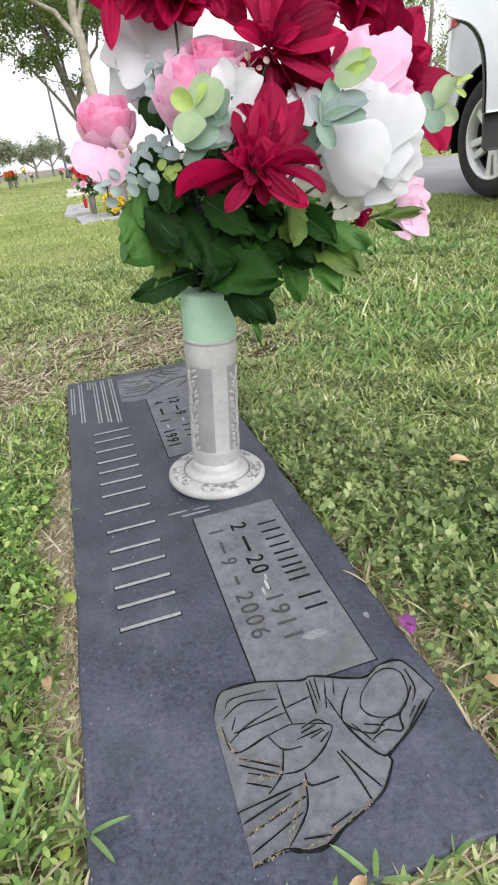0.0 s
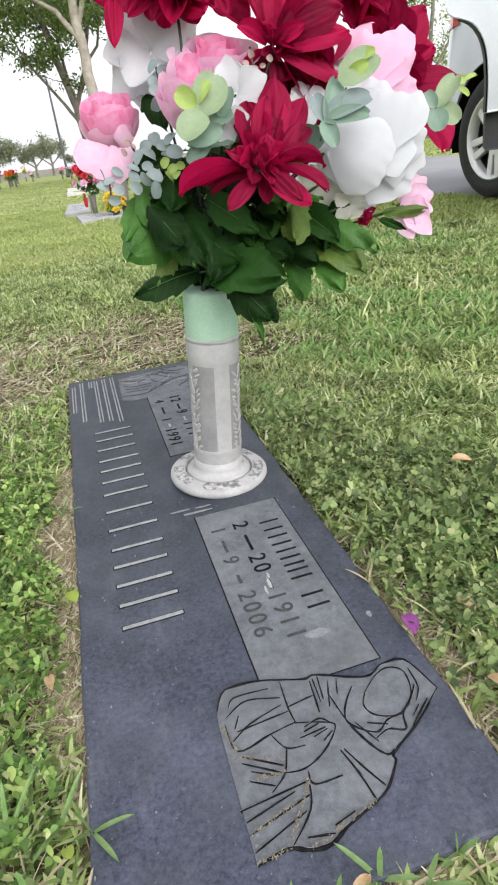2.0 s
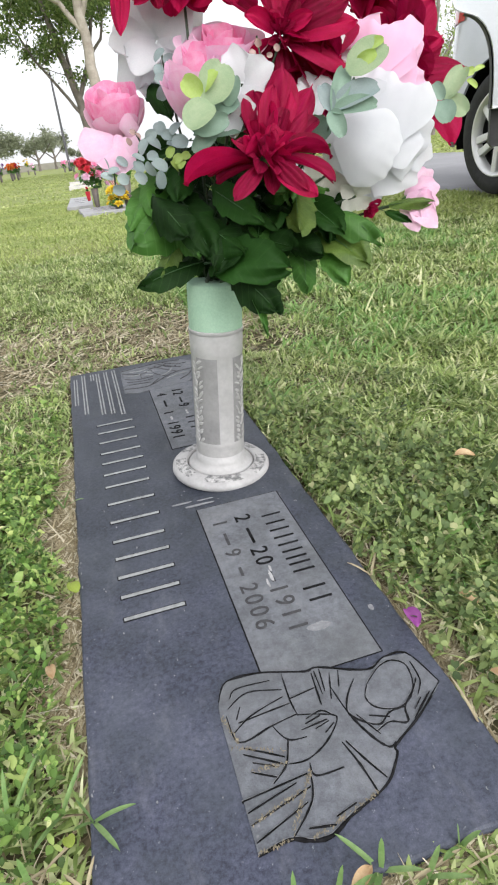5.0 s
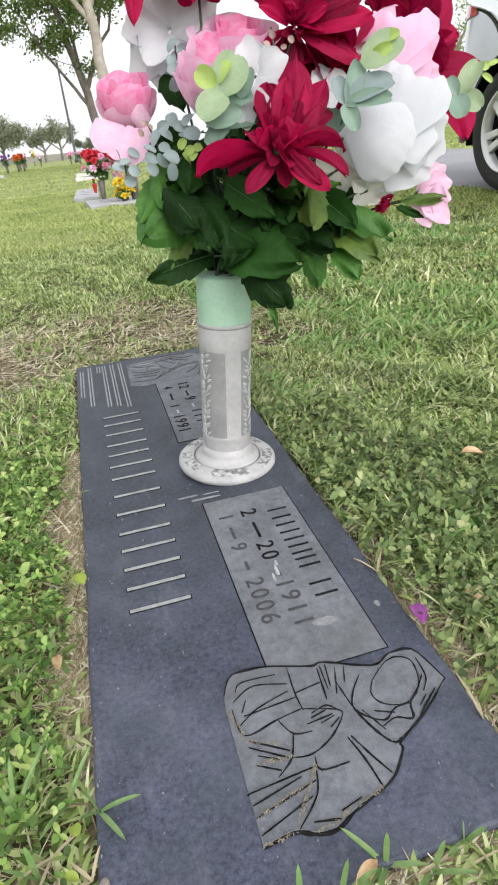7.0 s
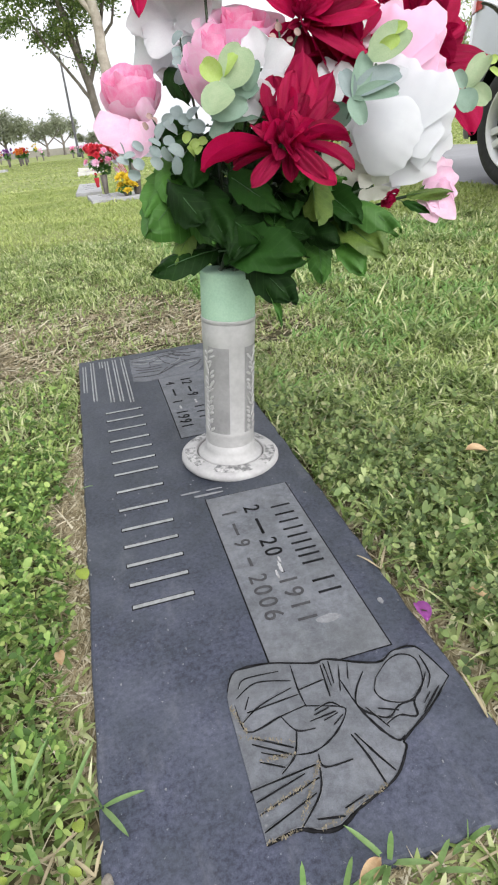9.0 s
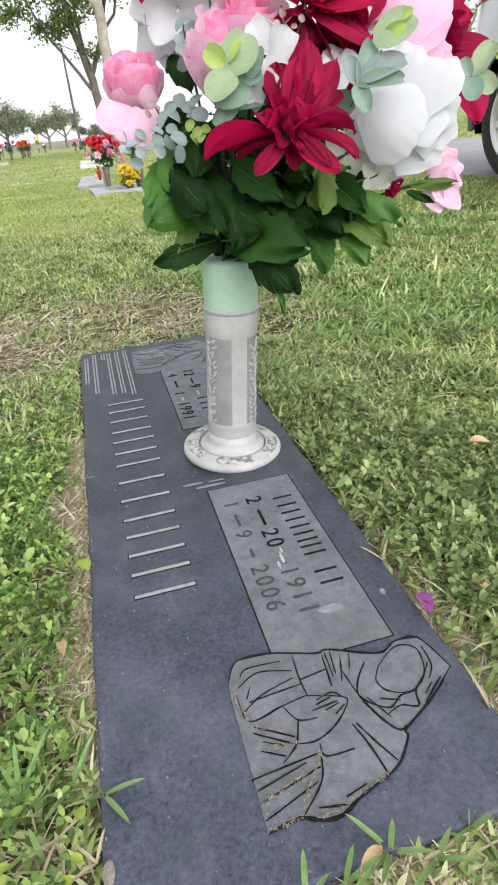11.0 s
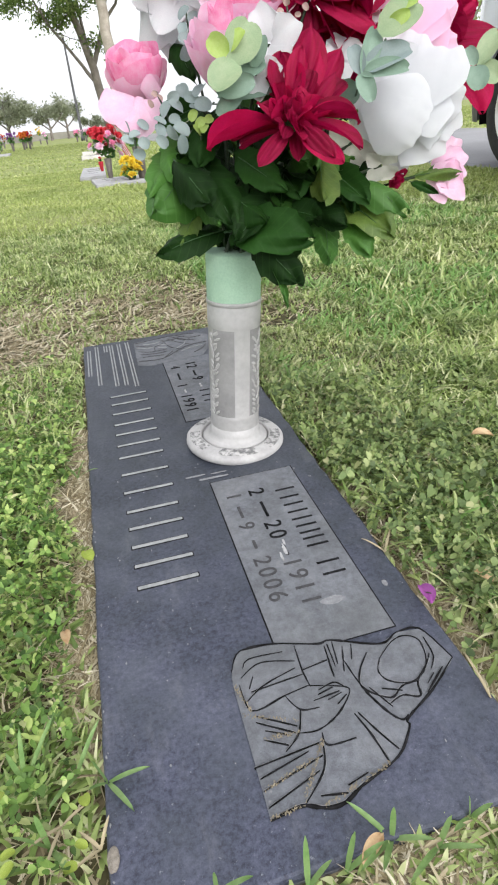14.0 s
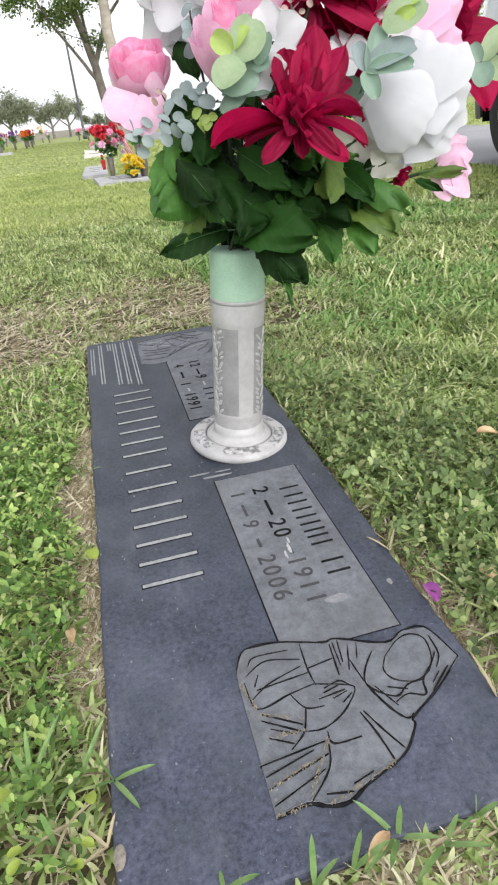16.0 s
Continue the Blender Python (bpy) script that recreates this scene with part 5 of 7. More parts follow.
# a few behind the blooms
BACK_LEAVES = (
    ((0.223, 0.062, 0.347), (0.247, -0.015, 0.322), LEAF_DARK, 0.66), ((0.394, 0.063, 0.360), (0.366, 0.019, 0.309), LEAF_DARK, 0.60), ((0.327, 0.132, 0.416), (0.427, 0.085, 0.415), LEAF_OLIVE, 0.3),
)
for k, (a, b, mat, wide) in enumerate(FRINGE_LEAVES + COVER_LEAVES + BACK_LEAVES):
    what = {LEAF_DARK: "dark green", LEAF_MID: "mid green", LEAF_OLIVE: "olive green"}[mat]
    fabric_leaf(a, b, mat, 60 + k, wide, label=what + " pointed fabric leaf with a moulded midrib")
rng = random.Random(77)
HEART = Vector((0.302, 0.129, 0.357))
for k in range(95):
    d = Vector((rng.gauss(0, 1), rng.gauss(0, 1) - 0.3, rng.gauss(0, 0.8) - 0.1)).normalized()
    a = HEART + Vector((d.x * 0.075, d.y * 0.055, d.z * 0.035 + (0.075 if k % 3 == 0 else 0.0)))
    b = a + d * rng.uniform(0.05, 0.075) + Vector((0, 0, -0.016))
    if b.x < 0.21 and b.z > 0.415:
        continue
    fabric_leaf(a, b, LEAF_DARK if k % 4 else LEAF_MID, 200 + k, 0.66, face=d * 0.3 + Vector((-0.2, -0.5, 0.7)), label="dark green pointed fabric leaf with a moulded midrib" if k % 4 else "mid green pointed fabric leaf with a moulded midrib")
stems = thing("stem_bundle", pose(0, 0, 0), "bundle of dark wire stems pushed into the foam", "flower stems")
for k in range(9):
    a = Vector((0.234 + rng.uniform(-0.012, 0.014), 0.088 + rng.uniform(-0.014, 0.008), 0.268))
    b = HEART + Vector((rng.uniform(-0.05, 0.05), rng.uniform(-0.04, 0.04), rng.uniform(-0.03, 0.03)))
    part("stem", tube("stem", [a, a.lerp(b, 0.35) + Vector((0, 0, 0.012)), a.lerp(b, 0.7) + Vector((0, 0, 0.012)), b], rng.uniform(0.0020, 0.0034), 7), STEM, stems)


def sprig(label, leaves, stem, twist=0):
    """A eucalyptus sprig: a thin stem with round leaves, each from its root to its tip."""
    t = thing("eucalyptus_sprig", pose(0, 0, 0), label, "artificial foliage", "foliage of the bouquet")
    part("stem", tube("stem", stem, 0.0011, 6), STEM if twist else EUC, t)
    r = random.Random(len(leaves) + twist)
    for a, b, mat, wide in leaves:
        face = TO_EYE + Vector((r.uniform(-0.5, 0.5), r.uniform(-0.2, 0.2), r.uniform(-0.2, 0.7))) * (1.9 if twist else 1.0)
        part("leaf", shaped("leaf", mat, kind="disc", curl=-0.5, rise=0.2, cup=0.25, ruffle=0.02, seed=r.randrange(3), width=wide), mat, t, m=leaf_pose(a, b, face))


sprig("pale grey-green eucalyptus sprig with lime tips", (
    ((0.233, -0.001, 0.461), (0.255, 0.006, 0.495), EUC_PALE, 0.82), ((0.231, 0.001, 0.471), (0.245, -0.001, 0.488), LIME, 0.7), ((0.255, 0.003, 0.457), (0.265, 0.009, 0.484), EUC, 0.7), ((0.280, 0.019, 0.443), (0.219, 0.020, 0.440), EUC, 0.5), ((0.228, -0.002, 0.469), (0.212, 0.004, 0.484), LIME, 0.85), ((0.235, -0.008, 0.460), (0.207, -0.017, 0.442), EUC_PALE, 0.84),
    ((0.217, 0.002, 0.439), (0.251, -0.008, 0.446), EUC, 0.55), ((0.237, 0.012, 0.455), (0.266, 0.004, 0.463), EUC, 0.9), ((0.240, 0.008, 0.438), (0.213, -0.001, 0.420), EUC, 0.5)), [(0.234, 0.007, 0.466), (0.239, 0.026, 0.439), (0.260, 0.074, 0.409)])
sprig("grey-green eucalyptus sprig with one lime leaf", (
    ((0.352, -0.034, 0.442), (0.370, -0.023, 0.480), EUC, 0.42), ((0.354, -0.033, 0.445), (0.395, -0.046, 0.460), EUC_BLUE, 0.55), ((0.351, -0.034, 0.442), (0.390, -0.053, 0.444), EUC, 0.42), ((0.350, -0.033, 0.443), (0.344, -0.024, 0.467), EUC_BLUE, 0.6),
    ((0.350, -0.033, 0.443), (0.353, -0.052, 0.419), EUC, 0.55), ((0.369, -0.033, 0.473), (0.405, -0.041, 0.495), EUC_PALE, 0.72), ((0.378, -0.033, 0.481), (0.393, -0.045, 0.487), LIME, 0.6), ((0.391, -0.032, 0.493), (0.401, -0.044, 0.497), LIME, 0.7), ((0.360, -0.005, 0.433), (0.327, -0.005, 0.419), EUC, 0.7)), [(0.374, -0.036, 0.469), (0.355, -0.028, 0.442), (0.356, 0.015, 0.405)])
sprig("grey-green eucalyptus sprig with lime buds", (
    ((0.522, 0.032, 0.444), (0.547, 0.038, 0.477), EUC_PALE, 0.55), ((0.522, 0.032, 0.445), (0.537, 0.014, 0.428), EUC_PALE, 0.8), ((0.518, 0.033, 0.445), (0.512, 0.044, 0.463), EUC, 0.65), ((0.517, 0.033, 0.444), (0.513, 0.016, 0.421), EUC, 0.85),
    ((0.545, 0.033, 0.468), (0.557, 0.033, 0.472), LIME, 0.7), ((0.555, 0.032, 0.469), (0.569, 0.031, 0.474), LIME, 0.5), ((0.546, 0.030, 0.462), (0.555, 0.023, 0.453), LIME, 0.5)), [(0.551, 0.037, 0.466), (0.522, 0.038, 0.444), (0.494, 0.071, 0.418)], 1)
rng = random.Random(5)


def round_leaves(spots, size, mat):
    out = []
    for p in spots:
        p = Vector(p)
        d = Vector((rng.uniform(-1, 1), rng.uniform(-0.4, 0.4), rng.uniform(-1, 0.6))).normalized() * size * rng.uniform(0.8, 1.15)
        out.append((p - d * 0.5, p + d * 0.5, mat, rng.uniform(0.62, 0.95)))
    return out


sprig("blue-grey eucalyptus sprig with small round leaves", round_leaves(((0.212, 0.070, 0.445), (0.212, 0.063, 0.431), (0.202, 0.075, 0.439), (0.196, 0.087, 0.447), (0.185, 0.086, 0.441), (0.203, 0.063, 0.428), (0.186, 0.081, 0.432)), 0.0165, EUC_BLUE), [(0.192, 0.093, 0.446), (0.206, 0.080, 0.439), (0.221, 0.088, 0.418)], 1)
sprig("blue-grey eucalyptus sprig with small round leaves", round_leaves(((0.175, 0.083, 0.430), (0.166, 0.079, 0.420), (0.182, 0.076, 0.420), (0.164, 0.069, 0.400), (0.185, 0.062, 0.396), (0.178, 0.070, 0.408), (0.164, 0.075, 0.411), (0.187, 0.069, 0.410)), 0.0165, EUC_BLUE) + round_leaves(((0.166, 0.093, 0.446), (0.160, 0.090, 0.437), (0.171, 0.090, 0.442)), 0.008, BUD), [(0.169, 0.099, 0.448), (0.175, 0.087, 0.428), (0.179, 0.080, 0.405), (0.200, 0.095, 0.378)], 2)
sprig("blue-grey eucalyptus sprig with small round leaves", round_leaves(((0.131, 0.109, 0.417), (0.150, 0.105, 0.418), (0.130, 0.103, 0.404), (0.147, 0.096, 0.400), (0.140, 0.092, 0.390), (0.139, 0.103, 0.409)), 0.0165, EUC_BLUE), [(0.145, 0.122, 0.437), (0.139, 0.108, 0.408), (0.137, 0.102, 0.385)], 3)
sprig("blue-grey eucalyptus sprig with small round leaves", round_leaves(((0.211, 0.109, 0.517), (0.220, 0.104, 0.512), (0.207, 0.103, 0.503), (0.219, 0.098, 0.500), (0.208, 0.096, 0.492), (0.218, 0.092, 0.489), (0.205, 0.091, 0.481)), 0.0165, EUC_BLUE), [(0.215, 0.118, 0.524), (0.214, 0.106, 0.502), (0.212, 0.110, 0.476)], 4)
sprig("small lime green seed sprig", round_leaves(((0.200, 0.061, 0.422), (0.206, 0.055, 0.415), (0.215, 0.055, 0.417), (0.201, 0.053, 0.408), (0.209, 0.051, 0.409)), 0.012, LIME), [(0.202, 0.068, 0.425), (0.206, 0.060, 0.402), (0.206, 0.071, 0.379)], 5)
sprig("dusty pink bud sprig", round_leaves(((0.302, 0.059, 0.507), (0.310, 0.062, 0.516), (0.310, 0.054, 0.501), (0.330, 0.060, 0.510), (0.321, 0.059, 0.504), (0.304, 0.054, 0.498)), 0.008, BUD), [(0.312, 0.071, 0.523), (0.311, 0.060, 0.501), (0.315, 0.062, 0.475)], 6)


# ---- the silver car parked on the lane with its rear door open ----
car = thing("parked_car", pose(0, 0, 0), "silver utility car on the lane with its rear door open", "car")
HUB_Y, HUB_Z, ARCH, SIDE = 2.634, 0.335, 0.400, 2.55
HUBS = (HUB_Y, HUB_Y - 2.65)


def side_path():
    """The car's outline from above, from its nose along one flank round the tail to the other flank and back."""
    pts = [(3.2, -1.02), (2.85, -0.98), (2.66, -0.86), (2.57, -0.62)]
    pts += [(SIDE, y) for y in np.arange(-0.5, 2.96, 0.03)]
    pts += [(2.553, 3.0), (2.562, 3.06), (2.58, 3.12), (2.612, 3.19), (2.66, 3.26), (2.73, 3.33), (2.84, 3.39), (3.0, 3.42)]
    w = 2 * SIDE + 1.85
    return pts + [(w - x, y) for x, y in reversed(pts)]


def skin(path, lo, hi, rows, out=0.0, arches=True, skip=None, tuck=0.02):
    bm = bmesh.new()
    cols, shut = [], []
    for k, (x, y) in enumerate(path):
        a, b = Vector(path[max(k - 1, 0)]), Vector(path[min(k + 1, len(path) - 1)])
        n = Vector(((b - a).y, -(b - a).x)).normalized() * -1
        z0 = lo
        for hy in HUBS:
            if arches and abs(y - hy) < ARCH and (x < 2.7 or x > 4.2):
                z0 = max(z0, HUB_Z + math.sqrt(ARCH ** 2 - (y - hy) ** 2))
        col = []
        for j in range(rows):
            z = z0 + (hi - z0) * j / (rows - 1)
            o = out - tuck * max(0.0, (z - 0.75) / 0.3) ** 2 - tuck * max(0.0, (0.45 - z) / 0.2) ** 2
            col.append(bm.verts.new((x + n.x * o, y + n.y * o, z)))
        cols.append(col)
        shut.append(z0 > hi - 0.002)
    for k, (a, b) in enumerate(zip(cols, cols[1:])):
        if shut[k] or shut[k + 1] or skip and skip(path[k]):
            continue
        for j in range(rows - 1):
            bm.faces.new((a[j], b[j], b[j + 1], a[j + 1]))
    bmesh.ops.recalc_face_normals(bm, faces=bm.faces[:])
    for f in bm.faces:
        f.smooth = True
    return bm


path = side_path()
part("body_shell", skin(path, 0.42, 1.02, 9, skip=lambda p: p[0] < 2.6 and 1.46 < p[1] < 2.2), CAR_PAINT, car)
part("lower_cladding", skin(path, 0.27, 0.43, 4, 0.004), CAR_DARK, car, "grey plastic lower cladding")
part("tail_light", skin([p for p in path if p[0] < 2.9 and p[1] > 2.99], 0.945, 1.14, 5, 0.008), LAMP_RED, car, "red tail light lens")
part("roof", slab_of([(2.72, -0.05), (4.23, -0.05), (4.18, 3.06), (2.77, 3.06)], 1.60, 1.66, 0.03), CAR_PAINT, car)
part("bonnet", slab_of([(2.62, -0.95), (4.33, -0.95), (4.36, 0.1), (2.59, 0.1)], 0.98, 1.03, 0.02), CAR_PAINT, car)
part("floor_pan", slab_of([(2.75, -0.8), (4.2, -0.8), (4.2, 3.25), (2.75, 3.25)], 0.26, 0.34), CAR_BLACK, car)
bm = bmesh.new()
low, top = [(2.60, 0.1), (4.35, 0.1), (4.21, 3.20), (2.74, 3.20)], [(2.74, 0.6), (4.21, 0.6), (4.14, 3.02), (2.81, 3.02)]
lv, tv = [bm.verts.new((x, y, 1.0)) for x, y in low], [bm.verts.new((x, y, 1.62)) for x, y in top]
for i in range(4):
    bm.faces.new((lv[i], lv[(i + 1) % 4], tv[(i + 1) % 4], tv[i]))
part("window_glass", bm, CAR_GLASS, car)

# wheels
tyre_me = lathe("tyre", [(0.228, -0.095), (0.262, -0.108), (0.315, -0.106), (0.332, -0.088), (0.336, -0.06), (0.331, -0.045), (0.336, -0.03), (0.331, -0.01), (0.336, 0.01), (0.331, 0.03), (0.336, 0.05), (0.332, 0.088), (0.315, 0.106), (0.262, 0.108), (0.228, 0.095)], 64, cap=False)
tyre_me.materials.append(RUBBER)
rim_me = lathe("rim", [(0.222, 0.060), (0.236, 0.100), (0.230, 0.107), (0.222, 0.104), (0.207, 0.070), (0.205, 0.045)], 64, cap=False)
rim_me.materials.append(ALLOY)
# barrel and disc in black: the shade behind the spokes is their colour
barrel_me = lathe("rim_barrel", [(0.206, 0.046), (0.202, -0.09), (0.228, -0.1)], 48, cap=False)
barrel_me.materials.append(CAR_BLACK)
disc_me = lathe("brake_disc", [(0.03, -0.02), (0.200, -0.02), (0.200, 0.012), (0.03, 0.012)], 40)
disc_me.materials.append(CAR_BLACK)
hub_me = lathe("hub_cap", [(0.062, 0.04), (0.060, 0.078), (0.045, 0.088), (0.010, 0.090)], 24)
hub_me.materials.append(ALLOY)
bm = slab_of([(0.024, 0.040), (0.040, 0.060), (0.060, 0.212), (0.018, 0.220), (0.006, 0.100), (-0.006, 0.100), (-0.018, 0.220), (-0.060, 0.212), (-0.040, 0.060), (-0.024, 0.040)], 0.050, 0.084, 0.006)
spoke_me = bpy.data.meshes.new("spoke")
bm.to_mesh(spoke_me)
bm.free()
spoke_me.materials.append(ALLOY)
for x, flip in ((SIDE + 0.115, -90), (SIDE + 1.735, 90)):
    for y in HUBS:
        wheel = part("wheel", disc_me, CAR_BLACK, car, m=Matrix.Translation((x, y, HUB_Z)) @ Matrix.Rotation(radians(flip), 4, "Y"))
        part("tyre", tyre_me, RUBBER, wheel, "black rubber tyre")
        part("rim", rim_me, ALLOY, wheel, "silver alloy rim")
        part("rim_barrel", barrel_me, CAR_BLACK, wheel, "rim barrel painted black as shade behind the spokes")
        part("hub_cap", hub_me, ALLOY, wheel)
        for k in range(5):
            part("spoke", spoke_me, ALLOY, wheel, m=Matrix.Rotation(radians(72 * k + 20), 4, "Z"))
for y in HUBS:
    for x in (SIDE + 0.02, SIDE + 1.60):
        bm = bmesh.new()
        rings = [[bm.verts.new((x + dx, y + (ARCH + 0.004) * math.cos(a), HUB_Z + (ARCH + 0.004) * math.sin(a))) for a in np.linspace(-0.2, math.pi + 0.2, 26)] for dx in (0.0, 0.24)]
        for i in range(25):
            bm.faces.new((rings[0][i], rings[0][i + 1], rings[1][i + 1], rings[1][i]))
        inner = rings[1] if x < 3 else rings[0]
        bm.faces.new(inner)
        part("wheel_arch_liner", bm, ARCH_BLACK, car, "black arch liner")

# the rear door, swung out on its front hinges
TH = radians(64)
DOOR = Matrix(((-math.sin(TH), -math.cos(TH), 0, SIDE), (math.cos(TH), -math.sin(TH), 0, 1.5), (0, 0, 1, 0), (0, 0, 0, 1))) @ Matrix.Rotation(radians(90), 4, "X")
skin_line = [(0.0, 0.455), (0.716, 0.455), (0.717, 0.50), (0.718, 0.55), (0.722, 0.60), (0.727, 0.643), (0.733, 0.673), (0.741, 0.700), (0.751, 0.724), (0.763, 0.745), (0.779, 0.766), (0.798, 0.783), (0.820, 0.795), (0.845, 0.804), (0.872, 0.812), (0.892, 0.824), (0.902, 0.845), (0.908, 0.90), (0.912, 1.02), (0.0, 1.02)]
door = part("car_door", slab_of(skin_line, 0.0, 0.03, 0.006), CAR_PAINT, car, "silver rear door standing open", DOOR @ Matrix.Translation((0, 0, -0.03)))
part("door_frame", slab_of([(x + ((0.004 if y < 0.806 else -0.06) if x > 0 else 0), y + (0.002 if 0.7 < y < 0.806 else 0)) for x, y in skin_line], 0.0, 0.055, 0.004), CAR_BLACK, door, "black rubber door seal and frame", Matrix.Translation((0, 0, 0.0312)))
part("door_cladding", slab_of([(0.0, 0.31), (0.708, 0.306), (0.720, 0.32), (0.724, 0.452), (0.0, 0.452)], 0.0, 0.05, 0.006), CAR_BLACK, door, "black plastic door cladding", Matrix.Translation((0, 0, -0.004)))
part("door_glass", slab_of([(0.10, 1.02), (0.92, 1.02), (0.80, 1.50), (0.35, 1.50)], 0.0, 0.006), CAR_GLASS, door, "dark tinted door glass", Matrix.Translation((0, 0, -0.02)))


# ---- trees, lamp post and the far edge of the grounds ----
def limb(points, r0, r1, n=8):
    k = len(points)
    return tube("limb", points, [r0 + (r1 - r0) * (i / (k - 1)) ** 0.8 for i in range(k)], n)


def wander(r, a, d, length, steps, bend=0.16, up=0.08):
    pts, p, d = [Vector(a)], Vector(a), Vector(d).normalized()
    for _ in range(steps):
        d = (d + Vector((r.uniform(-bend, bend), r.uniform(-bend, bend), r.uniform(-bend, bend) + up))).normalized()
        p = p + d * (length / steps)
        pts.append(p.copy())
    return pts


def join(meshes, name):
    vs, fs, off = [], [], 0
    for me in meshes:
        v = np.empty(len(me.vertices) * 3, dtype=np.float32)
        me.vertices.foreach_get("co", v)
        f = np.empty(len(me.loops), dtype=np.int32)
        me.loops.foreach_get("vertex_index", f)
        vs.append(v.reshape(-1, 3))
        fs.append(f.reshape(-1, 4) + off)
        off += len(me.vertices)
        bpy.data.meshes.remove(me)
    return sheet_mesh(name, np.concatenate(vs), np.concatenate(fs))


def leaf_cloud(name, centres, radii, per, size, seed):
    """Many small folded leaves scattered in clumps."""
    g = np.random.default_rng(seed)
    c = np.repeat(np.array([tuple(v) for v in centres]), per, axis=0)
    rr = np.repeat(np.array(radii), per)
    d = g.normal(size=c.shape)
    d /= np.linalg.norm(d, axis=1, keepdims=True)
    p = c + d * (rr * g.random(len(c)) ** 0.5)[:, None] * np.array([1, 1, 0.75])
    a = g.normal(size=c.shape)
    a /= np.linalg.norm(a, axis=1, keepdims=True)
    b = np.cross(a, g.normal(size=c.shape))
    b /= np.linalg.norm(b, axis=1, keepdims=True)
    s = size * g.uniform(0.6, 1.3, len(c))[:, None]
    v = np.stack([p - a * s, p + b * s * 0.45, p + a * s, p - b * s * 0.45], 1).reshape(-1, 3)
    return sheet_mesh(name, v, np.arange(len(v)).reshape(-1, 4), False)


def tree(base, label, bark, trunks, seed, crown_r, leaves, size, mat, twigs=9, reach=2.2, droop=0.0, clump=0.7):
    """trunks: lists of points with a start and an end radius; twigs and leaf clumps grow from their upper parts."""
    r = random.Random(seed)
    t = thing("tree", Matrix.Translation(base), label, "tree")
    wood, ends = [], []
    for pts, r0, r1, bare in trunks:
        pts = [Vector(p) for p in pts]
        fine = []
        for k in range(len(pts) - 1):
            for s in range(4):
                fine.append(pts[k].lerp(pts[k + 1], s / 4) + Vector((r.uniform(-1, 1), r.uniform(-1, 1), 0)) * r0 * 0.16)
        fine.append(pts[-1])
        wood.append(limb(fine, r0, r1, 10))
        n = len(fine)
        for _ in range(twigs):
            k = r.randrange(int(n * bare), n) if int(n * bare) < n else n - 1
            d = Vector((r.uniform(-1, 1), r.uniform(-1, 1), r.uniform(-0.2, 0.9) - droop))
            tw = wander(r, fine[k], d, reach * r.uniform(0.5, 1.2), 6, 0.25, 0.05 - droop * 0.3)
            wood.append(limb(tw, max(r1 * 0.5, 0.018), 0.008, 5))
            ends += tw[2:]
            for _ in range(2):
                tw2 = wander(r, tw[3], (tw[4] - tw[3]) + Vector((r.uniform(-1, 1), r.uniform(-1, 1), r.uniform(-0.6, 0.6))) * 0.4, reach * 0.5, 4, 0.3, 0.0)
                wood.append(limb(tw2, 0.012, 0.005, 4))
                ends += tw2[1:]
    part("trunk", join(wood, "trunk"), bark, t)
    per = max(1, leaves // max(1, len(ends)))
    part("crown", leaf_cloud("crown", ends, [clump * r.uniform(0.5, 1.2) for _ in ends], per, size, seed), mat, t)
    return t


tree((1.84, 22.2, -0.02), "tall lawn tree with a smooth pale trunk and light crown", BARK_PALE, (
    ([(0, 0, 0), (-0.05, 0, 1.5), (-0.10, 0, 3.2), (-0.16, 0, 5.0), (-0.1, 0, 7.5), (0.1, 0, 9.5)], 0.24, 0.10, 0.75),
    ([(-0.14, 0, 4.1), (-0.7, 0.1, 4.9), (-1.7, 0.2, 5.5), (-2.6, 0.2, 6.4), (-3.2, 0.3, 7.6)], 0.10, 0.04, 0.4),
    ([(-0.12, 0, 4.5), (0.4, -0.3, 5.6), (1.2, -0.4, 7.0), (1.8, -0.5, 8.2)], 0.09, 0.04, 0.5),
    ([(-0.7, 0.1, 4.9), (-1.6, -0.8, 5.2), (-2.8, -1.2, 5.6), (-3.6, -1.4, 6.3)], 0.06, 0.03, 0.4)), 21, 4, 22000, 0.085, FOLIAGE, 13, 1.8, 0.25, 0.6)
tree((1.66, 27.0, -0.02), "leaning dark-barked lawn tree with several stems", BARK, (
    ([(0, 0, 0), (-0.12, 0, 1.4), (-0.35, 0, 3.0), (-0.75, 0, 4.6), (-1.0, 0, 6.5), (-1.2, 0, 8.5)], 0.22, 0.08, 0.7),
    ([(-0.2, 0, 2.0), (-0.85, 0, 3.0), (-1.7, 0.2, 4.2), (-2.2, 0.2, 5.3)], 0.08, 0.03, 0.6),
    ([(-0.3, 0, 2.6), (0.35, 0, 4.0), (0.75, 0.2, 5.3), (1.5, 0.3, 6.6), (2.2, 0.3, 8.0)], 0.10, 0.04, 0.55),
    ([(0.35, 0, 4.0), (0.95, -0.3, 4.6), (1.3, -0.3, 5.8), (1.4, -0.3, 7.2)], 0.07, 0.03, 0.5),
    ([(-0.35, 0, 3.0), (-0.45, 0.3, 4.6), (-0.5, 0.4, 6.6)], 0.08, 0.03, 0.5)), 33, 4, 14000, 0.085, FOLIAGE, 10, 1.8, 0.15, 0.6)
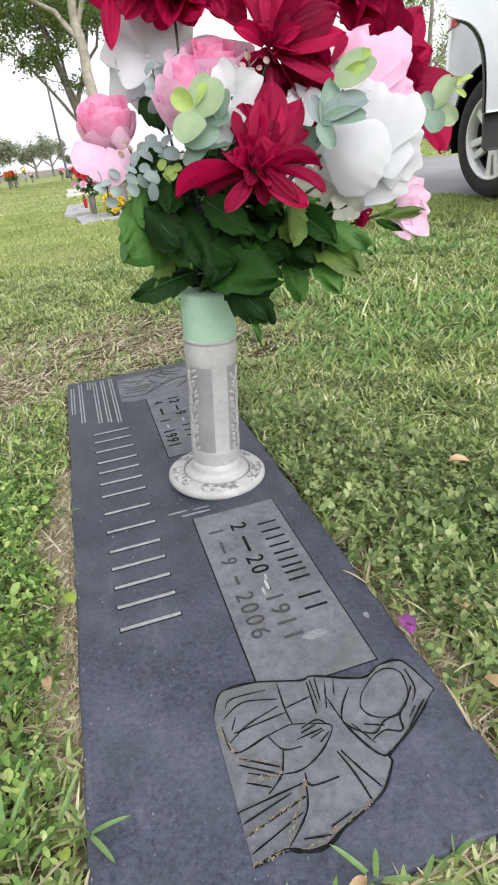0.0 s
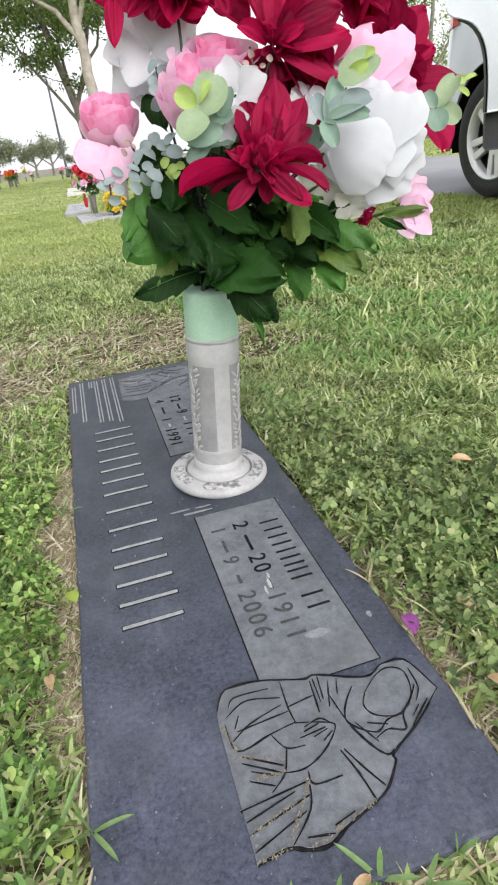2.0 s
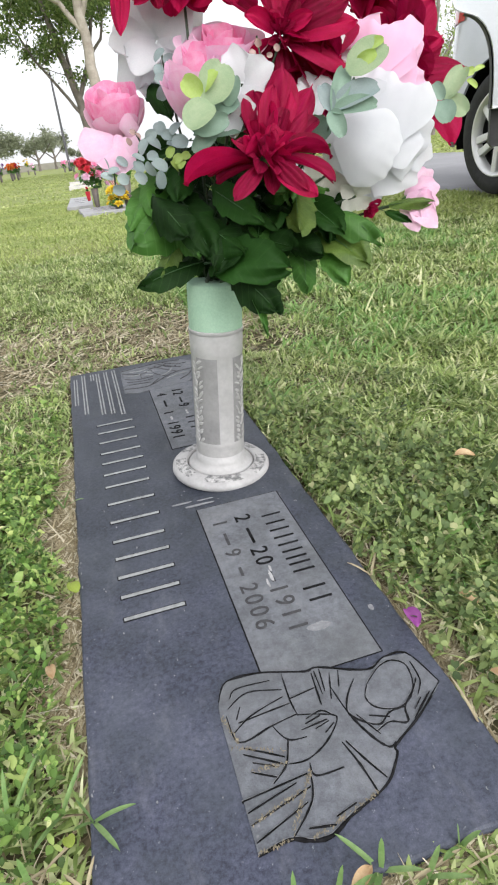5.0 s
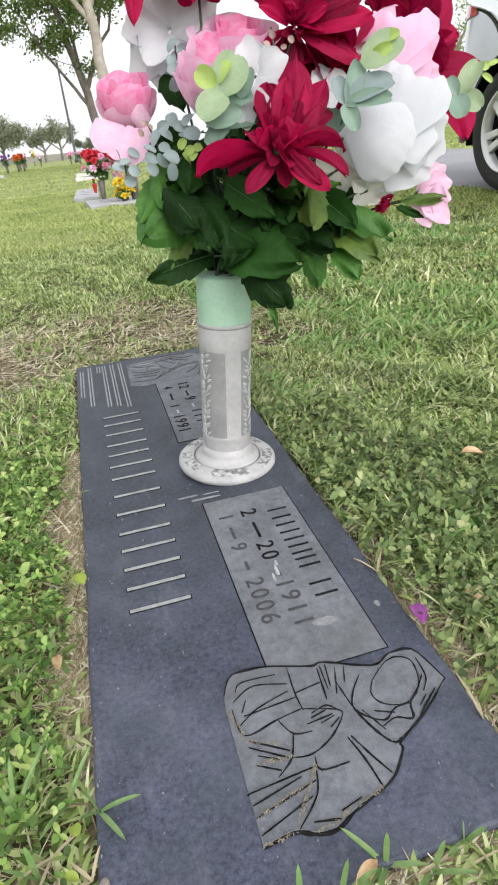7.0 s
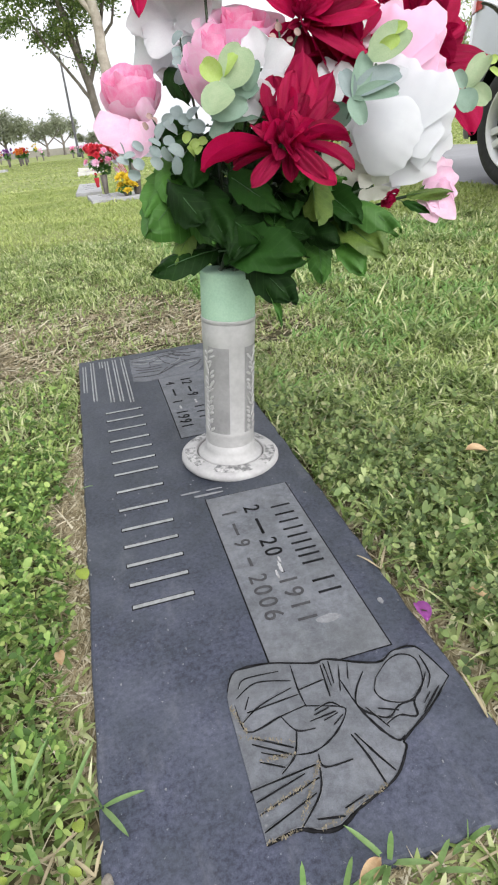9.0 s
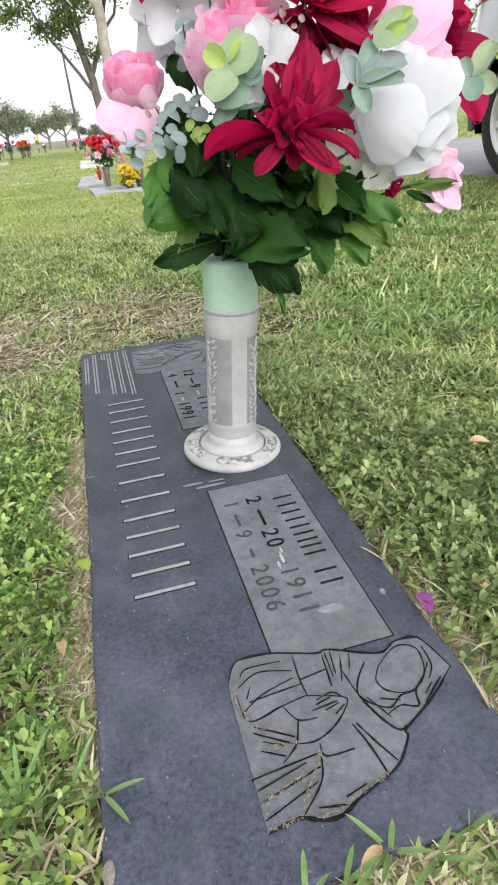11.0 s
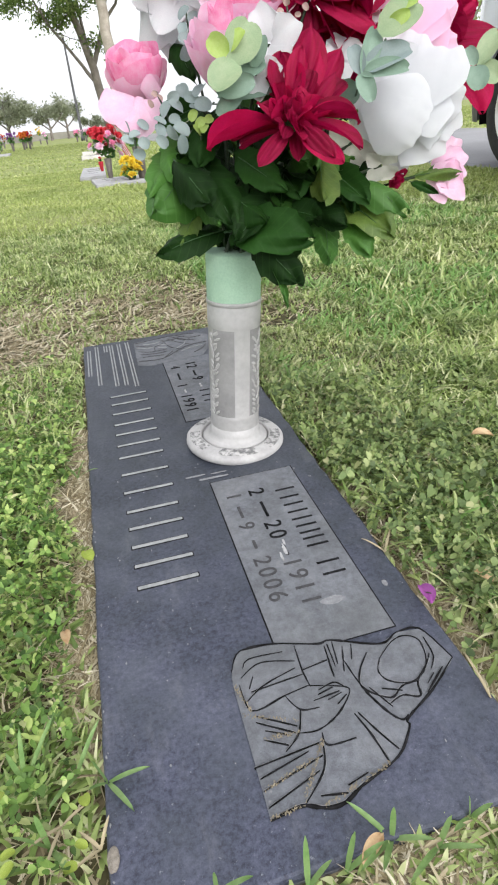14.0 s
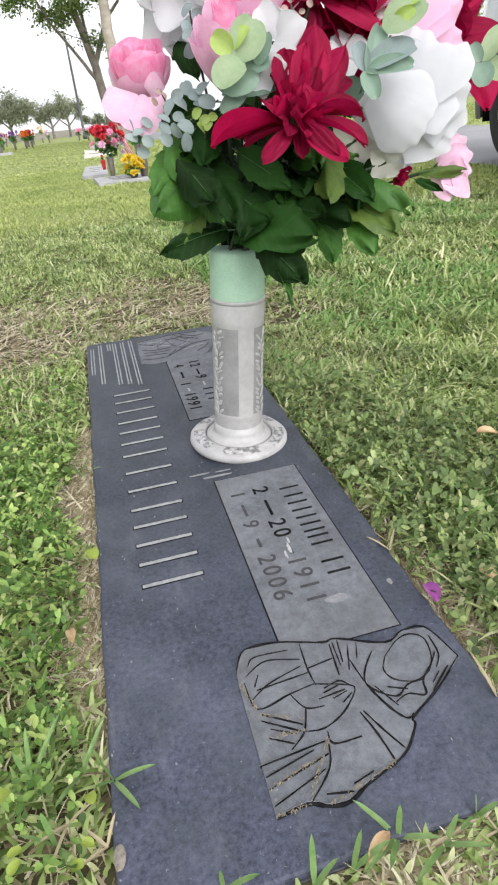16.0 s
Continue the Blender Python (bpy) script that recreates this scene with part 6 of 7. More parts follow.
tree((8.43, 14.8, -0.02), "lawn tree with a grey trunk beyond the lane", BARK, (
    ([(0, 0, 0), (0.02, 0, 1.5), (0.0, 0, 3.0), (0.05, 0, 4.4), (0.1, 0, 6.5)], 0.24, 0.09, 0.6),
    ([(0.0, 0, 2.9), (0.8, -0.2, 3.9), (1.7, -0.3, 4.6), (2.6, -0.4, 4.8)], 0.09, 0.03, 0.3),
    ([(0.0, 0, 3.2), (-0.8, 0.2, 4.4), (-1.6, 0.2, 5.6)], 0.09, 0.03, 0.4)), 45, 3, 5200, 0.055, FOLIAGE, 12, 1.6, 0.45, 0.5)
tree((15.5, 24.0, -0.02), "slender lawn tree with thin bright foliage", BARK, (
    ([(0, 0, 0), (0.05, 0, 1.6), (0.0, 0, 3.4), (0.1, 0, 5.6)], 0.16, 0.06, 0.3),
    ([(0, 0, 1.9), (-0.9, 0.1, 3.0), (-1.7, 0.2, 4.4)], 0.07, 0.03, 0.3),
    ([(0, 0, 2.2), (0.9, 0.1, 3.4), (1.6, 0.2, 5.0)], 0.07, 0.03, 0.3)), 47, 3, 4200, 0.07, FOLIAGE_SKY_LIT, 10, 1.6, 0.3, 0.6)
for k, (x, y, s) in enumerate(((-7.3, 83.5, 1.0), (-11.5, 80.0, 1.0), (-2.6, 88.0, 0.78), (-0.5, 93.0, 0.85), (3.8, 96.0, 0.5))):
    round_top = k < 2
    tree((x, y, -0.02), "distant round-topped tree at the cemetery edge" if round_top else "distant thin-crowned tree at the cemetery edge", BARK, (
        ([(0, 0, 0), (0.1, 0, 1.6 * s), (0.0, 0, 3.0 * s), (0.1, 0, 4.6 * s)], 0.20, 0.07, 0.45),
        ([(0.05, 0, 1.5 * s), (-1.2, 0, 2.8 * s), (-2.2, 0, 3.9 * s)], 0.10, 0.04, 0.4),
        ([(0.05, 0, 1.6 * s), (1.2, 0, 2.8 * s), (2.0, 0, 4.0 * s)], 0.10, 0.04, 0.4)), 60 + k, 3, 7000 if round_top else 2600, 0.16, FOLIAGE_HAZED, 12 if round_top else 9, 1.9 * s, 0.2 if round_top else -0.1, 0.9 if round_top else 0.6)

post = thing("lamp_post", pose(0.73, 47.6, -0.02), "tall dark steel lamp post on the lawn", "lamp post")
part("pole", lathe("pole", [(0.14, 0.0), (0.14, 0.25), (0.085, 0.3), (0.075, 4.0), (0.06, 6.1)], 16), POLE_DARK, post)
part("lamp_head", box(0.32, 0.5, 0.22, 0.04, (-0.08, -0.1, 6.2)), LAMP_GREY, post, "grey lamp head")

wall = new("wall_north", bpy.data.meshes.new("wall_north"))
bm = box(170, 0.3, 1.0, 0.02, (10, 112, 0.48))
bm.to_mesh(wall.data)
bm.free()
wall.data.materials.append(WALL_FAR)
tagged(wall, "low weathered block wall at the far cemetery edge", "wall", kind="structure")


# ---- neighbouring graves ----
MARKER_LETTER = material("cut_marker_letter", (0.10, 0.10, 0.105), (0.17, 0.17, 0.175), 30, 0.8)


def flat_marker(x, y, sx, sy, top, mat, label, turn=0.0):
    t = thing("flat_marker", pose(x, y, 0, 0, 0, turn), label, "grave marker", "flat markers in the next row")
    part("slab", box(sx, sy, 0.10 + top, 0.006, (0, 0, top / 2 - 0.05)), mat, t)
    for k in range(3):
        part("inscription_bar", box(sx * (0.6 - 0.12 * k), 0.03, 0.003, 0.0, (0, sy * (0.22 - 0.2 * k), top + 0.0005)), MARKER_LETTER, t)
    return t


flat_marker(0.40, 5.38, 0.46, 0.72, 0.02, MARKER_GREY, "grey granite flat marker under a flower vase", 2)
flat_marker(0.22, 7.0, 0.27, 1.8, 0.025, MARKER_GREY, "grey granite ledger marker sunk in the grass", -2)
flat_marker(0.40, 11.9, 0.50, 0.5, 0.05, MARKER_PALE, "pale granite flat marker in the row")
flat_marker(0.50, 14.6, 0.60, 0.5, 0.05, MARKER_PALE, "pale granite flat marker in the row")
flat_marker(0.70, 18.5, 0.60, 0.5, 0.06, MARKER_GREY, "grey granite flat marker in the row")
flat_marker(-2.35, 21.7, 0.7, 0.6, 0.06, MARKER_GREY, "grey granite flat marker under a flower vase")


def bloom_mesh(mat, seed):
    """One small fabric flower head of folded petals."""
    r = random.Random(seed)
    bm = bmesh.new()
    for k in range(18):
        a, e = 2.4 * k, 0.15 + 1.25 * k / 18
        d = Vector((math.cos(a) * math.cos(e), math.sin(a) * math.cos(e), math.sin(e)))
        s = d.cross(Vector((0, 0, 1))).normalized() if abs(d.z) < 0.99 else Vector((1, 0, 0))
        L = 1.0 - 0.35 * k / 18
        v = [bm.verts.new(q) for q in (d * 0.05, d * 0.55 * L + s * 0.3 + Vector((0, 0, 0.08)), d * L, d * 0.55 * L - s * 0.3 + Vector((0, 0, 0.08)))]
        bm.faces.new(v)
    me = bpy.data.meshes.new("bloom")
    bm.to_mesh(me)
    bm.free()
    me.materials.append(mat)
    return smooth(me)


BLOOMS = {m.name: bloom_mesh(m, 3) for m in (BLOOM_RED, PINK, PINK_PALE, WHITE, YELLOW, ORANGE, PURPLE)}
tuft_me = leaf_cloud("leaves", [(0, 0, 0)], [1.0], 70, 0.35, 9)
tuft_me.materials.append(LEAF_MID)


def grave_flowers(p, label, h, heads, vase_h=0.16, vase_mat=None, vase_r=0.05, wide=0.14, seed=1, bloom=0.055, tall=0.16, more=1.0):
    """A tapered vase with a bunch of flower heads."""
    r = random.Random(seed)
    t = thing("grave_flowers", Matrix.Translation(p), label, "flower vase", "flower vases on other graves")
    part("vase", lathe("vase", [(vase_r * 0.55, 0.0), (vase_r * 0.6, 0.01), (vase_r, vase_h), (vase_r * 0.9, vase_h)], 20), vase_mat or VASE_DARK, t, "tapered vase")
    part("leaves", tuft_me, LEAF_MID, t, "green fabric leaves", Matrix.Translation((0, 0, h - tall * 0.6)) @ Matrix.Diagonal((wide * 0.75, wide * 0.6, tall * 0.7, 1)))
    for mat, n, zlo, zhi in heads:
        for _ in range(int(n * more)):
            a = r.uniform(0, 2 * math.pi)
            q = wide * r.uniform(0.15, 1.0)
            z = r.uniform(zlo, zhi)
            d = Vector((math.cos(a) * q, math.sin(a) * q * 0.8, z - h + tall))
            part("bloom", BLOOMS[mat.name], mat, t, m=aim((d.x, d.y, z), Vector((d.x * 3, d.y * 3 - 0.15, 0.35)), r.uniform(0, 6), bloom * r.uniform(0.75, 1.2)))
    return t


grave_flowers((0.350, 5.70, 0.02), "dark vase of red and pink fabric flowers on a flat marker", 0.38, ((BLOOM_RED, 26, 0.28, 0.43), (PINK, 9, 0.26, 0.40), (PINK_PALE, 8, 0.17, 0.29), (WHITE, 4, 0.18, 0.28)), 0.17, None, 0.036, 0.16, 3, 0.050, 0.2)
grave_flowers((0.612, 5.22, 0.02), "bronze vase of red fabric flowers on a flat marker", 0.38, ((BLOOM_RED, 12, 0.32, 0.44), (WHITE, 4, 0.30, 0.42)), 0.26, None, 0.055, 0.13, 4, 0.055, 0.14)
grave_flowers((0.501, 5.15, 0.02), "low clump of yellow fabric flowers on a flat marker", 0.11, ((YELLOW, 34, 0.04, 0.17),), 0.05, VASE_DARK, 0.035, 0.095, 5, 0.044, 0.10)
grave_flowers((0.295, 6.15, 0.06), "little red trinket jar beside the flowers", 0.12, ((BLOOM_RED, 3, 0.10, 0.13),), 0.09, BLOOM_RED, 0.026, 0.02, 6, 0.02, 0.03)
for k, (x, y, h, kinds) in enumerate((
        (-2.37, 21.9, 0.5, ((PURPLE, 6), (WHITE, 4))), (-2.75, 24.0, 0.6, ((WHITE, 8),)), (-2.95, 27.5, 0.6, ((YELLOW, 5), (PURPLE, 8))), (-2.55, 29.5, 0.6, ((PURPLE, 9),)),
        (-2.15, 30.5, 0.6, ((ORANGE, 12),)), (-1.95, 31.5, 0.6, ((ORANGE, 10), (BLOOM_RED, 4))), (-2.35, 35.0, 0.6, ((PINK, 8),)), (-2.6, 44.0, 0.7, ((WHITE, 8),)), (-2.4, 52.0, 0.9, ((YELLOW, 10),)),
        (-1.7, 46.0, 0.6, ((PINK_PALE, 7),)), (0.3, 42.0, 0.55, ((PINK, 8),)), (0.75, 36.0, 0.55, ((PINK_PALE, 8),)), (0.95, 30.0, 0.5, ((BLOOM_RED, 8), (PINK, 4))), (0.75, 18.6, 0.45, ((BLOOM_RED, 8),)),
        (1.0, 24.0, 0.48, ((PINK_PALE, 6),)), (-3.4, 33.0, 0.58, ((BLOOM_RED, 6), (WHITE, 4))), (-4.6, 47.0, 0.67, ((ORANGE, 6),)))):
    grave_flowers((x, y, -0.02), "distant grave vase filled with bright fabric flowers", h, [(mat, n, h * 0.76, h * 1.22) for mat, n in kinds], 0.34, VASE_DARK, 0.07, 0.22, 20 + k, 0.095, 0.3, 1.8)

flag = thing("small_flag", pose(0.475, 5.66, 0.02), "small striped red and white flag on a stick", "flag")
part("stick", tube("stick", [(0.0, 0, 0), (-0.01, 0, 0.2), (-0.02, 0, 0.42)], 0.004, 6), BARK_PALE, flag, "thin wooden stick")
for k in range(7):
    n = 9
    vs = [(-0.015 + 0.12 * i / (n - 1), 0.012 * math.sin(5 * i / n + k), 0.40 - 0.016 * (k + j) - 0.22 * (i / (n - 1)) ** 1.2) for j in range(2) for i in range(n)]
    part("stripe", sheet_mesh("stripe", vs, grid_faces(n, 2)), FLAG_RED if k % 2 == 0 else FLAG_WHITE, flag)


# ---- weeds, fallen petals and leaves round the marker ----
def weed(root, tips, seed, mat=None, wide=0.0040):
    r = random.Random(seed)
    t = thing("crabgrass_tuft", Matrix.Translation(root), "broad-bladed crabgrass tuft at the marker edge", "grass tuft", "crabgrass tufts")
    root = Vector(root)
    for tip in tips:
        d = Vector(tip) - root
        n, vs = 8, []
        side = Vector((-d.y, d.x, 0)).normalized()
        for i in range(n):
            f = i / (n - 1)
            c = d * f + Vector((0, 0, 0.25 * d.length * f * (1 - f)))
            w = wide * 0.5 * min(1.0, 0.6 + 1.6 * f) * max(0.01, 1 - f ** 5) ** 0.8
            vs += [c - side * w, c + Vector((0, 0, -0.0009)), c + side * w]
        part("blade", sheet_mesh("blade", vs, grid_faces(3, n)), mat or WEED, t)
    return t


weed((0.003, -0.364, 0.000), ((0.035, -0.369, 0.012), (0.021, -0.396, 0.010), (-0.003, -0.364, 0.030), (-0.007, -0.378, 0.020)), 1)
weed((-0.058, -0.344, -0.005), ((-0.054, -0.324, 0.035), (-0.030, -0.317, 0.030), (-0.064, -0.338, 0.030)), 2)
weed((-0.021, -0.348, -0.005), ((0.002, -0.324, 0.020), (-0.036, -0.381, 0.015), (-0.025, -0.350, 0.030)), 3)
weed((0.182, -0.458, -0.004), ((0.160, -0.435, 0.012), (0.183, -0.456, 0.030), (0.204, -0.472, 0.010), (0.163, -0.483, 0.020), (0.150, -0.479, 0.020)), 4)
weed((0.120, -0.468, -0.004), ((0.124, -0.455, 0.030), (0.136, -0.468, 0.020)), 5)
weed((0.146, -0.467, -0.004), ((0.154, -0.462, 0.030), (0.171, -0.468, 0.020)), 6)
weed((0.208, -0.471, -0.004), ((0.218, -0.467, 0.020), (0.229, -0.486, 0.012), (0.175, -0.493, 0.020)), 7)
weed((0.237, -0.462, -0.004), ((0.250, -0.465, 0.012), (0.235, -0.460, 0.020), (0.214, -0.476, 0.020)), 8)
weed((0.065, -0.454, -0.004), ((0.066, -0.453, 0.020), (0.088, -0.462, 0.020)), 9)
weed((-0.039, -0.394, -0.005), ((-0.016, -0.431, 0.015), (-0.041, -0.390, 0.030), (-0.055, -0.400, 0.030)), 10)
for k, (root, tips) in enumerate((((-0.030, -0.385, 0.000), ((-0.049, -0.400, 0.012), (-0.010, -0.382, 0.012), (-0.039, -0.414, 0.006))), ((-0.004, -0.408, 0.000), ((-0.016, -0.399, 0.012), (0.004, -0.393, 0.010), (-0.021, -0.420, 0.008))), ((0.214, -0.469, 0.000), ((0.232, -0.470, 0.012), (0.194, -0.475, 0.010))), ((0.302, -0.391, 0.000), ((0.300, -0.369, 0.012), (0.302, -0.350, 0.010), (0.297, -0.387, 0.020))), ((0.305, -0.203, -0.000), ((0.288, -0.180, 0.006), (0.323, -0.180, 0.012))))):
    tagged(weed(root, tips, 30 + k, STRAW, 0.0026), "dead straw-coloured grass sheaths at the marker edge")
weed((-0.017, 0.096, -0.006), ((0.015, 0.066, 0.020), (-0.000, 0.080, 0.030), (-0.025, 0.069, 0.030)), 11)


def fallen(name, p, size, wide, turn, mat, label, kind="pointed", tilt=8, curl=-0.5):
    t = part(name, blade(name, kind, rise=0.3, curl=curl, cup=0.3, ruffle=0.05, seed=int(turn), width=wide), mat, None, m=Matrix.Translation(p) @ Matrix.Rotation(radians(turn), 4, "Z") @ Matrix.Rotation(radians(tilt), 4, "X") @ Matrix.Scale(size, 4))
    return tagged(t, label, "leaf" if "leaf" in name else "petal")


fallen("fallen_petal", (0.310, -0.268, 0.008), 0.030, 0.48, -192, MAGENTA, "crumpled magenta petal lying at the marker edge")
fallen("dry_leaf", (0.334, -0.360, 0.012), 0.034, 0.42, -165, DRY_LEAF, "pale tan dry leaf lying on the grass")
fallen("dry_leaf", (0.520, -0.077, 0.030), 0.030, 0.55, 80, DRY_LEAF, "curled tan dry leaf lying on the clover")
fallen("dry_leaf", (-0.027, -0.213, 0.012), 0.022, 0.40, -170, DRY_LEAF, "small brown dry leaf on the straw")
fallen("dry_leaf", (0.373, -0.290, 0.012), 0.019, 0.6, 35, DRY_LEAF, "curled brown dry leaf lying on the clover")
fallen("dry_leaf", (0.156, -0.470, 0.006), 0.022, 0.4, -60, DRY_LEAF, "small brown dry leaf at the marker edge")
fallen("round_leaf", (-0.001, -0.110, 0.006), 0.017, 0.8, 20, YELLOW_GREEN, "single yellow-green round weed leaf", "disc")
fallen("round_leaf", (-0.010, -0.412, 0.014), 0.0086, 0.7, 60, YELLOW_GREEN, "single yellow-green round weed leaf", "disc")
fallen("round_leaf", (-0.055, -0.402, 0.018), 0.0094, 0.7, 120, YELLOW_GREEN, "single yellow-green round weed leaf", "disc")
fallen("round_leaf", (-0.067, -0.360, 0.020), 0.0130, 0.9, 150, YELLOW_GREEN, "single yellow-green round weed leaf", "disc")
fallen("round_leaf", (-0.012, -0.378, 0.016), 0.0101, 0.8, 200, YELLOW_GREEN, "single yellow-green round weed leaf", "disc")
fallen("round_leaf", (-0.025, -0.421, 0.014), 0.0094, 0.8, 260, YELLOW_GREEN, "single yellow-green round weed leaf", "disc")
fallen("round_leaf", (-0.062, -0.416, 0.018), 0.0094, 0.8, 310, YELLOW_GREEN, "single yellow-green round weed leaf", "disc")


# ---- the lawn's blades ----
EYE_XY = (0.08, -0.64)


def scatter(g, n, r0, r1, a0, a1):
    r = np.sqrt(g.uniform(r0 * r0, r1 * r1, n))
    a = np.radians(g.uniform(a0, a1, n))
    return EYE_XY[0] + r * np.sin(a), EYE_XY[1] + r * np.cos(a)


def off_stone(x, y, gap=0.003):
    return ~((x > -gap) & (x < SW + gap) & (y > SY0 - gap) & (y < SY1 + gap))


def patch(x, y, s=1.0):
    return 0.5 + 0.25 * (np.sin(2.3 * s * x + 1.1 * s * y + 0.7) + np.sin(3.1 * s * y - 1.7 * s * x) * 0.8 + 0.6 * np.sin(7.7 * s * x + 5.3 * s * y + 2.0))


def dryness(x, y):
    d = (0.42 + 0.90 * patch(x, y, 4.0)) * np.exp(-(((x + 0.05) / 0.72) ** 2 + ((y - 0.95) / 0.32) ** 2) ** 1.5)
    d += np.where((x > -0.004 - 0.058 * patch(x, y, 9.0) * np.clip(1.15 - 2.2 * (y + 0.05), 0.25, 1.0)) & (x < 0.0) & (y > -0.34) & (y < 0.26), 0.85, 0.0)
    d += np.where((x > 0.305) & (x < 0.335 + 0.03 * patch(x, y, 8.0)) & (y < -0.05), 0.75, 0.0) + np.where((y < SY0) & (x > -0.05), 0.25, 0.0)
    d += np.where((x < 0.06) & (x > -0.2) & (y > -0.5) & (y < -0.36), 0.45, 0.0)
    d += 0.55 * np.exp(-(((x - 1.7) / 0.9) ** 2 + ((y - 2.3) / 0.5) ** 2)) + 0.30 * np.clip(patch(x, y) - 0.55, 0, 1)
    d += 0.46 * np.exp(-(((x + 0.28) / 0.30) ** 2 + ((y - 0.58) / 0.34) ** 2)) * (x < 0.0)
    d += np.where((x < 0.0) & (y < 0.4), 0.38 * np.clip(patch(x, y, 7.0) - 0.35, 0, 1), 0.0)
    d += 0.14 * np.exp(-(((x - 0.62) / 0.30) ** 2 + ((y - 0.42) / 0.30) ** 2))
    return d + 0.35 * np.exp(-(((x - 0.40) / 0.06) ** 2 + ((y + 0.30) / 0.12) ** 2))


def cloverness(x, y):
    wob = 0.22 * (patch(x, y, 3.0) - 0.5)
    right = np.exp(-(np.clip(x - 0.44 - wob, 0, 9) / 0.24) ** 2) * (x > 0.3) * np.exp(-(np.clip(y - 0.0 - wob, 0, 9) / 0.23) ** 2)
    left = 0.60 * (x < -0.02) * np.exp(-(np.clip(y - 0.02, 0, 9) / 0.32) ** 2) * np.where(y < -0.38, 0.7, 1.15)
    return np.clip(0.8 * right + left, 0, 1) * np.clip(1.15 - dryness(x, y), 0, 1)


def grass(name, x, y, h, w, lean, seed, mat, label, rows=(0.0, 0.4, 0.75, 1.0), flat=False):
    g = np.random.default_rng(seed)
    n = len(x)
    yaw = g.uniform(0, 2 * np.pi, n)
    d, s = np.stack([np.cos(yaw), np.sin(yaw)], 1), np.stack([-np.sin(yaw), np.cos(yaw)], 1)
    bend = g.uniform(0.3, 1.9, n)
    # blades that would lie across the stone lean the other way
    over = ~off_stone(x + d[:, 0] * h * (0.8 * lean + 0.5 * bend), y + d[:, 1] * h * (0.8 * lean + 0.5 * bend), -0.006)
    d[over] *= -1
    fine = np.where((x < 0.45 + 0.3 * np.sin(2.1 * y)) & (y > 0.3), 0.68, 1.0) if mat in (GRASS, GRASS_FAR) else np.ones(n)
    h, w = h * (0.25 + 0.75 * fine), w * fine
    zr = ground_z(x, y)
    vs = []
    for t in rows:
        out = h * (lean * 0.8 * t + bend * 0.5 * t * t)
        up = h * (0.22 if flat else 1.0) * (t - 0.36 * bend * t ** 2.2)
        ww = w * 0.5 * (1.0 - t ** 3.2 * 0.92)
        cx, cy, cz = x + d[:, 0] * out, y + d[:, 1] * out, zr + up
        vs.append(np.stack([cx - s[:, 0] * ww, cy - s[:, 1] * ww, cz], 1))
        vs.append(np.stack([cx + s[:, 0] * ww, cy + s[:, 1] * ww, cz + ww * 0.3], 1))
    k = len(rows)
    v = np.stack(vs, 1).reshape(-1, 3)
    base = (np.arange(n) * 2 * k)[:, None, None]
    f = np.array([[2 * j, 2 * j + 1, 2 * j + 3, 2 * j + 2] for j in range(k - 1)])[None] + base
    ob = new(name, sheet_mesh(name, v, f.reshape(-1, 4)))
    ob.data.materials.append(mat)
    return tagged(ob, label, "grass", kind="stuff")


g = np.random.default_rng(1)
zones = []
for r0, r1, a0, a1, n in ((0.12, 1.30, -50, 70, 78000), (1.25, 3.3, -26, 46, 170000), (3.2, 9.0, -22, 42, 190000), (9.0, 40.0, -22, 40, 90000)):
    x, y = scatter(g, n, r0, r1, a0, a1)
    keep = off_stone(x, y) & ~((x > 2.7) & (x < 5.9))
    zones.append((x[keep], y[keep]))
(x, y), u = zones[0], g.random(len(zones[0][0]))
dry = g.random(len(x)) < dryness(x, y)
green = ~dry & (u > 0.5 * cloverness(x, y))
low = (np.where(y < -0.44, 0.5, 1.0) * np.where((x < 0.0) & (y < 0.1), 0.62, 1.0))[green]
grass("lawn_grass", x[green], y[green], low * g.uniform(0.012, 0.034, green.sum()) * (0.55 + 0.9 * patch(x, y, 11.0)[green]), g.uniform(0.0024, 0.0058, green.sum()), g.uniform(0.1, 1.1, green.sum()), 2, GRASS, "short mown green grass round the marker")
grass("straw", x[dry], y[dry], g.gamma(3.0, 0.0052, dry.sum()), g.uniform(0.0009, 0.0028, dry.sum()), g.uniform(0.5, 1.0, dry.sum()), 3, STRAW, "dry straw-coloured clippings along the marker edge", flat=True)
x, y = g.uniform(-0.075, -0.002, 13000), g.uniform(-0.34, 0.24, 13000)
keep = (x > -0.004 - 0.055 * patch(x, y, 9.0) * np.clip(1.15 - 2.2 * (y + 0.05), 0.25, 1.0)) & (g.random(len(x)) < 0.75)
x, y = x[keep], y[keep]
grass("straw", x, y, g.gamma(3.0, 0.0060, len(x)), g.uniform(0.0009, 0.0026, len(x)), g.uniform(0.5, 1.2, len(x)), 8, STRAW, "thick dry straw-coloured clippings along the marker edge", flat=True)
x, y = SW + 0.002 + g.gamma(1.5, 0.009, 4200), g.uniform(-0.44, -0.02, 4200)
keep = g.random(len(x)) < np.clip(1.5 * patch(x, y, 8.0) - 0.2, 0.05, 1.0)
x, y = x[keep], y[keep]
grass("straw", x, y, g.gamma(3.0, 0.0062, len(x)), g.uniform(0.0010, 0.0028, len(x)), g.uniform(0.5, 1.2, len(x)), 28, STRAW, "dry straw-coloured clippings along the marker's long edge", flat=True)
x, y = g.uniform(0.16, 0.36, 3600), SY0 - 0.002 - g.gamma(1.6, 0.011, 3600)
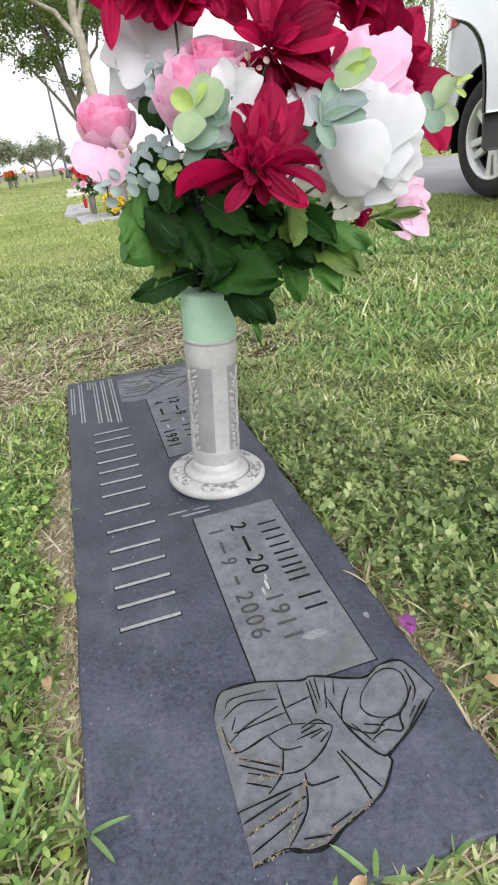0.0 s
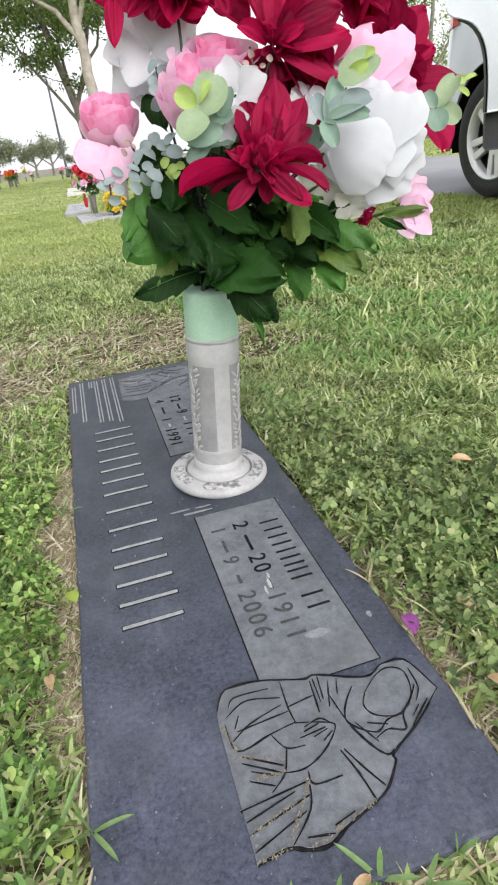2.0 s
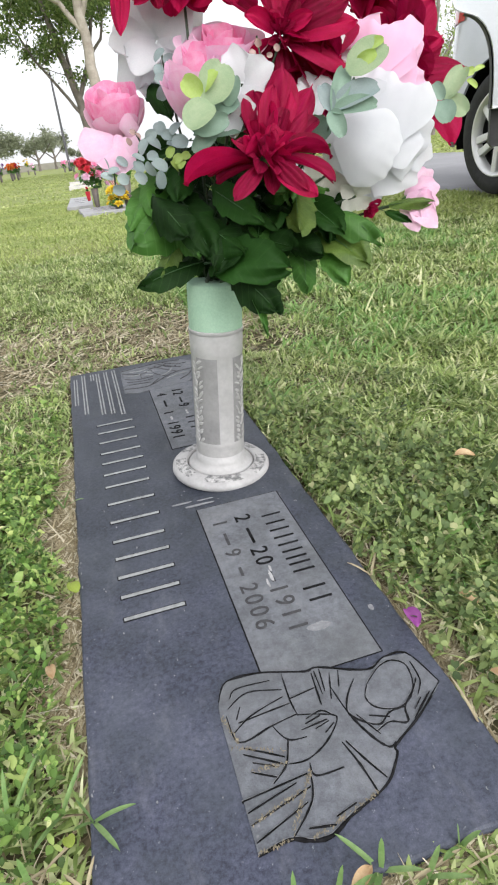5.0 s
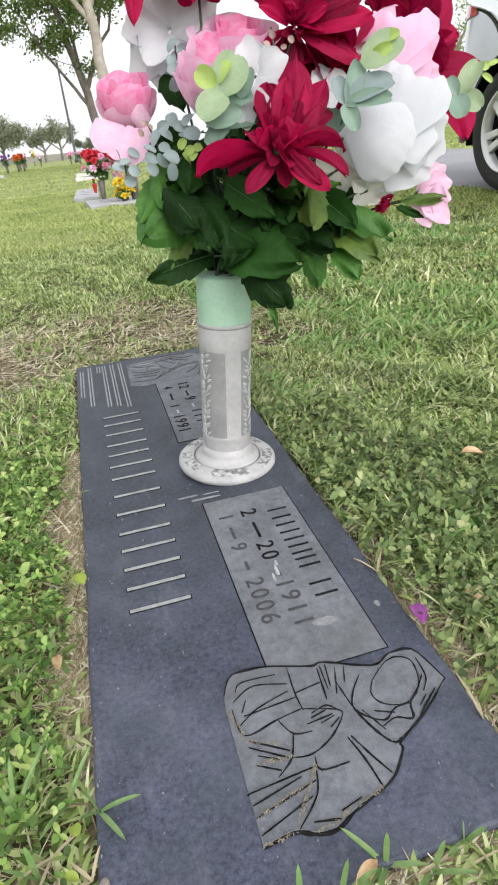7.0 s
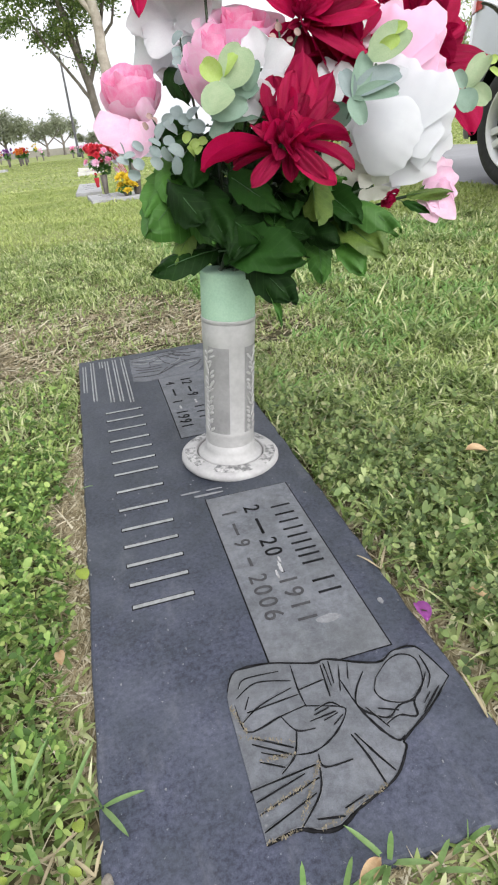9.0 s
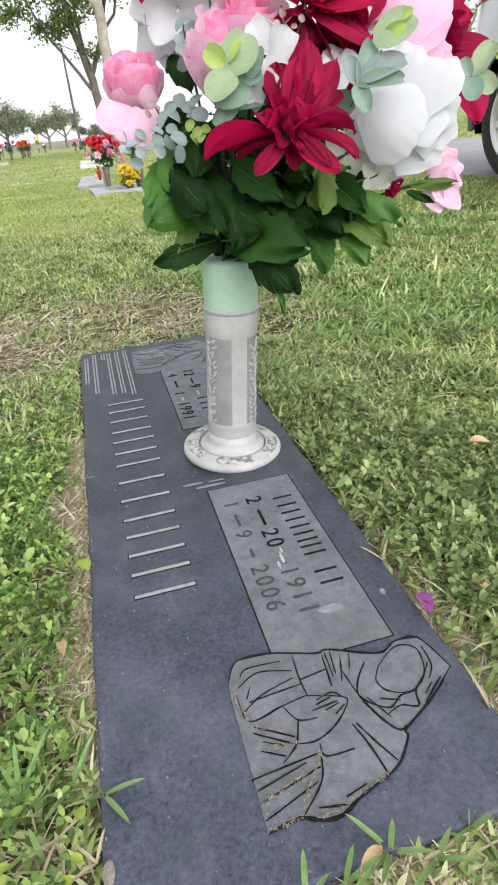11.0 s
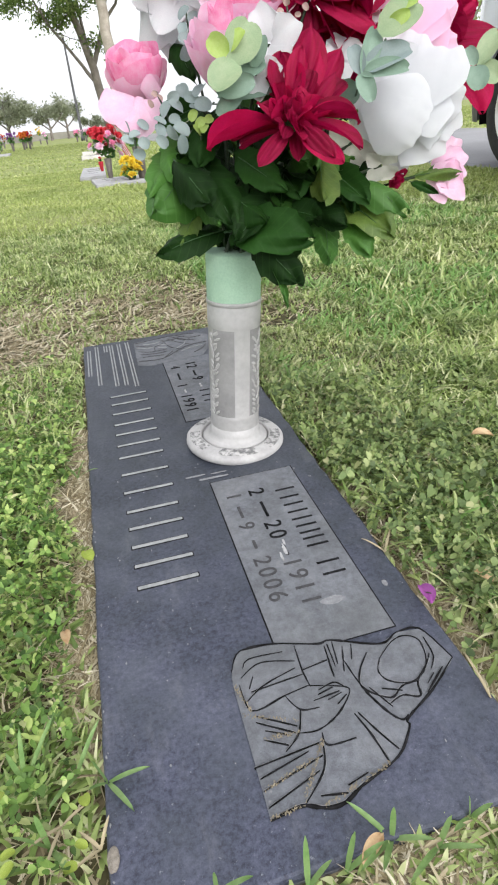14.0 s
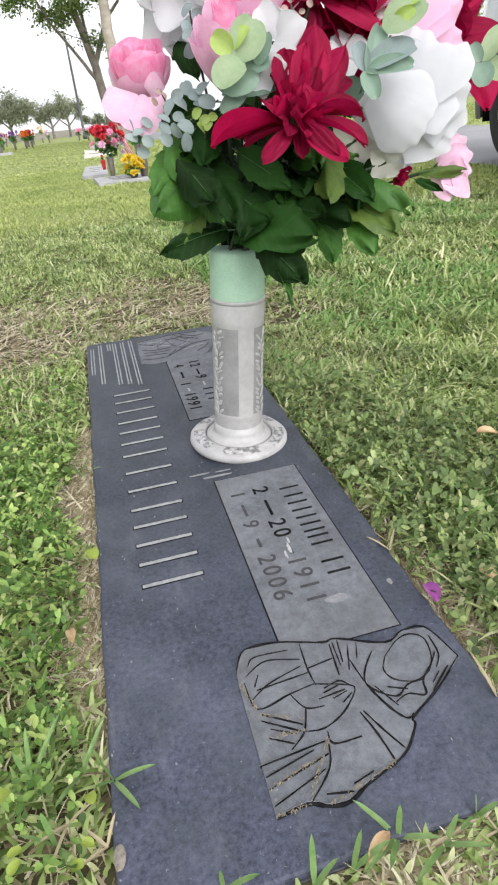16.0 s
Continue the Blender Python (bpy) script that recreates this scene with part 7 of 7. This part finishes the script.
grass("straw", x, y, g.gamma(3.0, 0.0060, len(x)), g.uniform(0.0010, 0.0030, len(x)), g.uniform(0.5, 1.2, len(x)), 18, STRAW, "dry clippings heaped against the marker's front edge", flat=True)
x, y = g.uniform(0.20, 0.35, 300), SY0 - 0.001 - g.gamma(1.4, 0.011, 300)
grass("lawn_grass", x, y, g.uniform(0.006, 0.015, len(x)), g.uniform(0.0020, 0.0048, len(x)), g.uniform(0.3, 1.2, len(x)), 19, GRASS, "short grass leaning on the marker's front edge")
x, y = zones[1]
tuft = patch(x, y, 9.0) + 0.5 * np.sin(31 * x + 3 * np.sin(17 * y)) * np.sin(29 * y + 2 * np.sin(19 * x))
keep = g.random(len(x)) < np.clip(0.45 + 0.6 * tuft, 0.25, 1.0)
x, y, tuft = x[keep], y[keep], np.clip(0.7 + 0.5 * tuft[keep], 0.45, 1.3)
dry = g.random(len(x)) < dryness(x, y) * 0.9
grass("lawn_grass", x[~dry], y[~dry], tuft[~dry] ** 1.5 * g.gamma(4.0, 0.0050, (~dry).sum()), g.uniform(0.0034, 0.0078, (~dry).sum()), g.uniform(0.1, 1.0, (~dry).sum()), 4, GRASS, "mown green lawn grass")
grass("straw", x[dry], y[dry], g.gamma(3.0, 0.0085, dry.sum()), g.uniform(0.002, 0.0060, dry.sum()), g.uniform(0.3, 1.0, dry.sum()), 5, STRAW, "patch of dry straw-coloured grass", flat=True)
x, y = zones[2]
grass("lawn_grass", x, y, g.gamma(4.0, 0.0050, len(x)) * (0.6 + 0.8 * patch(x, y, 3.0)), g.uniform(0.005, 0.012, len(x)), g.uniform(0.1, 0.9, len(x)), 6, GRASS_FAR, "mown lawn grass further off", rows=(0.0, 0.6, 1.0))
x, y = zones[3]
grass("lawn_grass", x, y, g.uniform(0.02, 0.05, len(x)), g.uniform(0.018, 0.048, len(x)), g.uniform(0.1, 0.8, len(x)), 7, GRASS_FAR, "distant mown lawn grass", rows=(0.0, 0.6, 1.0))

# flat pale lump of soil on the marker's edge
bm = bmesh.new()
bmesh.ops.create_icosphere(bm, subdivisions=3, radius=1.0, matrix=Matrix.Diagonal((0.0042, 0.0080, 0.0014, 1)))
for v in bm.verts:
    v.co *= 1 + 0.25 * noise.noise(v.co * 160) + 0.12 * noise.noise(v.co * 420)
lump = part("mortar_lump", bm, GRIT_PALE, None, m=Matrix.Translation((0.0035, -0.418, 0.0012)))
tagged(lump, "small pale lump of soil on the marker's edge", "mortar lump")

# the same lawn on all the other sides, more thinly sown
x, y = g.uniform(-4.6, 2.7, 150000), g.uniform(-4.6, 5.6, 150000)
ang, far = np.degrees(np.arctan2(x - EYE_XY[0], y - EYE_XY[1])), np.hypot(x - EYE_XY[0], y - EYE_XY[1])
keep = off_stone(x, y) & ~((ang > -21) & (ang < 41)) & ~((far < 1.25) & (ang > -48) & (ang < 68)) & (far > 0.12)
x, y = x[keep], y[keep]
grass("lawn_grass", x, y, g.gamma(4.0, 0.0072, len(x)), g.uniform(0.009, 0.022, len(x)), g.uniform(0.2, 1.0, len(x)), 9, GRASS, "mown green lawn grass on the open side", rows=(0.0, 0.6, 1.0))


HEART_LEAF = [(0, 0.04, 0), (0.30, 0.28, 0.09), (0.46, 0.60, 0.15), (0.40, 0.88, 0.12), (0.18, 0.98, 0.04), (0, 0.88, -0.03), (-0.18, 0.98, 0.04), (-0.40, 0.88, 0.12), (-0.46, 0.60, 0.15), (-0.30, 0.28, 0.09)]
POINTED_LEAF = [(0, 0.0, 0), (0.24, 0.22, 0.08), (0.33, 0.50, 0.12), (0.24, 0.80, 0.06), (0.10, 1.02, -0.06), (0, 1.15, -0.14), (-0.10, 1.02, -0.06), (-0.24, 0.80, 0.06), (-0.33, 0.50, 0.12), (-0.24, 0.22, 0.08)]


def clover(seed, n, outline, sizes, name, label, mat, side=None):
    """Three folded leaflets to a leaf."""
    g = np.random.default_rng(seed)
    x, y = scatter(g, n, 0.12, 1.5, -50, 70)
    keep = off_stone(x, y, 0.008) & (g.random(n) < cloverness(x, y) * (0.55 + 0.45 * patch(x, y, 2.0 + seed % 3)))
    if side is not None:
        keep &= (x < 0.1) == side
    x, y = x[keep], y[keep]
    n = len(x)
    z = ground_z(x, y) + g.uniform(0.004, 0.036, n)
    yaw, size0 = g.uniform(0, 2 * np.pi, n), g.uniform(*sizes, n) * np.where(x < 0, np.where(y < -0.2, 0.82, 1.0), 1.0)
    tx, ty = g.normal(0, 0.55, n), g.normal(0, 0.55, n)
    shape = np.array(outline)
    vs = []
    for k in range(3):
        a = yaw + 2.094 * k + g.normal(0, 0.4, n)
        size = size0 * g.uniform(0.7, 1.25, n)
        lx, ly = shape[:, 0][None] * size[:, None], shape[:, 1][None] * size[:, None]
        px = lx * np.cos(a)[:, None] - ly * np.sin(a)[:, None]
        py = lx * np.sin(a)[:, None] + ly * np.cos(a)[:, None]
        pz = shape[:, 2][None] * size[:, None] + px * tx[:, None] + py * ty[:, None]
        vs.append(np.stack([x[:, None] + px, y[:, None] + py, z[:, None] + pz], 2))
    v = np.concatenate(vs, 0).reshape(-1, 3)
    f = np.array([(0, 1, 2, 5), (2, 3, 4, 5), (0, 5, 8, 9), (5, 6, 7, 8)])[None] + (np.arange(3 * n) * 10)[:, None, None]
    ob = new(name, sheet_mesh(name, v, f.reshape(-1, 4), False))
    ob.data.materials.append(mat)
    return tagged(ob, label, "weeds", kind="stuff")


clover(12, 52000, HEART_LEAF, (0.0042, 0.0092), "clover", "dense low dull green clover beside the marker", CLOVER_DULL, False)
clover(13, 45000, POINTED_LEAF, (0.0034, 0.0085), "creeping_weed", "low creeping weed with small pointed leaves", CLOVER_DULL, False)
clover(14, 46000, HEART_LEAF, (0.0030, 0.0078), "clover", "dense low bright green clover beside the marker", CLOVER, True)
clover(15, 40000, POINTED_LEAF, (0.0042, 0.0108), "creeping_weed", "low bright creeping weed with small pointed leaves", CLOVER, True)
n = 42000
x, y = scatter(g, n, 0.3, 3.0, -40, 62)
keep = off_stone(x, y, 0.03) & (patch(x, y, 2.6) > 0.52) & (x > 0.36) | (off_stone(x, y, 0.03) & (x < -0.075) & (y < 0.2) & (patch(x, y, 3.0) > 0.45))
x, y = x[keep], y[keep]
grass("lawn_grass", x, y, g.uniform(0.018, 0.044, len(x)), g.uniform(0.0036, 0.0076, len(x)), g.uniform(0.2, 1.1, len(x)), 15, VIVID, "fresh bright green broad grass blades")
x, y = g.uniform(-0.36, -0.012, 5200), g.uniform(-0.55, 0.35, 5200)
keep = g.random(len(x)) < np.clip(1.7 * patch(x, y, 13.0) - 0.35, 0.04, 1.0)
x, y = x[keep], y[keep]
grass("straw", x, y, g.gamma(3.0, 0.0042, len(x)), g.uniform(0.0008, 0.0020, len(x)), g.uniform(0.4, 1.2, len(x)), 33, STRAW, "dead stalks tangled through the clover")
x, y = SW + 0.012 + g.gamma(1.6, 0.06, 3600), g.uniform(-0.42, 0.45, 3600)
keep = g.random(len(x)) < np.clip(1.7 * patch(x, y, 12.0) - 0.45, 0.03, 1.0)
x, y = x[keep], y[keep]
grass("straw", x, y, g.gamma(3.0, 0.0048, len(x)), g.uniform(0.0008, 0.0022, len(x)), g.uniform(0.4, 1.2, len(x)), 34, STRAW, "dead stalks tangled through the dull clover")
